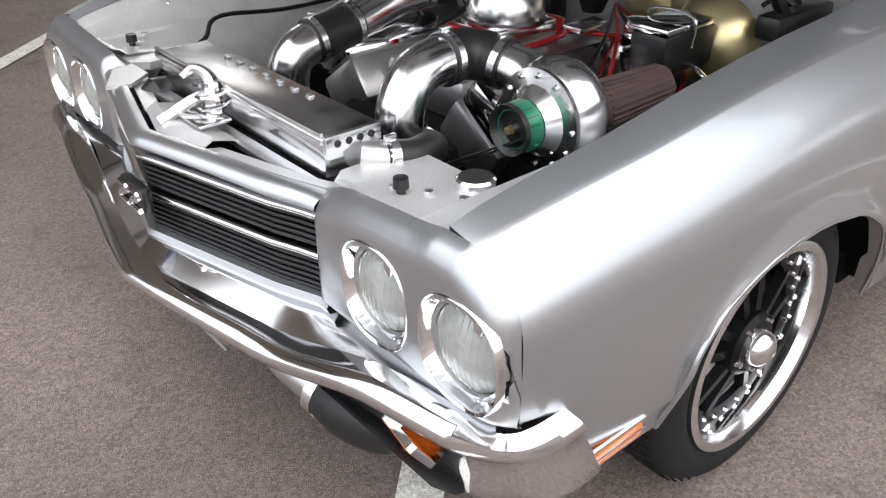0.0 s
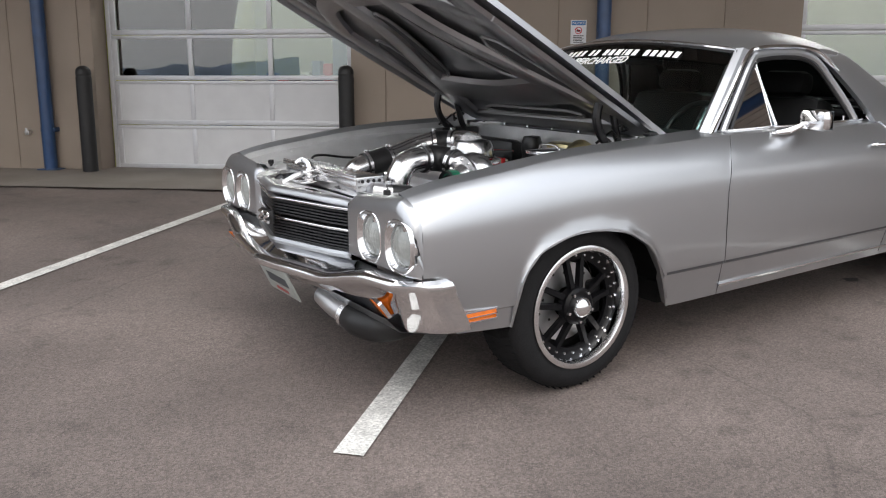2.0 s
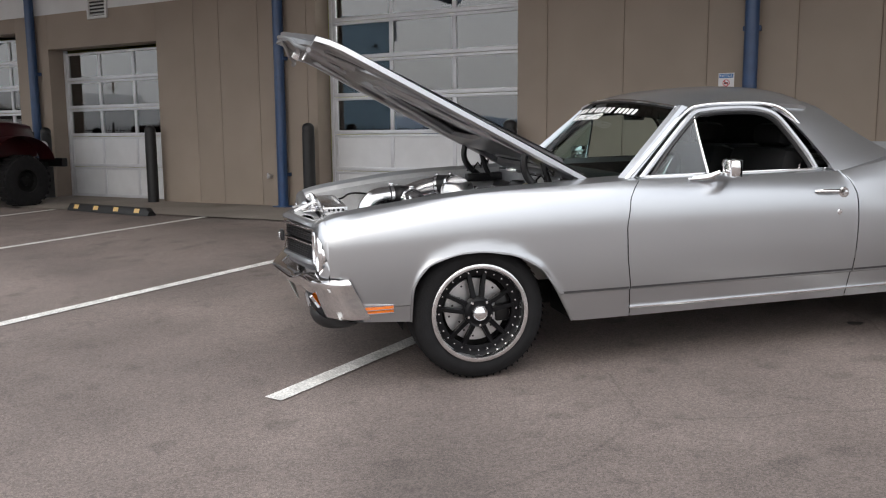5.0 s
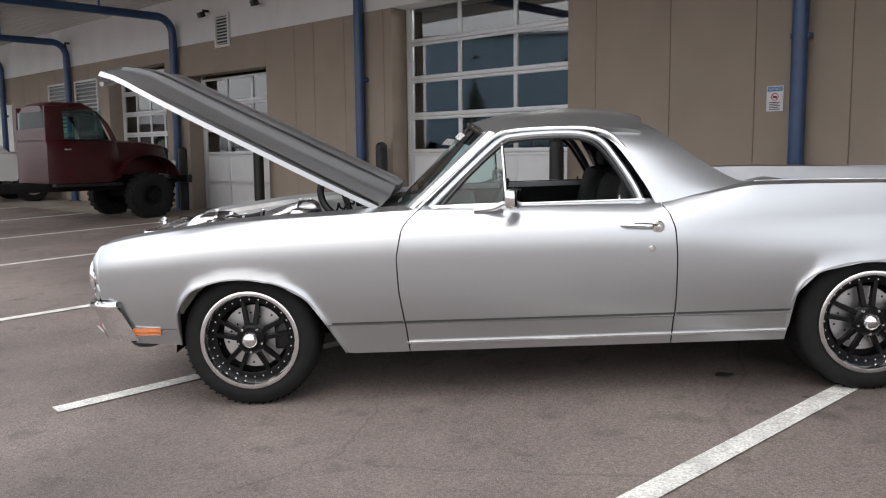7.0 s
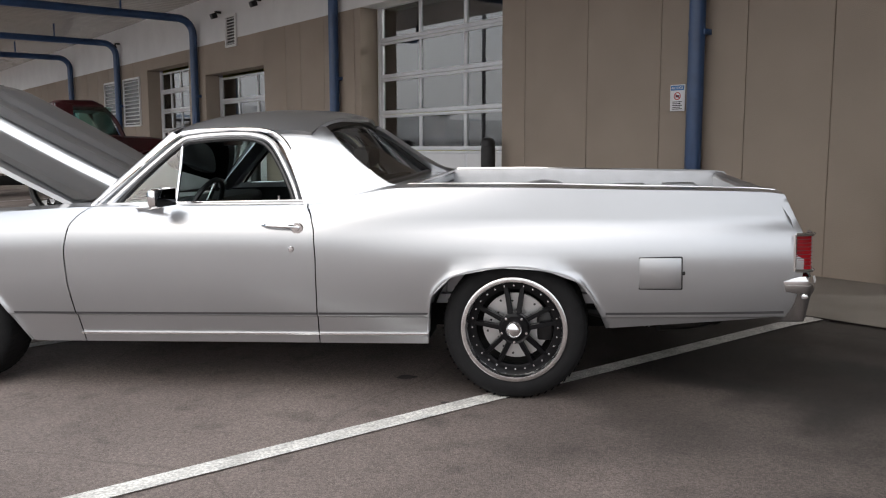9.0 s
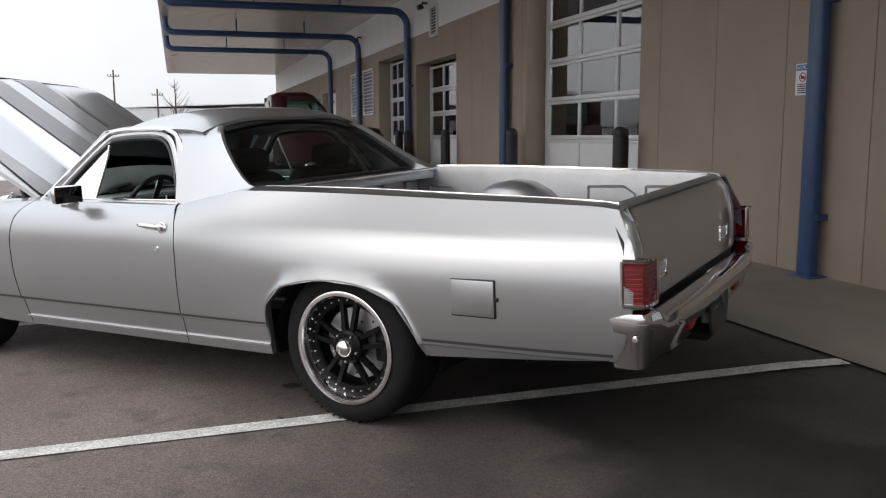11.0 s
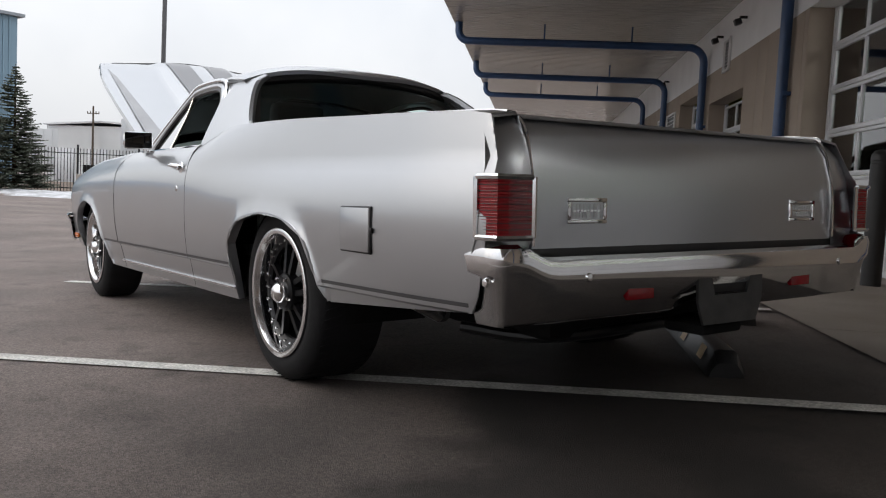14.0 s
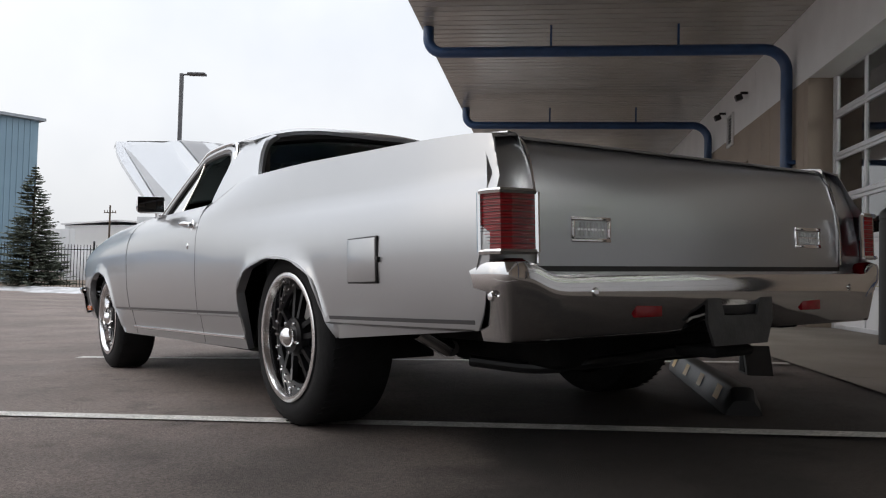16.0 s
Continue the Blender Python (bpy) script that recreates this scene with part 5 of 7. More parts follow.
# front bumper: pointed in the middle, rolled top, ends turned round the fenders
def bump_x(a):
    return curve(a, [(0.0, -0.945), (0.15, -0.925), (0.40, -0.875), (0.62, -0.835), (0.80, -0.803), (0.88, -0.785), (0.925, -0.755), (0.948, -0.70), (0.952, -0.61)])
plan = smooth_path([(-0.945, 0.0, 0), (-0.922, 0.15, 0), (-0.875, 0.40, 0), (-0.835, 0.62, 0), (-0.803, 0.80, 0), (-0.787, 0.865, 0), (-0.765, 0.912, 0), (-0.735, 0.938, 0), (-0.70, 0.948, 0), (-0.665, 0.951, 0), (-0.625, 0.951, 0)], 5)
wing = []
for i, p in enumerate(plan):
    d = (plan[min(i + 1, len(plan) - 1)] - plan[max(i - 1, 0)]).normalized() if i else Vector((0, 1, 0))
    e = min(1.0, max(0.0, (p.y - 0.40) / 0.30))
    top = 0.492 + 0.050 * e * e * (3 - 2 * e)
    low = 0.395 - 0.045 * min(1.0, max(0.0, (p.y - 0.45) / 0.35))
    lean = 1.0 if p.y < 0.80 else max(0.0, (0.93 - p.y) / 0.13)
    wing.append((p, Vector((d.y, -d.x, 0)), top, low, lean))
def front_row(p, n, top, low, lean, s):
    out = []
    for inn, z in ((0.06, top + 0.002), (0.030, top), (0.006, top - 0.006), (0.0, top - 0.018), (0.004, top - 0.035), (0.014 + 0.010 * lean, top - 0.05), (0.016 + 0.030 * lean, (top + low) / 2 - 0.01), (0.020 + 0.055 * lean, low + 0.02), (0.028 + 0.065 * lean, low), (0.045 + 0.08 * lean, low + 0.006)):
        q = p + n * (min(inn, 0.035) if p.y > 0.90 else inn)
        sweep = 0.50 * min(1.0, max(0.0, (p.y - 0.84) / 0.09)) * (top - z)
        out.append((q.x + sweep, s * q.y, z))
    return out
rows = [front_row(*w, -1) for w in wing[::-1]] + [front_row(*w, 1) for w in wing[1:]]
part("front_bumper", grid(rows), CHROME, car, "polished chrome front bumper", smooth=50)
part("bumper_filler", grid([[(nose_x(y) + 0.02, y, 0.530), (bump_x(abs(y)) + 0.05, y, 0.49 + 0.03 * min(1, max(0, (abs(y) - 0.4) / 0.3)))] for y in np.linspace(-0.88, 0.88, 31)]), CHROME, car)
for s in (-1, 1):
    tl = new("turn_lamp")
    tl.parent = car
    m = pose(bump_x(0.69) + 0.062, s * 0.69, 0.412, 0, -34, s * 10)
    part("lens", boxed(-0.008, 0.012, -0.060, 0.060, -0.033, 0.033, 0.008, m), AMBER, tl, "orange turn signal lens")
    part("bezel", grid([[(m @ Vector((x, y * k, z * k))) for y, z in ((-0.064, -0.030), (-0.056, -0.036), (0.056, -0.036), (0.064, -0.030), (0.064, 0.030), (0.056, 0.036), (-0.056, 0.036), (-0.064, 0.030))] for x, k in ((0.01, 1.05), (-0.004, 1.03), (-0.004, 0.95))], wrap=True), CHROME, tl)
plate = new("number_plate")
plate.parent = car
m = pose(-0.848, 0.0, 0.372, 0, -25)
part("plate", boxed(-0.003, 0.003, -0.152, 0.152, -0.076, 0.076, 0.002, m), mat("plate_face", (0.40, 0.43, 0.41), 0.4, 0, 0.1, 20), plate, "pale number plate")
for a, b, c, d in ((-0.10, 0.10, -0.022, 0.022), (-0.06, 0.06, -0.06, -0.045)):
    part("text_bar", boxed(-0.0045, -0.0032, a, b, c, d, 0, m), mat("plate_ink", (0.06, 0.07, 0.08), 0.5) if a < -0.08 else RED_PART, plate)
# air inlet hose below the bumper
part("inlet_hose", tube([(-0.725, -0.385, 0.295), (-0.715, -0.46, 0.288), (-0.68, -0.535, 0.285), (-0.61, -0.575, 0.29), (-0.54, -0.58, 0.31)], [0.050, 0.060, 0.062, 0.058, 0.05], 18), HOSE, car)
part("inlet_pipe", tube([(-0.725, -0.395, 0.296), (-0.738, -0.30, 0.312), (-0.74, -0.20, 0.335)], 0.043, 16), ALU_DULL, car, "bare aluminium charge pipe")
part("inlet_clamp", tube([(-0.7235, -0.402, 0.294), (-0.727, -0.378, 0.297)], 0.056, 18, round_=False), ALU, car)
for s in (-1, 1):
    part("bumper_gusset", slab([(-0.765, s * 0.78), (-0.755, s * 0.90), (-0.715, s * 0.935), (-0.62, s * 0.945), (-0.60, s * 0.80)], 0.515, 0.525, axis="z"), CHROME, car)
part("valance", grid([[(x, y, z) for y in np.linspace(-0.80, 0.80, 9)] for x, z in ((-0.79, 0.40), (-0.74, 0.345), (-0.60, 0.31), (-0.45, 0.30))]), SILVER, car)

# ---- engine bay ----
bay = []
for s in (-1, 1):
    rows = [[(x, s * y, z) for y, z in ((interp(x, INNER) - 0.002, curve(x, TOP) - 0.012), (interp(x, INNER) - 0.008, curve(x, TOP) - 0.04), (interp(x, INNER) - 0.06, curve(x, TOP) - 0.055 + 0.006 * math.sin(14 * x)), (0.64, 0.77), (0.60, 0.66), (0.57, 0.40))] for x in np.linspace(-0.705, 0.60, 42)]
    part("inner_fender", grid(rows), BAY_SILVER, car)
    for k in range(4):
        xb = -0.45 + 0.3 * k
        part("fender_bolt", lathe([(0.0, 0.008), (0.006, 0.007), (0.008, 0.0)], 8, m=pose(xb, s * (interp(xb, INNER) - 0.035), curve(xb, TOP) - 0.052)), ALU_DULL, car)
    for x, z in ((-0.63, 0.760), (-0.60, 0.760), (-0.57, 0.758)):
        part("support_bolt", lathe([(0.0, 0.010), (0.009, 0.008), (0.010, 0.0)], 6, m=pose(x, s * (0.52 + (x + 0.63) * 1.8), z)), ALU_DULL, car)
    part("hood_stop", lathe([(0.0, 0.032), (0.013, 0.030), (0.014, 0.012), (0.008, 0.010), (0.008, 0.0)], 12, m=pose(-0.635, s * 0.545, 0.762)), BLACK_TRIM, car)
part("bay_floor", boxed(-0.6, 0.6, -0.56, 0.56, 0.36, 0.38), UNDER, car)
for s in (-1, 1):
    part("radiator_support", slab([(-0.690, s * 0.43), (-0.655, s * 0.40), (-0.50, s * 0.40), (-0.50, s * 0.78), (-0.66, s * 0.78), (-0.69, s * 0.70)], 0.742, 0.760, axis="z"), BAY_SILVER, car)
part("support_strip", boxed(-0.715, -0.682, -0.43, 0.43, 0.728, 0.742, 0.003), ALU_DULL, car)
part("support_web", boxed(-0.60, -0.585, -0.66, 0.66, 0.40, 0.70), BAY_SILVER, car)
part("support_opening", boxed(-0.700, -0.675, -0.43, 0.43, 0.45, 0.665), BLACK_TRIM, car)
for k in range(26):
    part("condenser_fin", boxed(-0.730, -0.700, -0.42 + 0.0336 * k, -0.417 + 0.0336 * k, 0.655, 0.668), ALU_DULL, car)
# deep aluminium radiator tank with end plates, set behind the support
part("radiator_tank", boxed(-0.672, -0.565, -0.375, 0.285, 0.735, 0.805, 0.010), ALU, car, "bare aluminium radiator tank")
part("radiator_core", boxed(-0.67, -0.58, -0.40, 0.31, 0.40, 0.735), BLACK_TRIM, car)
part("tank_end", boxed(-0.675, -0.555, -0.388, -0.378, 0.788, 0.820, 0.002), ALU, car)
for k in range(4):
    part("end_hole", lathe([(0.0, 0.001), (0.007, 0.001), (0.007, 0.0)], 10, m=pose(-0.650 + 0.024 * k, -0.3885, 0.804, 90)), BLACK_TRIM, car)
part("tank_top", boxed(-0.682, -0.553, -0.382, 0.29, 0.805, 0.818, 0.003), ALU, car, "polished aluminium top plate")
for k in range(7):
    part("tank_rivet", boxed(-0.585, -0.572, -0.20 + 0.055 * k, -0.183 + 0.055 * k, 0.818, 0.823, 0.002), ALU_DULL, car)
part("tank_rail", boxed(-0.680, -0.672, -0.38, 0.288, 0.818, 0.828, 0.002), ALU, car)
# upper cross panel with the hood latch
part("latch_panel", thick(grid([[(x, y, z) for x, z in ((nose_x(y) + 0.05, 0.752), (nose_x(y) + 0.075, 0.765), (-0.76, 0.762), (-0.715, 0.750), (-0.700, 0.735))] for y in np.linspace(-0.13, 0.13, 9)]), 0.004), BAY_SILVER, car)
part("latch_base", boxed(-0.765, -0.695, -0.085, 0.055, 0.766, 0.774, 0.003), ALU, car, "bare metal latch plate")
for s in (-1, 1):
    part("panel_web", thick(grid([[(nose_x(y) + 0.05, y, 0.748), (nose_x(y) + 0.085, y, 0.742)] for y in np.linspace(s * 0.13, s * 0.42, 6)]), 0.004), BAY_SILVER, car)
part("latch_panel_side", slab([(-0.80, 0.30), (-0.745, 0.40), (-0.69, 0.42), (-0.69, 0.33), (-0.75, 0.28)], 0.752, 0.760, axis="z"), BAY_SILVER, car)
part("latch_brace", tube([(-0.80, 0.02, 0.762), (-0.70, 0.0, 0.80), (-0.60, -0.02, 0.765)], 0.012, 8), ALU_DULL, car)
part("latch_hook", tube([(-0.70, -0.02, 0.765), (-0.70, -0.02, 0.80), (-0.695, -0.01, 0.835), (-0.71, 0.02, 0.850), (-0.735, 0.03, 0.838)], [0.020, 0.017, 0.014, 0.011, 0.007], 10), ALU, car, "bare metal hood latch hook")
part("latch_spring", tube([(-0.70 + 0.03 * math.cos(a), -0.02 + 0.03 * math.sin(a), 0.768 + 0.004 * a) for a in (k * 0.7 for k in range(24))], 0.004, 6, round_=False), ALU, car)
part("horn", lathe([(0.0, 0.05), (0.035, 0.045), (0.045, 0.0), (0.03, -0.03)], 16, m=pose(-0.70, 0.27, 0.72, 0, 80)), BLACK_TRIM, car)
part("wire_loom", tube([(-0.62, 0.36, 0.765), (-0.5, 0.42, 0.78), (-0.4, 0.52, 0.80), (-0.1, 0.60, 0.76), (0.5, 0.62, 0.78)], 0.006, 8), BLACK_TRIM, car)

# engine block, heads and valve covers
part("engine_block", boxed(-0.25, 0.52, -0.22, 0.22, 0.40, 0.62, 0.03), UNDER, car)
for s in (-1, 1):
    part("cylinder_head", boxed(-0.22, 0.45, -0.09, 0.09, -0.06, 0.06, 0.02, pose(0, s * 0.24, 0.63, s * -35)), ALU_DULL, car)
    part("valve_cover", boxed(-0.22, 0.45, -0.075, 0.075, 0.0, 0.085, 0.022, pose(0, s * 0.27, 0.68, s * -35)), CHROME, car, "polished valve cover")
    for k in range(4):
        part("plug_lead", tube([(-0.15 + 0.17 * k, s * 0.36, 0.62), (-0.12 + 0.16 * k, s * 0.40, 0.70), (0.15 + 0.06 * k, s * 0.30, 0.79), (0.45, s * 0.1, 0.80)], 0.005, 6), RED_PART if k % 2 else BLACK_TRIM, car)
    part("breather", lathe([(0.0, 0.065), (0.03, 0.062), (0.034, 0.05), (0.034, 0.02), (0.014, 0.018), (0.014, 0.0)], 20, m=pose(0.30, s * 0.29, 0.765)), CHROME, car)
part("intake_manifold", boxed(-0.15, 0.42, -0.15, 0.15, 0.62, 0.735, 0.03), ALU_DULL, car)
part("carburettor", boxed(0.02, 0.24, -0.085, 0.085, 0.735, 0.80, 0.012), ALU, car, "polished four-barrel carburettor")
for k, (a, b, c, d) in enumerate(((0.0, 0.02, -0.07, 0.07), (0.24, 0.26, -0.07, 0.07))):
    part("fuel_bowl", boxed(a - 0.03, b + 0.03, c, d, 0.745, 0.79, 0.01), CHROME, car)
    part("metering_block", boxed(a - 0.002, b + 0.002, c - 0.012, d + 0.012, 0.74, 0.797, 0.004), RED_PART, car, "red anodised metering block")
part("fuel_line", tube([(-0.02, -0.10, 0.76), (0.06, -0.14, 0.77), (0.20, -0.13, 0.77), (0.28, -0.10, 0.76), (0.40, -0.22, 0.74)], 0.007, 8), RED_PART, car, "red fuel line")
part("throttle_bracket", boxed(0.24, 0.36, -0.16, -0.10, 0.77, 0.785, 0.003), ALU, car)
part("carb_hat", lathe([(0.10, 0.0), (0.102, 0.012), (0.096, 0.05), (0.085, 0.075), (0.05, 0.085), (0.0, 0.087)], 36, m=pose(0.13, 0.0, 0.802)), ALU, car, "polished carburettor hat")
part("hat_ring", lathe([(0.108, 0.0), (0.110, 0.008), (0.100, 0.014)], 36, m=pose(0.13, 0.0, 0.798)), ALU, car)
def coupler(pts, r):
    """A rubber sleeve with a bright clamp at each end."""
    part("hose_coupler", tube(pts, r, 22), HOSE, car, "black silicone hose")
    for a, b in ((pts[0], pts[1]), (pts[-1], pts[-2])):
        d = (Vector(b) - Vector(a)).normalized()
        p = Vector(a) + d * 0.014
        part("hose_clamp", tube([p - d * 0.008, p + d * 0.008], r + 0.004, 24, round_=False), ALU, car, "stainless hose clamp")
        part("clamp_screw", boxed(-0.012, 0.012, -0.006, 0.006, -0.006, 0.006, 0.002, Matrix.Translation(p + Vector((0, 0, r + 0.007)))), ALU, car)
# charge pipe from the hat, over the engine's far side, down in front
part("charge_pipe", tube([(0.135, 0.02, 0.855), (0.150, 0.10, 0.862), (0.132, 0.16, 0.862)], [0.064, 0.055, 0.05], 22), ALU, car, "polished charge pipe")
coupler([(0.138, 0.150, 0.862), (0.105, 0.195, 0.860), (0.050, 0.225, 0.855)], 0.054)
part("charge_pipe", tube([(0.062, 0.220, 0.856), (-0.02, 0.248, 0.838), (-0.10, 0.252, 0.815), (-0.18, 0.247, 0.795)], 0.050, 22), ALU, car, "polished charge pipe")
coupler([(-0.165, 0.248, 0.798), (-0.235, 0.246, 0.785), (-0.305, 0.245, 0.772)], 0.056)
part("charge_pipe", tube([(-0.29, 0.245, 0.775), (-0.345, 0.246, 0.752), (-0.372, 0.248, 0.70), (-0.375, 0.25, 0.58)], 0.052, 22), ALU, car, "polished charge pipe")
# blower outlet pipe: polished elbow up, rubber bend across, polished leg back down to the blower
part("blower_pipe", tube([(-0.45, -0.30, 0.60), (-0.45, -0.30, 0.73), (-0.440, -0.297, 0.795), (-0.40, -0.287, 0.84), (-0.345, -0.277, 0.853), (-0.305, -0.272, 0.853)], 0.049, 24), ALU, car, "polished elbow pipe")
coupler([(-0.318, -0.273, 0.853), (-0.262, -0.270, 0.853), (-0.222, -0.296, 0.847), (-0.205, -0.352, 0.836)], 0.053)
part("blower_pipe", tube([(-0.207, -0.340, 0.838), (-0.195, -0.40, 0.825), (-0.20, -0.45, 0.81), (-0.215, -0.48, 0.80)], [0.049, 0.05, 0.056, 0.06], 24), ALU, car, "polished blower outlet")
# radiator hose
part("radiator_neck", tube([(-0.60, -0.38, 0.765), (-0.552, -0.412, 0.755)], 0.032, 16, round_=False), ALU_DULL, car)
coupler([(-0.565, -0.405, 0.756), (-0.51, -0.42, 0.750), (-0.46, -0.40, 0.742), (-0.40, -0.34, 0.71), (-0.33, -0.22, 0.66)], 0.033)
# belt-driven blower: snail case with a green pulley facing forward
bl_m = pose(-0.235, -0.510, 0.785, 0, -90, 0)        # local z forwards
part("blower_case", lathe([(0.0, 0.055), (0.045, 0.055), (0.06, 0.045), (0.085, 0.038), (0.105, 0.018), (0.112, -0.01), (0.105, -0.04), (0.085, -0.06), (0.05, -0.066), (0.045, -0.10), (0.0, -0.10)], 40, m=bl_m), ALU, car, "polished centrifugal blower housing")
part("blower_plate", lathe([(0.098, 0.034), (0.100, 0.046), (0.070, 0.050), (0.050, 0.075), (0.0, 0.076)], 40, m=bl_m), ALU, car)
for k in range(12):
    a = math.tau * k / 12
    part("plate_bolt", lathe([(0.0, 0.008), (0.005, 0.007), (0.006, 0.0)], 8, m=bl_m @ pose(0.088 * math.cos(a), 0.088 * math.sin(a), 0.046)), CHROME, car)
part("pulley_rim", lathe([(0.036, 0.078), (0.050, 0.078), (0.050, 0.112), (0.036, 0.112)], 40, m=bl_m), GREEN, car, "green anodised pulley")
part("pulley_face", lathe([(0.0, 0.114), (0.010, 0.114), (0.016, 0.104), (0.032, 0.104), (0.044, 0.120), (0.049, 0.124), (0.049, 0.112)], 40, m=bl_m), BLACK_TRIM, car)
part("pulley_bolt", lathe([(0.0, 0.128), (0.008, 0.126), (0.010, 0.113)], 6, m=bl_m), BRASS, car)
part("blower_bracket", slab([(-0.62, 0.56), (-0.58, 0.80), (-0.46, 0.80), (-0.25, 0.56)], -0.170, -0.160, axis="x"), BLACK_TRIM, car)
belt = [(-0.335, -0.510 + 0.050 * math.cos(a), 0.785 + 0.050 * math.sin(a)) for a in (math.radians(d) for d in range(-60, 200, 20))] + [(-0.335, -0.10 + 0.085 * math.cos(a), 0.52 + 0.085 * math.sin(a)) for a in (math.radians(d) for d in range(150, 330, 20))]
rows = [[(x, p[1], p[2]) for x in (-0.352, -0.320)] for p in belt + belt[:1]]
part("drive_belt", thick(grid(rows), 0.004), HOSE, car)
part("crank_pulley", lathe([(0.0, 0.0), (0.08, 0.0), (0.08, 0.03), (0.0, 0.03)], 28, m=pose(-0.315, -0.10, 0.52, 0, -90)), BLACK_TRIM, car)
part("fan_shroud", boxed(-0.565, -0.515, -0.35, 0.28, 0.42, 0.725, 0.02), BLACK_TRIM, car)
part("air_filter", lathe([(0.0, 0.17), (0.036, 0.17), (0.038, 0.16), (0.046, 0.02), (0.048, 0.0)], 30, m=pose(-0.175, -0.555, 0.795, 0, 82, -14)), FILTER, car, "pleated cotton air filter")
for k in range(24):
    a = math.tau * k / 24
    m = pose(-0.175, -0.555, 0.795, 0, 82, -14)
    part("filter_pleat", tube([m @ Vector((0.048 * math.cos(a), 0.048 * math.sin(a), 0.015)), m @ Vector((0.039 * math.cos(a), 0.039 * math.sin(a), 0.16))], 0.003, 5, round_=False), FILTER, car)
part("reservoir_cap", lathe([(0.0, 0.042), (0.030, 0.042), (0.035, 0.038), (0.035, 0.006), (0.032, 0.004), (0.032, -0.10)], 32, m=pose(-0.52, -0.60, 0.735)), ALU, car, "brushed aluminium reservoir cap")
# brake booster and master cylinder
part("brake_booster", lathe([(0.0, 0.075), (0.045, 0.07), (0.085, 0.045), (0.112, 0.012), (0.118, 0.0), (0.112, -0.012), (0.085, -0.045), (0.0, -0.05)], 40, m=pose(0.395, -0.445, 0.785, 0, -90)), BRASS, car, "yellow zinc brake booster")
part("master_cylinder", boxed(0.135, 0.325, -0.49, -0.39, 0.76, 0.855, 0.012), BLACK_TRIM, car)
part("cylinder_lid", boxed(0.13, 0.30, -0.495, -0.385, 0.855, 0.872, 0.006), CHROME, car)
part("lid_bail", tube([(0.215, -0.50, 0.82), (0.215, -0.495, 0.885), (0.215, -0.385, 0.885), (0.215, -0.38, 0.82)], 0.004, 6), ALU, car)
part("brake_line", tube([(0.18, -0.48, 0.78), (0.10, -0.52, 0.78), (0.08, -0.56, 0.76), (0.12, -0.60, 0.75), (0.18, -0.58, 0.72)], 0.005, 8), ALU, car)
part("brake_line", tube([(0.22, -0.48, 0.78), (0.16, -0.55, 0.80), (0.14, -0.60, 0.79), (0.20, -0.62, 0.76)], 0.005, 8), ALU, car)
part("distributor", lathe([(0.0, 0.08), (0.04, 0.075), (0.05, 0.05), (0.05, 0.0), (0.03, -0.05)], 20, m=pose(0.50, 0.02, 0.80)), BLACK_TRIM, car)
part("heater_box", boxed(0.50, 0.585, 0.18, 0.56, 0.56, 0.84, 0.03), BLACK_TRIM, car)
part("wiper_motor", boxed(0.50, 0.585, -0.24, -0.08, 0.76, 0.86, 0.02), BRASS, car)
part("cowl_grille", boxed(0.615, 0.70, -0.50, 0.50, 0.916, 0.922), BLACK_TRIM, car)
for k in range(7):
    part("cowl_bolt", lathe([(0.0, 0.007), (0.006, 0.006), (0.008, 0.0)], 8, m=pose(0.612, -0.57 + 0.19 * k, 0.905)), CHROME, car)
for s in (-1, 1):
    part("wiper_arm", tube([(0.70, s * 0.28, 0.925), (0.72, s * 0.1, 0.935), (0.70, -0.12 + s * 0.2, 0.935)], 0.006, 6), ALU, car)

# ---- hood, raised ----
HOOD_ANGLE = 28.8
hood = new("hood")
hood.parent = car
hood.matrix_basis = pose(0.64, 0, 0.935) @ Matrix.Rotation(radians(180), 4, "Z") @ Matrix.Rotation(radians(-HOOD_ANGLE), 4, "Y")
tagged(hood, "silver hood with grey stripes and a raised scoop, propped open")
def hood_len(y):
    return 1.515 + 0.145 * (1 - min(1.0, abs(y) / 0.50) ** 1.3)
def hood_half(x):
    return interp(0.64 - x, INNER) - 0.012 - 0.06 * max(0.0, (x - 1.15) / 0.5) ** 2
def hood_z(x, y):
    t = x / 1.6
    crown = 0.030 * (1 - (y / 0.68) ** 2)
    a = abs(y)
    bulge = (0.062 - 0.040 * t) * (1.0 if a < 0.24 else max(0.0, 1 - (a - 0.24) / 0.085)) ** 1.0
    nose = -0.05 * max(0.0, (t - 0.86) / 0.14) ** 2
    return crown + bulge + nose
ycols = sorted({round(q, 3) for q in list(np.linspace(-1, 1, 29)) + [-0.36, 0.36, -0.49, 0.49, -0.425, 0.425]})
def hood_skin(y_from, y_to, lift, x0=0.0, x1=1.0, n=22):
    rows = []
    for i in range(n + 1):
        t = x0 + (x1 - x0) * i / n
        row = []
        for q in ycols:
            if y_from - 1e-6 <= q <= y_to + 1e-6:
                y = q * 0.672
                x = t * hood_len(y)
                y = q * hood_half(x)
                row.append((x, y, hood_z(x, y) + lift))
        rows.append(row)
    return rows
rows = hood_skin(-1, 1, 0.0)
for r in rows:
    for s, k in ((-1, 0), (1, -1)):
        e = r[k]
        r.insert(0 if s < 0 else len(r), (e[0], e[1] + s * 0.004, e[2] - 0.024))
tip = [(p[0] + 0.004, p[1], p[2] - 0.045) for p in rows[-1]]
rows.append(tip)
part("hood_skin", grid(rows), SILVER, hood, smooth=40)
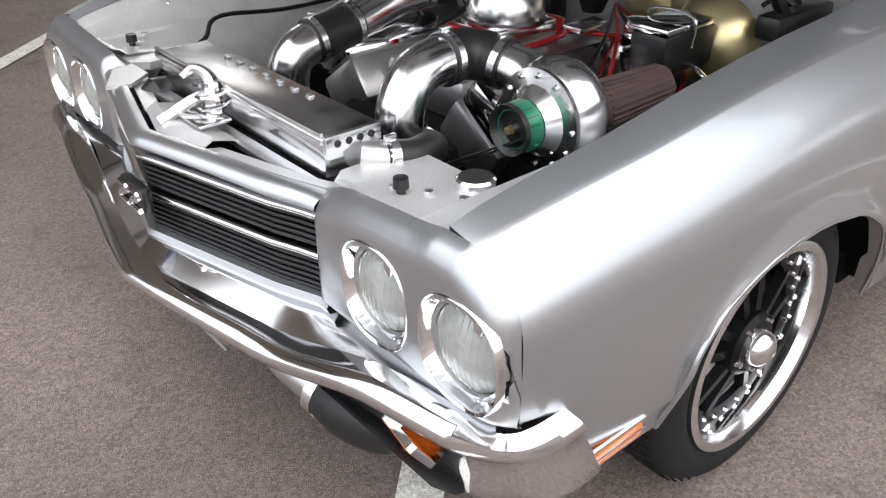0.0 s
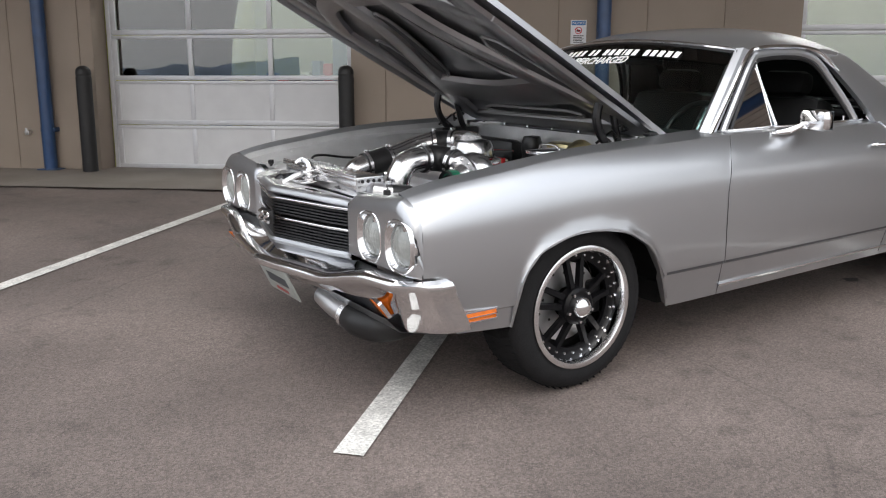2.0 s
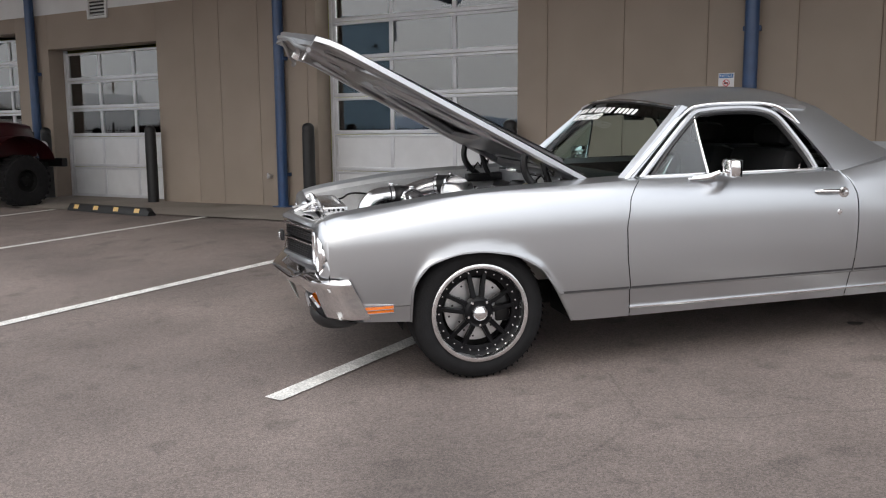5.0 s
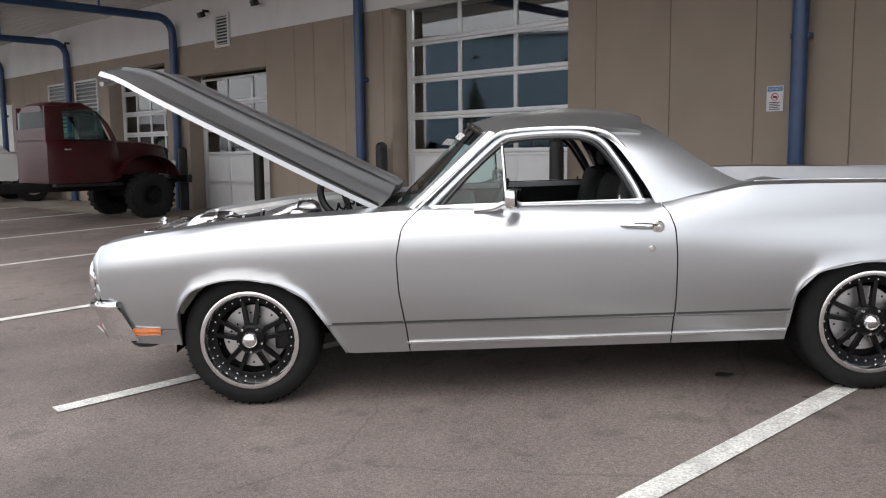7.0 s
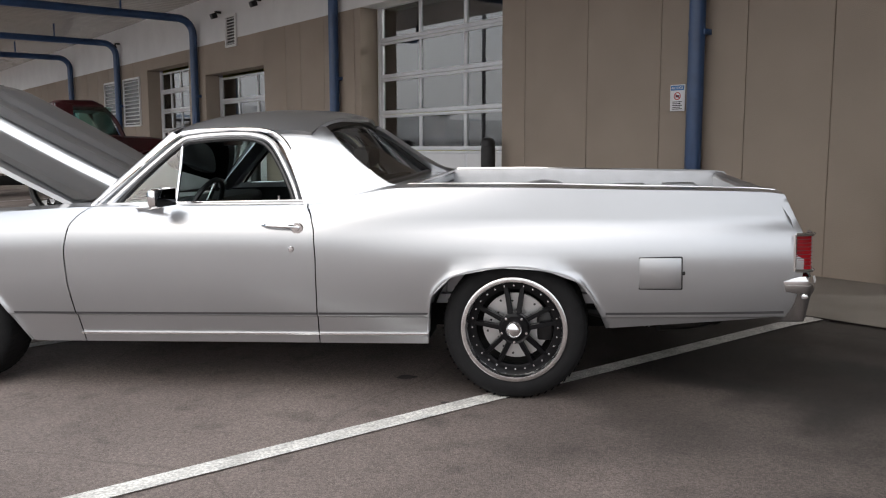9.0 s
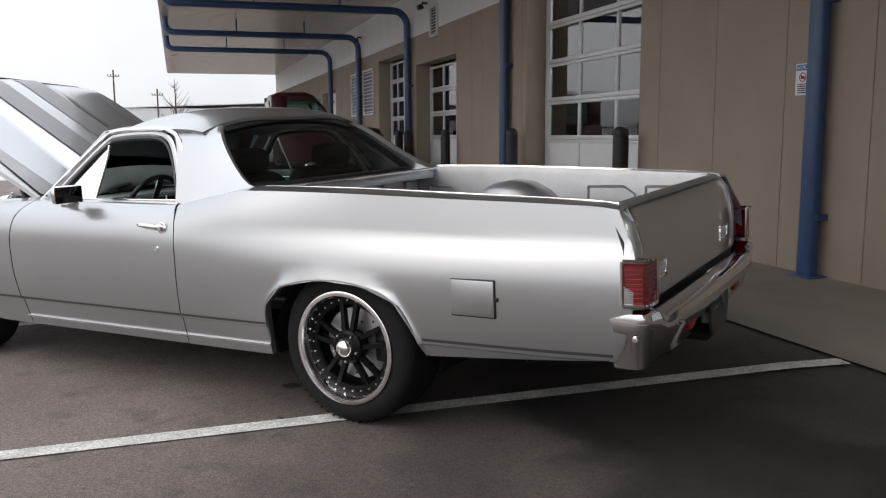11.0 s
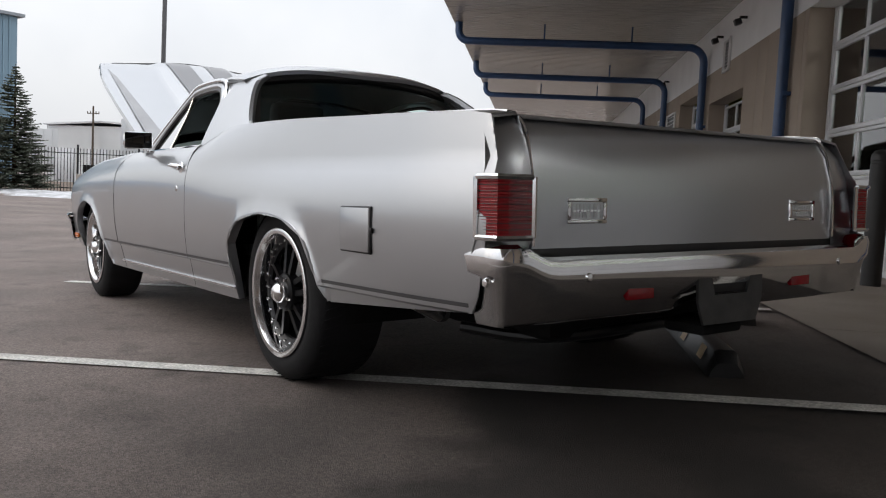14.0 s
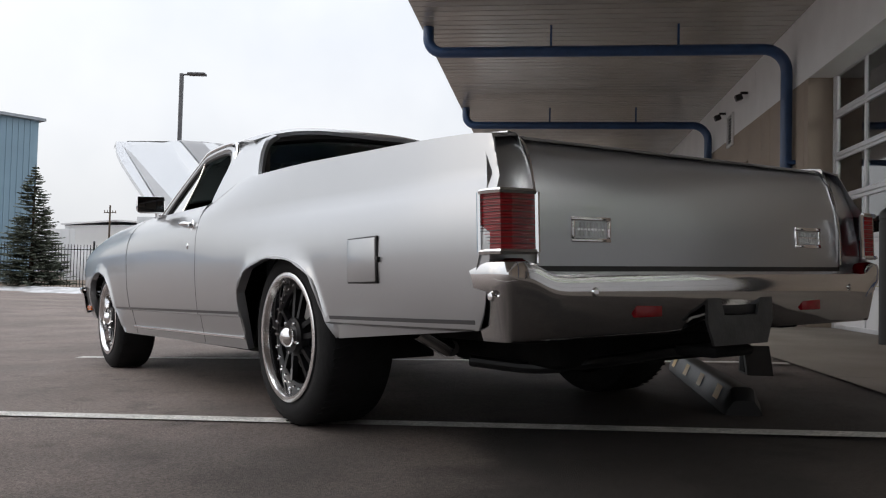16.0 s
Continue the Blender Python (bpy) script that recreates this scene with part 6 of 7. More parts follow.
def bulge_band(a, b, lift):
    return [[(t * 1.62, y, hood_z(t * 1.62, y) + lift) for y in np.linspace(a, b, 5)] for t in np.linspace(0.02, 0.94, 22)]
for a, b in ((-0.235, -0.06), (0.06, 0.235)):
    part("hood_stripe", grid(bulge_band(a, b, 0.003)), GREY_STRIPE, hood, "grey painted stripe")
part("scoop_mouth", boxed(-0.012, 0.004, -0.24, 0.24, 0.03, 0.09), BLACK_TRIM, hood)
# underside: pressed inner frame, with dark plates for the shade in its hollows
under = [[(t * (hood_len(y) - 0.03), y, hood_z(t * 1.6, 0) * 0.25 - 0.012) for y in np.linspace(-0.68, 0.68, 15)] for t in np.linspace(0.01, 1.0, 12)]
part("inner_lining", grid(under), HOOD_INNER, hood, smooth=60)
def slot(pts, w):
    """Long hollow between the pressed ribs: a dark plate as its shade, rolled edge."""
    mid = smooth_path([(x, y, -0.006) for x, y in pts], 5)
    left, right = [], []
    for i, p in enumerate(mid):
        d = (mid[min(i + 1, len(mid) - 1)] - mid[max(i - 1, 0)]).normalized()
        n = Vector((-d.y, d.x, 0))
        k = w * math.sqrt(max(0.02, 1 - (2 * i / (len(mid) - 1) - 1) ** 6))
        left.append(p + n * k)
        right.append(p - n * k)
    part("hollow_shade", thick(grid([[a + Vector((0, 0, -0.012)), b + Vector((0, 0, -0.012))] for a, b in zip(left, right)]), 0.003), HOOD_SHADE, hood, smooth=0)
    rim = [q + Vector((0, 0, -0.014)) for q in left + right[::-1] + left[:1]]
    part("hollow_rim", tube(rim, 0.007, 6, round_=False), HOOD_INNER, hood)
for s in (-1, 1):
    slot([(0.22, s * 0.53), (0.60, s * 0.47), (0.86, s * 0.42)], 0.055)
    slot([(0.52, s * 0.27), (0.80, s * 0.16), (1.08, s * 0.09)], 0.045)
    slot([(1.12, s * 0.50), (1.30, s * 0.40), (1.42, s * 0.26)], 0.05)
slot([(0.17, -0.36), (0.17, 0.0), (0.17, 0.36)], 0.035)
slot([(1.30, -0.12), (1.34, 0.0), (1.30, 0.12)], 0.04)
def rib(pts, w, h=0.022, r=0.008):
    """A pressed channel along points on the underside."""
    path = smooth_path([(x, y, -0.012) for x, y in pts], 6)
    rows = []
    for i, p in enumerate(path):
        d = (path[min(i + 1, len(path) - 1)] - path[max(i - 1, 0)]).normalized()
        n = Vector((-d.y, d.x, 0))
        rows.append([p + n * w * 0.5, p + n * w * 0.44 + Vector((0, 0, -h * 0.8)), p + n * w * 0.34 + Vector((0, 0, -h)), p - n * w * 0.34 + Vector((0, 0, -h)), p - n * w * 0.44 + Vector((0, 0, -h * 0.8)), p - n * w * 0.5])
    part("inner_rib", grid(rows), HOOD_INNER, hood, smooth=40)
rib([(0.05, -0.60), (0.7, -0.595), (1.35, -0.575), (1.50, -0.53)], 0.10)
rib([(0.05, 0.60), (0.7, 0.595), (1.35, 0.575), (1.50, 0.53)], 0.10)
rib([(1.46, -0.60), (1.52, -0.35), (1.60, 0.0), (1.52, 0.35), (1.46, 0.60)], 0.13)
rib([(0.06, -0.62), (0.06, 0.0), (0.06, 0.62)], 0.12)
rib([(0.10, -0.58), (0.55, -0.38), (0.95, -0.20), (1.35, -0.17), (1.55, -0.16)], 0.12, 0.026)
rib([(0.10, 0.58), (0.55, 0.38), (0.95, 0.20), (1.35, 0.17), (1.55, 0.16)], 0.12, 0.026)
rib([(0.95, -0.60), (1.15, -0.42), (1.20, -0.20), (1.20, 0.0), (1.20, 0.20), (1.15, 0.42), (0.95, 0.60)], 0.11, 0.024)
rib([(0.42, -0.45), (0.36, 0.0), (0.42, 0.45)], 0.22, 0.028)
part("hood_striker", tube([(1.50, -0.03, -0.03), (1.50, -0.03, -0.085), (1.50, 0.03, -0.085), (1.50, 0.03, -0.03)], 0.008, 8, round_=False), ALU, hood)
part("safety_catch", boxed(1.52, 1.56, -0.05, -0.03, -0.10, -0.03, 0.004), ALU, hood)
part("front_flange", tube([(hood_len(y) + 0.002, y, hood_z(1.6, y) - 0.040) for y in np.linspace(-0.62, 0.62, 15)], 0.012, 8, round_=False), SILVER, hood)
# hinges: black spring arms
for s in (-1, 1):
    hg = new("hood_hinge")
    hg.parent = car
    part("hinge_arm", tube([(0.44, s * 0.60, 0.86), (0.36, s * 0.60, 0.93), (0.33, s * 0.60, 1.0), (0.34, s * 0.60, 1.075)], 0.019, 8), BLACK_TRIM, hg, "black hood hinge arm")
    part("hinge_arm", tube([(0.50, s * 0.58, 0.86), (0.47, s * 0.58, 0.92), (0.44, s * 0.58, 1.02)], 0.016, 8), BLACK_TRIM, hg)
    part("hinge_base", boxed(0.34, 0.58, s * 0.60 - 0.03, s * 0.60 + 0.03, 0.83, 0.885, 0.01), BLACK_TRIM, hg)
    part("hinge_spring", tube([(0.36 + 0.012 * k, s * 0.60 + 0.03 * math.cos(1.6 * k), 0.90 + 0.006 * k + 0.022 * math.sin(1.6 * k)) for k in range(16)], 0.006, 6, round_=False), BLACK_TRIM, hg)

# ---- door mirror, handles, lock ----
for s in (-1, 1):
    mr = new("door_mirror")
    mr.parent = car
    tagged(mr, "chrome door mirror on a swept stalk")
    y0 = s * (half(1.2, 0.90, 0.93) - 0.02)
    part("mirror_stalk", tube([(1.12, y0, 0.925), (1.19, y0 + s * 0.02, 0.932), (1.245, y0 + s * 0.045, 0.955)], [0.010, 0.016, 0.012], 10), CHROME, mr)
    part("mirror_foot", boxed(1.10, 1.24, y0 - 0.018, y0 + 0.018, 0.918, 0.930, 0.006), CHROME, mr)
    part("mirror_shell", boxed(-0.030, 0.028, -0.075, 0.075, -0.046, 0.046, 0.024, pose(1.28, y0 + s * 0.085, 0.978, 0, 0, s * 12)), CHROME, mr, "chrome mirror shell")
    part("mirror_glass", boxed(0.0285, 0.031, -0.068, 0.068, -0.041, 0.041, 0.001, pose(1.28, y0 + s * 0.085, 0.978, 0, 0, s * 12)), MIRROR, mr, "mirror glass with a dark reflection put into its colour")
    dh = new("door_handle")
    dh.parent = car
    yh = s * half(1.88, 0.82, 0.93)
    part("pull", tube([(1.775, yh - s * 0.002, 0.836), (1.82, yh + s * 0.020, 0.838), (1.90, yh + s * 0.022, 0.834), (1.945, yh + s * 0.004, 0.828)], [0.006, 0.010, 0.011, 0.009], 10), CHROME, dh, "chrome door pull")
    part("escutcheon", lathe([(0.0, 0.004), (0.026, 0.004), (0.030, 0.0)], 24, m=pose(1.945, yh, 0.822, -s * 90)), CHROME, dh)
    part("push_button", lathe([(0.0, 0.020), (0.012, 0.018), (0.014, 0.004)], 20, m=pose(1.945, yh, 0.822, -s * 90)), CHROME, dh, "chrome push button")
    part("door_lock", lathe([(0.0, 0.005), (0.012, 0.004), (0.015, 0.0)], 20, m=pose(1.915, s * half(1.915, 0.725, 0.93), 0.725, -s * 90)), ALU, car)
    part("lock_knob", lathe([(0.0, 0.03), (0.006, 0.028), (0.005, 0.0)], 10, m=pose(1.80, s * 0.785, 0.935)), CHROME, car)

# ---- wheel stops ----
def wheel_stop(a, b):
    """A black rubber parking stop with reflective patches."""
    a, b = Vector((*a, lot_z(*a))), Vector((*b, lot_z(*b)))
    d = b - a
    m = Matrix.Translation(a) @ d.to_track_quat("X", "Z").to_matrix().to_4x4()
    L = d.length
    ob = thing("wheel_stop", "black rubber wheel stop with yellow reflective patches", "wheel stop", "wheel stops", m=m)
    rows = [[(x, y * k, z * q) for y, z in ((-0.075, 0.0), (-0.072, 0.03), (-0.045, 0.095), (-0.03, 0.105), (0.03, 0.105), (0.045, 0.095), (0.072, 0.03), (0.075, 0.0))] for x, k, q in ((0, 0.9, 0.55), (0.05, 1, 1), (L - 0.05, 1, 1), (L, 0.9, 0.55))]
    part("stop_body", grid(rows, caps=True), BLACK_RUBBER, ob)
    for k in range(4):
        x = L * (k + 0.5) / 4
        for s in (-1, 1):
            part("reflector", grid([[(x + dx, s * y, z) for dx in (-0.055, 0.055)] for y, z in ((0.0745, 0.037), (0.051, 0.092))]), YELLOW_PAINT, ob)
    return ob


wheel_stop((2.55, 1.80), (3.85, 0.60))
wheel_stop((-3.58, 8.30), (-2.33, 6.96))
wedge = thing("wheel_chock", "black rubber chock lying by the wheel stop", "chock", m=Matrix.Translation((2.97, 1.93, lot_z(2.97, 1.93))) @ pose(0, 0, 0, 0, 0, -40))
part("chock_body", slab([(-0.09, 0), (-0.06, 0.15), (0.02, 0.16), (0.11, 0.0)], -0.07, 0.07), BLACK_RUBBER, wedge)
part("chock_hollow", slab([(-0.05, 0.012), (-0.035, 0.11), (0.01, 0.11), (0.06, 0.012)], -0.074, -0.0705), UNDER, wedge)

# pipe outlet on the wall beside the post
tap = thing("wall_hydrant", "small grey hose outlet on the wall", "tap", m=WALL @ Matrix.Translation((-0.19, 0, 0.44)))
part("outlet", lathe([(0.0, 0.06), (0.03, 0.06), (0.035, 0.0)], 14, m=pose(0, 0, 0, 90)), ALU_DULL, tap)
part("handle", boxed(-0.012, 0.012, -0.075, -0.06, -0.03, 0.05, 0.003), ALU_DULL, tap)

# camera and lamp on the upper wall
for u in (-2.46, -4.15, -10.2):
    lampw = thing("wall_spotlight", "small dark floodlight under the canopy", "light fitting", "wall lights", m=WALL @ Matrix.Translation((u, 0, 3.64)))
    part("arm", boxed(-0.02, 0.02, -0.12, -0.002, -0.02, 0.02, 0.004), BLACK_TRIM, lampw)
    part("head", boxed(-0.06, 0.06, -0.22, -0.11, -0.07, 0.03, 0.015, pose(0, 0, 0, 20)), BLACK_TRIM, lampw)

# things inside the workshop behind the big door
SHELF_BLUE = mat("lift_blue", (0.03, 0.10, 0.22), 0.4, 0, 0.1)
for u in (1.1, 3.0):
    lift = thing("car_lift_column", "blue two-post lift column in the workshop", "lift", "workshop lifts", m=WALL @ Matrix.Translation((u, 2.6, 0)))
    part("column", boxed(-0.14, 0.14, -0.12, 0.12, 0, 2.9, 0.01), SHELF_BLUE, lift)
    part("foot", boxed(-0.25, 0.25, -0.25, 0.25, 0, 0.04), SHELF_BLUE, lift)
bench = thing("workbench", "grey workbench with tools at the back of the workshop", "workbench", m=WALL @ Matrix.Translation((0.4, 5.2, 0)))
part("top", boxed(0, 3.2, 0, 0.7, 0.88, 0.94, 0.005), ALU_DULL, bench)
for k in range(4):
    part("leg", boxed(0.05 + k, 0.13 + k, 0.05, 0.13, 0, 0.88), BLACK_TRIM, bench)
rnd = random.Random(4)
for k in range(14):
    bx = thing("tool_case", "dark tool case on the workbench", "tool case", "workshop clutter", m=WALL @ Matrix.Translation((0.5 + 0.21 * k, 5.45, 0.945)))
    part("case", boxed(-0.08, 0.08, -0.12, 0.12, 0, rnd.uniform(0.12, 0.5), 0.01), (BLACK_TRIM, ALU_DULL, SHELF_BLUE, RED_PART)[k % 4], bx)

# ---- old maroon truck, nose to the wall ----
TRUCK_M = Matrix.Translation((-4.98, 9.74, lot_z(-4.98, 9.74))) @ pose(0, 0, 0, 0, 0, 48.4) @ Matrix.Scale(0.88, 4)
truck = thing("old_truck", "maroon 1950s truck cab and chassis on tall tyres", "truck", m=TRUCK_M)
def hull(name, secs, material, n=6, smooth=40):
    """Skin through sections (x, half width low, half width high, z low, z high) with rounded shoulders."""
    rows = []
    for x, wl, wh, z0, z1 in secs:
        r = 0.10
        pts = [(-wl, z0), (-wl, z0 + (z1 - z0) * 0.5), (-wh - 0.0, z1 - r), (-wh + r * 0.3, z1 - r * 0.3), (-wh + r, z1), (0, z1 + 0.02), (wh - r, z1), (wh - r * 0.3, z1 - r * 0.3), (wh, z1 - r), (wl, z0 + (z1 - z0) * 0.5), (wl, z0)]
        rows.append([(x, y, z) for y, z in pts])
    return part(name, grid(rows, wrap=True, caps=True), material, truck, smooth=smooth)
hull("hood", [(-0.55, 0.62, 0.52, 0.85, 1.50), (0.1, 0.58, 0.46, 0.85, 1.48), (0.55, 0.50, 0.40, 0.85, 1.42), (0.62, 0.44, 0.34, 0.85, 1.34)], MAROON)
hull("cab_lower", [(-1.85, 0.72, 0.74, 0.72, 1.50), (-1.72, 0.76, 0.76, 0.72, 1.52), (-0.75, 0.76, 0.74, 0.72, 1.52), (-0.50, 0.68, 0.60, 0.78, 1.50)], MAROON)
# cab top with window openings: posts, header and roof
hull("cab_roof", [(-1.82, 0.56, 0.50, 1.99, 2.12), (-1.65, 0.64, 0.58, 1.99, 2.19), (-1.1, 0.64, 0.58, 1.99, 2.20), (-0.88, 0.58, 0.50, 1.97, 2.12)], MAROON)
for s in (-1, 1):
    part("roof_post", tube([(-0.58, s * 0.68, 1.48), (-0.72, s * 0.64, 1.8), (-0.92, s * 0.58, 2.04)], 0.045, 8), MAROON, truck)
    part("roof_post", boxed(-1.85, -1.52, s * 0.67 - 0.03, s * 0.67 + 0.03, 1.48, 2.12, 0.02), MAROON, truck)
    part("side_glass", boxed(-1.52, -0.80, s * 0.66 - 0.004, s * 0.66 + 0.004, 1.5, 2.06), CAR_GLASS, truck)
    part("front_fender", grid([[(0.0 + 0.62 * math.cos(a), s * y, 0.62 + 0.60 * math.sin(a) ** 0.8) for y in (0.50, 0.70, 0.86, 0.92)] for a in (math.pi * k / 14 for k in range(1, 14))]), MAROON, truck)
    part("running_board", boxed(-1.8, -0.55, s * 0.80 - 0.09, s * 0.80 + 0.09, 0.66, 0.71, 0.01), BLACK_TRIM, truck)
    part("frame_rail", boxed(-4.3, 0.75, s * 0.42 - 0.04, s * 0.42 + 0.04, 0.56, 0.72, 0.01), UNDER, truck)
    part("door_handle", boxed(-1.55, -1.43, s * 0.765 - 0.01, s * 0.765 + 0.02, 1.32, 1.35, 0.005), CHROME, truck)
    part("headlight", lathe([(0.0, 0.05), (0.06, 0.04), (0.085, 0.0), (0.07, -0.06)], 20, m=pose(0.62, s * 0.62, 1.05, 0, 90)), CLEAR_LENS, truck)
part("windscreen", boxed(-0.004, 0.004, -0.58, 0.58, 0, 0.58, 0, pose(-0.64, 0, 1.5, 0, -24)), CAR_GLASS, truck)
part("back_panel", boxed(-1.85, -1.81, -0.66, 0.66, 1.48, 1.72), MAROON, truck)
part("back_glass", boxed(-1.84, -1.83, -0.6, 0.6, 1.72, 2.02), CAR_GLASS, truck)
part("cab_seat", boxed(-1.78, -1.45, -0.6, 0.6, 1.1, 1.75, 0.08), INTERIOR, truck)
part("bumper", boxed(0.80, 0.92, -0.85, 0.85, 0.66, 0.82, 0.02), BLACK_TRIM, truck)
part("bumper_arm", boxed(0.6, 0.82, -0.46, 0.46, 0.66, 0.74), UNDER, truck)
part("grille", boxed(0.60, 0.64, -0.36, 0.36, 0.88, 1.30, 0.02), BLACK_TRIM, truck)
part("front_axle", tube([(0, -0.8, 0.44), (0, 0.8, 0.44)], 0.06, 10, round_=False), UNDER, truck)
part("engine", boxed(-0.5, 0.45, -0.34, 0.34, 0.62, 0.95, 0.03), UNDER, truck)
for x in (0.0, -3.45):
    part("leaf_spring", tube([(x - 0.55, -0.44, 0.58), (x, -0.44, 0.50), (x + 0.55, -0.44, 0.58)], 0.03, 6), UNDER, truck)
    for s in (-1, 1):
        wh = new("wheel")
        wh.parent = truck
        wh.matrix_basis = pose(x, s * 0.98, 0.44, -s * 90)
        part("tyre", lathe([(0.20, -0.30), (0.30, -0.32), (0.41, -0.30), (0.44, -0.26), (0.44, -0.04), (0.41, 0.0), (0.30, 0.02), (0.20, 0.0), (0.20, -0.05)], 36), TYRE, wh, "tall knobbly black tyre")
        bm = bmesh.new()
        for k in range(24):
            a = math.tau * k / 24
            box(bm, -0.03, 0.03, 0.43, 0.455, -0.29, -0.01, 0, pose(0, 0, 0, 0, 0, math.degrees(a)))
        tagged(part("tread", bm, TYRE, wh), kind="stuff")
        part("rim", lathe([(0.0, -0.06), (0.07, -0.05), (0.09, -0.10), (0.17, -0.09), (0.205, -0.02), (0.21, 0.0)], 28), UNDER, wh)

# white pickup beyond it
WPICK = mat("white_truck_paint", (0.72, 0.73, 0.74), 0.25, 0, 0.04, 3, coat=0.5)
PICK_M = Matrix.Translation((-9.9, 15.1, lot_z(-9.9, 15.1))) @ pose(0, 0, 0, 0, 0, 45)
truck_save, truck = truck, thing("pickup_truck", "white modern pickup parked beyond the old truck", "truck", m=PICK_M)
hull("body", [(-4.6, 0.90, 0.92, 0.55, 1.15), (-4.5, 0.95, 0.95, 0.5, 1.18), (0.4, 0.95, 0.93, 0.5, 1.15), (0.85, 0.90, 0.86, 0.5, 1.05), (0.95, 0.80, 0.76, 0.5, 0.98)], WPICK)
hull("cab", [(-2.9, 0.85, 0.68, 1.1, 1.80), (-2.6, 0.86, 0.70, 1.1, 1.88), (-1.3, 0.86, 0.70, 1.1, 1.88), (-0.45, 0.84, 0.80, 1.1, 1.22)], WPICK)
for s in (-1, 1):
    part("side_window", slab([(-2.7, 1.25), (-2.6, 1.75), (-1.4, 1.75), (-0.8, 1.28)], s * 0.845 - 0.01, s * 0.845 + 0.012), BLACK_TRIM, truck)
    part("headlight", boxed(0.86, 0.95, s * 0.72 - 0.14, s * 0.72 + 0.14, 0.82, 0.98, 0.02), CLEAR_LENS, truck)
    for x in (0.0, -3.6):
        wh = new("wheel")
        wh.parent = truck
        wh.matrix_basis = pose(x, s * 0.95, 0.38, -s * 90)
        part("tyre", lathe([(0.22, -0.24), (0.36, -0.24), (0.38, -0.20), (0.38, -0.03), (0.35, 0.01), (0.22, 0.01)], 32), TYRE, wh)
        part("rim", lathe([(0.0, -0.02), (0.08, -0.01), (0.12, -0.06), (0.20, -0.04), (0.225, 0.012)], 28), ALU_DULL, wh)
part("front_bumper", boxed(0.90, 1.02, -0.9, 0.9, 0.42, 0.66, 0.04), CHROME, truck)
part("grille", boxed(0.93, 0.97, -0.52, 0.52, 0.72, 0.98, 0.01), BLACK_TRIM, truck)
truck = truck_save

# ---- beyond the lot ----
EYE = Vector((5.87, -2.23))
AHEAD, RIGHT = Vector((-0.820, 0.573)), Vector((0.573, 0.820))
def spot(right, ahead):
    """A place so far ahead and to the right of the lot's far corner."""
    p = EYE + AHEAD * ahead + RIGHT * right
    return Vector((p.x, p.y, lot_z(p.x, p.y)))
SNOW = mat("old_snow", (0.50, 0.51, 0.53), 0.8, 0, 0.35, 2.5, 0.8, 9, fine=0.1, fine_scale=30)
DIRT = mat("gravel_dirt", (0.17, 0.13, 0.10), 0.9, 0, 0.2, 0.6, 0.6, 30, fine=0.2, fine_scale=40)
kerb = tagged(thing("kerb", "", ""), "pale concrete kerb at the far edge of the lot", "kerb", kind="structure")
for k in range(24):
    a, b = spot(-36 + 3 * k, 32.4), spot(-33.03 + 3 * k, 32.4)
    m = Matrix.Translation(a) @ (b - a).to_track_quat("X", "Z").to_matrix().to_4x4()
    part("kerb_stone", boxed(0, 2.96, -0.08, 0.08, -0.05, 0.15, 0.02, m), CONCRETE, kerb)
rows = [[spot(r, a) + Vector((0, 0, 0.10 + (0.25 * noise.noise((r * 0.3, a * 0.5, 3.0)) if 0 < j < 11 else -0.15))) for r in np.linspace(-36, 36, 60)] for j, a in enumerate(np.linspace(32.5, 60, 12))]
tagged(part("dirt_verge", grid([[tuple(p) for p in r] for r in rows]), DIRT), "brown gravel yard behind the fence", "dirt", kind="structure")
def snow_bank(r0, r1, a, h, seed):
    rows = []
    for i in range(31):
        r = r0 + (r1 - r0) * i / 30
        f = math.sin(math.pi * i / 30) ** 0.5 * (0.6 + 0.6 * abs(noise.noise((r * 0.35, seed, 0.0))))
        rows.append([tuple(spot(r, a + o) + Vector((0, 0, max(0.0, h * f * (1 - (o / 1.1) ** 2)) + 0.05 * noise.noise((r * 2, o * 3, seed)) * (abs(o) < 0.9) - 0.02))) for o in (-1.2, -0.9, -0.55, -0.2, 0.2, 0.55, 0.9, 1.2)])
    tagged(part("snow_bank", grid(rows), SNOW, smooth=60), "bank of dirty old snow along the kerb", "snow", "snow banks", "stuff")
snow_bank(-18, -9, 31.4, 0.30, 1.0)
snow_bank(-9.5, -1, 31.6, 0.32, 5.0)
snow_bank(-34, -20, 32.4, 0.22, 9.0)
snow_bank(-15, -9.5, 29.5, 0.25, 12.0)

IRON = mat("black_iron", (0.012, 0.012, 0.013), 0.5, 0.3, 0.1)
fence = tagged(thing("fence", "", ""), "black iron picket fence along the far kerb", "fence", kind="structure")
pick = boxed(-0.012, 0.012, -0.012, 0.012, 0.08, 1.85)
pick_ob = part("picket", pick, IRON, fence)
pick_ob.location = spot(-34, 33.6)
count = 1
r = -34 + 0.13
pk = bmesh.new()
while r < 34:
    p = spot(r, 33.6)
    if -16.5 < r < 18 and count < 270:
        o = new("picket", pick_ob.data)
        o.parent, o.location = fence, p
        count += 1
    else:
        box(pk, p.x - 0.012, p.x + 0.012, p.y - 0.012, p.y + 0.012, p.z + 0.08, p.z + 1.85)
    r += 0.13
tagged(part("far_pickets", pk, IRON, fence), kind="stuff")
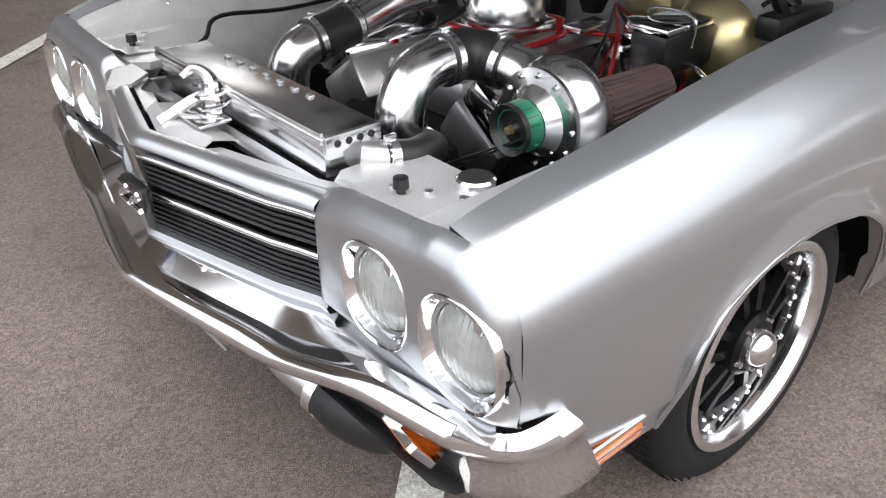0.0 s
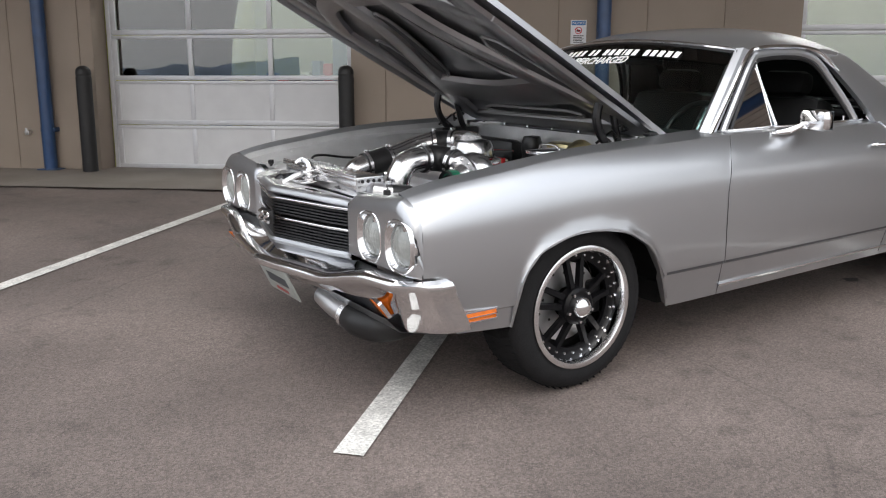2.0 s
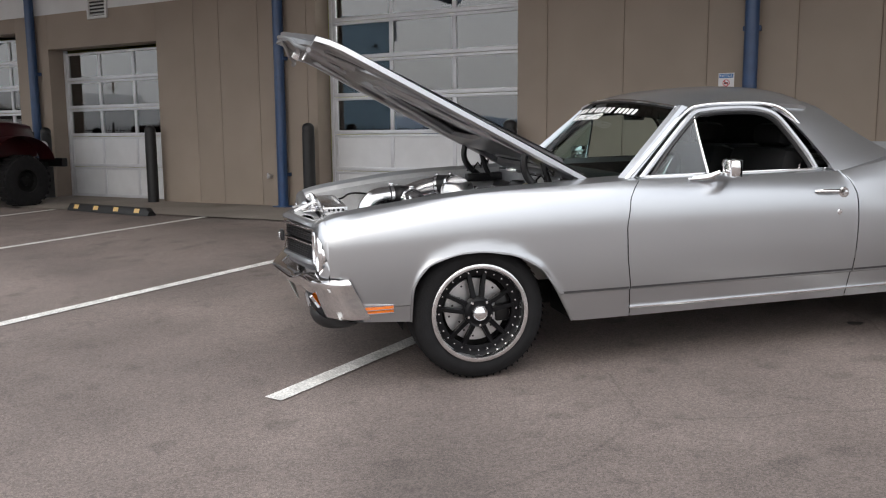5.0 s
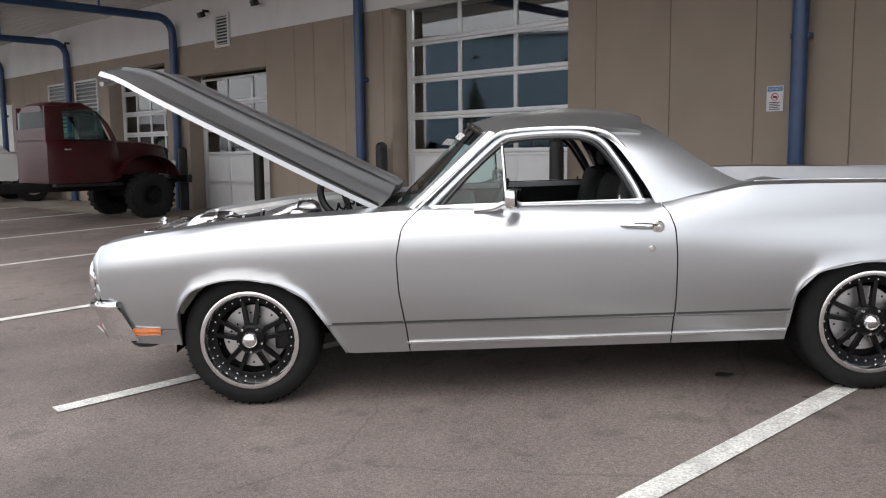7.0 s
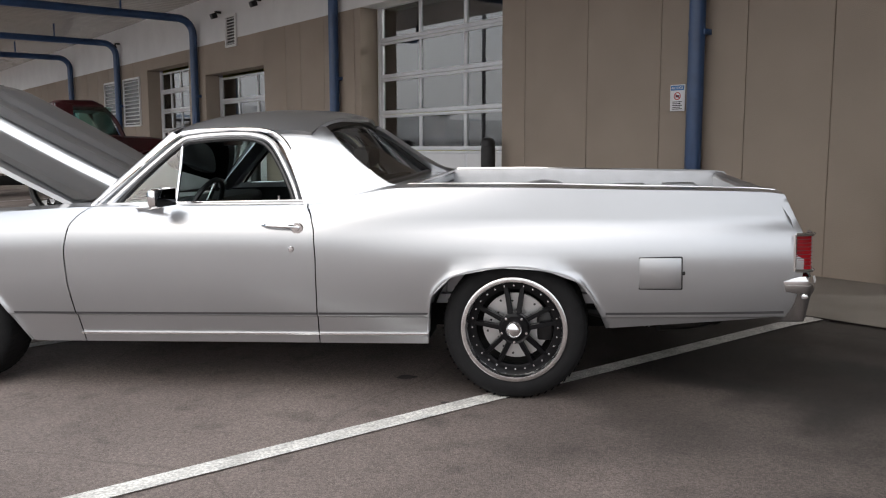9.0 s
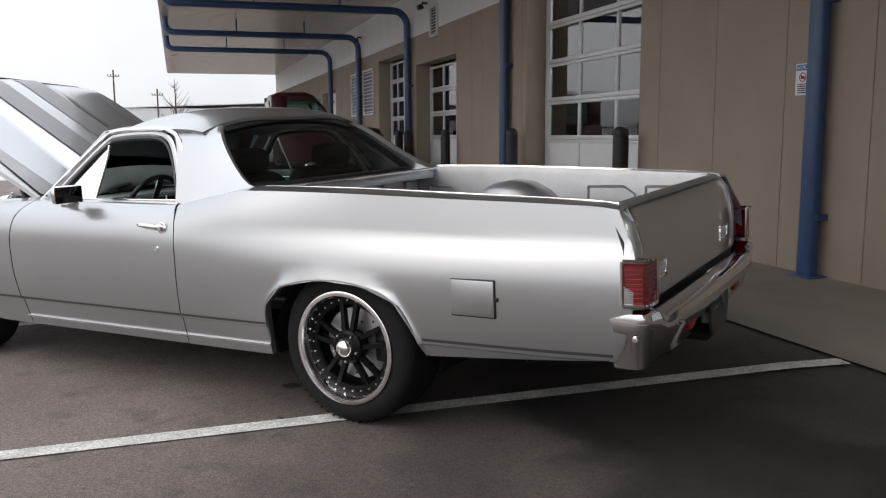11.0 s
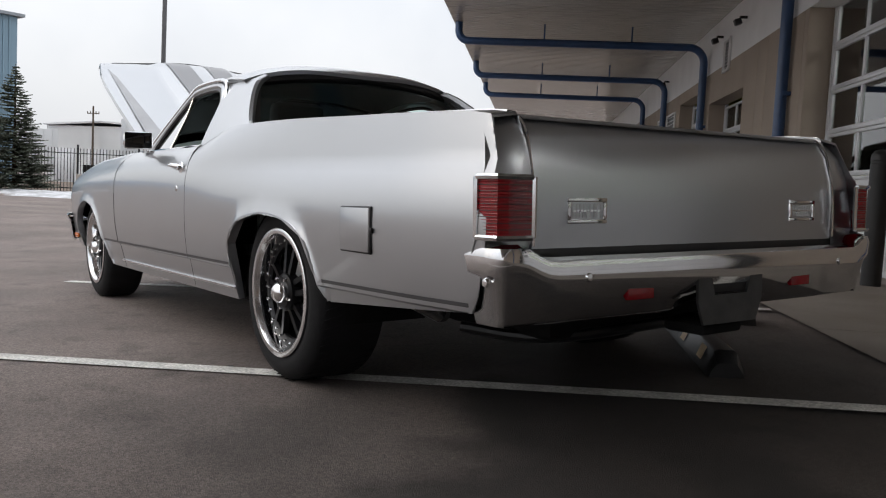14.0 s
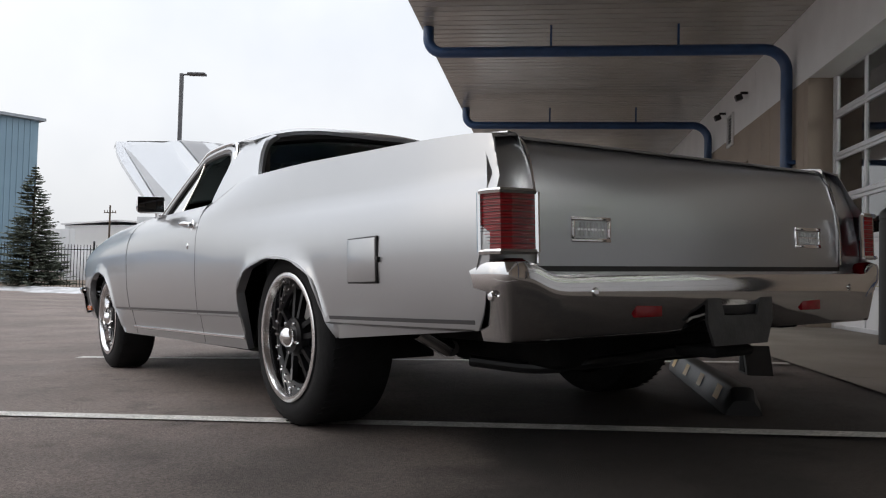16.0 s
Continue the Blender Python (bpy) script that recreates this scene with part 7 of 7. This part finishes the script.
for k in range(29):
    p = spot(-34 + 2.44 * k, 33.6)
    part("post", boxed(p.x - 0.035, p.x + 0.035, p.y - 0.035, p.y + 0.035, p.z, p.z + 2.0, 0.005), IRON, fence)
    q = spot(-34 + 2.44 * (k + 1), 33.6)
    for z in (0.25, 1.65):
        part("rail", tube([p + Vector((0, 0, z)), q + Vector((0, 0, z))], 0.022, 4, round_=False), IRON, fence)

# spruce beside the fence
def spruce(p, h, seed):
    rng = random.Random(seed)
    ob = thing("spruce_tree", "dark green spruce with bare patches beside the fence", "tree", m=Matrix.Translation(p))
    part("trunk", tube([(0, 0, 0), (0.02, 0, h * 0.5), (0, 0, h)], [0.09, 0.05, 0.008], 8), BARK, ob)
    bm = bmesh.new()
    tw = bmesh.new()
    z = 0.25
    while z < h - 0.1:
        t = z / h
        reach = (1.55 * (1 - t) ** 0.85 + 0.06) * (h / 4.9)
        for k in range(max(6, int(20 * (1 - t) + 5))):
            a = rng.uniform(0, math.tau)
            ln = reach * rng.uniform(0.6, 1.12)
            drop = rng.uniform(-0.05, 0.22) * ln
            tip = Vector((ln * math.cos(a), ln * math.sin(a), z - drop * 0.4 + rng.uniform(0.0, 0.12) * ln))
            base = Vector((0, 0, z))
            tube([base, base.lerp(tip, 0.5) + Vector((0, 0, -0.03)), tip], [0.014, 0.008, 0.003], 4, tw, per=2)
            n = max(8, int(ln * 46))
            side = (tip - base).normalized().cross(Vector((0, 0, 1)))
            for q in range(n):
                f = 0.12 + 0.88 * (q + rng.random()) / n
                c = base.lerp(tip, f) + Vector((0, 0, -0.03 * math.sin(f * 3)))
                for s in (-1, 1):
                    d = (side * s * rng.uniform(0.5, 1.0) + (tip - base).normalized() * 0.8 + Vector((0, 0, rng.uniform(-0.35, 0.35)))).normalized()
                    L = rng.uniform(0.05, 0.14) * (1.15 - 0.5 * f)
                    u = d.cross(Vector((rng.uniform(-1, 1), rng.uniform(-1, 1), 1))).normalized() * 0.022
                    vs = [bm.verts.new(c - u), bm.verts.new(c + d * L * 0.6 - u * 1.3), bm.verts.new(c + d * L), bm.verts.new(c + d * L * 0.6 + u * 1.3), bm.verts.new(c + u)]
                    bm.faces.new(vs)
        z += rng.uniform(0.08, 0.13)
    part("branches", tw, BARK, ob)
    me = bpy.data.meshes.new("crown")
    bm.to_mesh(me)
    bm.free()
    me.materials.append(NEEDLES)
    o = new("crown", me)
    o.parent = ob
    return ob
BARK = mat("bark", (0.09, 0.065, 0.045), 0.9, 0, 0.2, 12, 0.6, 40)
NEEDLES = mat("spruce_needles", (0.150, 0.170, 0.130), 0.7, 0, 0.45, 3.0, fine=0.4, fine_scale=12)
spruce(spot(-16.3, 32.2), 4.9, 3)

# blue metal hall, white sheds, trailers
HALL = mat("blue_metal_siding", (0.23, 0.34, 0.42), 0.45, 0.1, 0.06, 0.4, fine=0.03)
WHITE_SHED = mat("white_shed", (0.66, 0.67, 0.68), 0.6, 0, 0.06, 0.5)
hall = thing("metal_hall", "tall blue-grey metal hall with ribbed siding", "building", m=Matrix.Translation(spot(-21.6, 42.7)) @ pose(0, 0, 0, 0, 0, math.degrees(math.atan2(RIGHT.y, RIGHT.x)) + 52) @ Matrix.Scale(0.99, 4))
bm = bmesh.new()
box(bm, -10, 0, 0, 12, 0, 8.6)
part("wall", bm, HALL, hall, smooth=0)
for k in range(33):
    part("siding_rib", boxed(-9.98 + 0.3 * k, -9.91 + 0.3 * k, -0.05, -0.003, 0, 8.6), HALL, hall)
for k in range(40):
    part("siding_rib", boxed(0.003, 0.05, 0.3 * k, 0.07 + 0.3 * k, 0, 8.6), HALL, hall)
part("roof", slab([(-10.3, 8.6), (-10.3, 8.75), (0.3, 8.75), (0.3, 8.6)], -0.3, 12.3), mat("hall_trim", (0.30, 0.33, 0.36), 0.5), hall)
for z, x in ((7.3, -3.3), (4.8, -3.0), (6.9, -9.0)):
    part("wall_lamp", boxed(x - 0.12, x + 0.12, -0.35, -0.05, z, z + 0.15, 0.02), BLACK_TRIM, hall)
def shed(name, label, category, r, a, w, d, h, pitch=0.6, turn=0.0, material=None):
    m = Matrix.Translation(spot(r, a)) @ pose(0, 0, 0, 0, 0, math.degrees(math.atan2(RIGHT.y, RIGHT.x)) + turn)
    ob = thing(name, label, category, "far buildings", m=m)
    part("wall", boxed(0, w, 0, d, 0, h), material or WHITE_SHED, ob)
    part("roof", slab([(-0.2, h), (w / 2, h + pitch), (w + 0.2, h), (w + 0.2, h + 0.12), (w / 2, h + pitch + 0.12), (-0.2, h + 0.12)], -0.2, d + 0.2), DOOR_FRAME, ob)
    for k in range(int(w // 3)):
        part("door", boxed(0.8 + 3 * k, 2.6 + 3 * k, -0.05, -0.005, 0, min(2.6, h * 0.6), 0.01), DOOR_FRAME, ob)
    return ob
shed("white_shed", "low white metal shed behind the fence", "shed", -29.0, 62, 10, 14, 4.2, 0.25, -20)
shed("white_shed", "low white metal shed behind the fence", "shed", -19.0, 80, 16, 10, 4.0, 0.25, 6)
shed("warehouse", "long pale warehouse in the distance", "warehouse", 6, 120, 40, 20, 5, 0.8)
shed("warehouse", "long pale warehouse in the distance", "warehouse", 60, 140, 50, 20, 6, 0.8, -8)
def trailer(r, a, turn):
    m = Matrix.Translation(spot(r, a)) @ pose(0, 0, 0, 0, 0, math.degrees(math.atan2(RIGHT.y, RIGHT.x)) + turn)
    ob = thing("box_trailer", "white box trailer parked behind the fence", "trailer", "trailers", m=m)
    part("box", boxed(0, 13.5, 0, 2.5, 1.1, 3.9, 0.03), WHITE_SHED, ob)
    for k in range(20):
        part("side_rib", boxed(0.3 + 0.66 * k, 0.34 + 0.66 * k, -0.03, -0.003, 1.15, 3.85), WHITE_SHED, ob)
    part("chassis", boxed(0.5, 13.0, 0.3, 2.2, 0.75, 1.1), UNDER, ob)
    for x in (10.6, 11.8):
        for s in (0.15, 2.35):
            part("tyre", lathe([(0.0, -0.12), (0.45, -0.12), (0.5, -0.08), (0.5, 0.08), (0.45, 0.12), (0.0, 0.12)], 20, m=pose(x, s, 0.5, 90)), TYRE, ob)
    for s in (0.5, 2.0):
        part("landing_leg", boxed(2.6, 2.75, s - 0.08, s + 0.08, 0, 0.8), UNDER, ob)
trailer(-17.5, 46, 4)
trailer(-38, 62, -2)
flat = thing("flatbed_trailer", "dark flatbed trailer behind the fence", "trailer", m=Matrix.Translation(spot(-17, 40)) @ pose(0, 0, 0, 0, 0, math.degrees(math.atan2(RIGHT.y, RIGHT.x)) + 2))
part("deck", boxed(0, 11, 0, 2.4, 0.9, 1.25, 0.02), UNDER, flat)
for x in (1.0, 8.4, 9.6):
    part("tyre", lathe([(0.0, -0.12), (0.45, -0.12), (0.48, 0), (0.45, 0.12), (0.0, 0.12)], 20, m=pose(x, 0.1, 0.48, 90)), TYRE, flat)
blk = thing("concrete_block", "pale concrete block at the edge of the lot", "concrete block", m=Matrix.Translation(spot(-11.2, 27.2)))
part("block", boxed(-0.45, 0.45, -0.45, 0.45, 0, 0.85, 0.03), CONCRETE, blk)

# lamp posts and utility poles
POLE = mat("pole_bronze", (0.08, 0.08, 0.085), 0.5, 0.2, 0.1)
def lamp_post(r, a, h):
    p = spot(r, a)
    ob = thing("street_lamp", "tall dark lot lamp with one flat head", "street lamp", "lot lamps", m=Matrix.Translation(p) @ pose(0, 0, 0, 0, 0, math.degrees(math.atan2(RIGHT.y, RIGHT.x))))
    part("base", lathe([(0.25, 0), (0.25, 0.7), (0.0, 0.7)], 16), CONCRETE, ob)
    part("pole", boxed(-0.06, 0.06, -0.06, 0.06, 0.7, h, 0.008), POLE, ob)
    part("arm", boxed(0, 0.28, -0.025, 0.025, h - 0.06, h - 0.01), POLE, ob)
    part("head", boxed(0.22, 0.82, -0.16, 0.16, h - 0.055, h + 0.02, 0.02), POLE, ob)
lamp_post(-9.3, 28.0, 7.6)
WOOD = mat("pole_wood", (0.10, 0.075, 0.055), 0.9, 0, 0.2, 4)
for r, a, h in ((2.5, 75, 6.8), (5.9, 75, 5.3), (-24.8, 60, 5.6)):
    p = spot(r, a)
    ob = thing("utility_pole", "wooden utility pole in the distance", "utility pole", "utility poles", m=Matrix.Translation(p))
    part("pole", tube([(0, 0, 0), (0, 0, h)], [0.09, 0.06], 8, round_=False), WOOD, ob)
    part("cross_arm", boxed(-0.45, 0.45, -0.03, 0.03, h - 0.56, h - 0.5, 0, pose(0, 0, 0, 0, 0, 50)), WOOD, ob)
    for k in (-0.42, -0.2, 0.2, 0.42):
        part("insulator", lathe([(0.0, 0.15), (0.04, 0.12), (0.04, 0.0)], 6, m=pose(0, 0, 0, 0, 0, 50) @ pose(k, 0, h - 0.5)), CONCRETE, ob)
# bare tree
rng = random.Random(8)
bt = thing("bare_tree", "leafless tree beyond the lot", "tree", m=Matrix.Translation(spot(7.4, 76)))
bm = tube([(0, 0, 0), (0.1, 0, 2.0), (0, 0.1, 4.2), (0.1, 0, 6.2)], [0.14, 0.11, 0.06, 0.015], 7)
part("trunk", bm, BARK, bt)
bm = bmesh.new()
for k in range(34):
    z = rng.uniform(1.6, 5.6)
    a = rng.uniform(0, math.tau)
    L = (6.4 - z) * rng.uniform(0.3, 0.5)
    e = Vector((L * math.cos(a), L * math.sin(a), z + L * 1.1))
    tube([(0.05, 0, z), Vector((0.05, 0, z)).lerp(e, 0.5) + Vector((0, 0, -0.1)), e], [0.035, 0.02, 0.006], 4, bm, per=2)
part("limbs", bm, BARK, bt)

# distant hills
HILL = mat("distant_hills", (0.20, 0.25, 0.32), 1.0, 0, 0.35, 0.012, fine=0.25, fine_scale=0.05)
rows = []
for k in range(241):
    a = math.radians(60 + 150 * k / 240)
    h = 27 + 14 * noise.noise((k * 0.07, 0.3, 0)) + 7 * noise.noise((k * 0.23, 2.3, 0)) + 2.5 * noise.noise((k * 0.8, 5, 0))
    d = 840
    rows.append([(EYE.x + (d + o) * math.cos(a), EYE.y + (d + o) * math.sin(a), z) for o, z in ((0, -2), (10, max(2, h * 0.6)), (30, max(3, h)), (60, -2))])
tagged(part("backdrop", grid(rows), HILL), "blue-grey snow-dusted hills on the horizon", "hills", kind="structure")
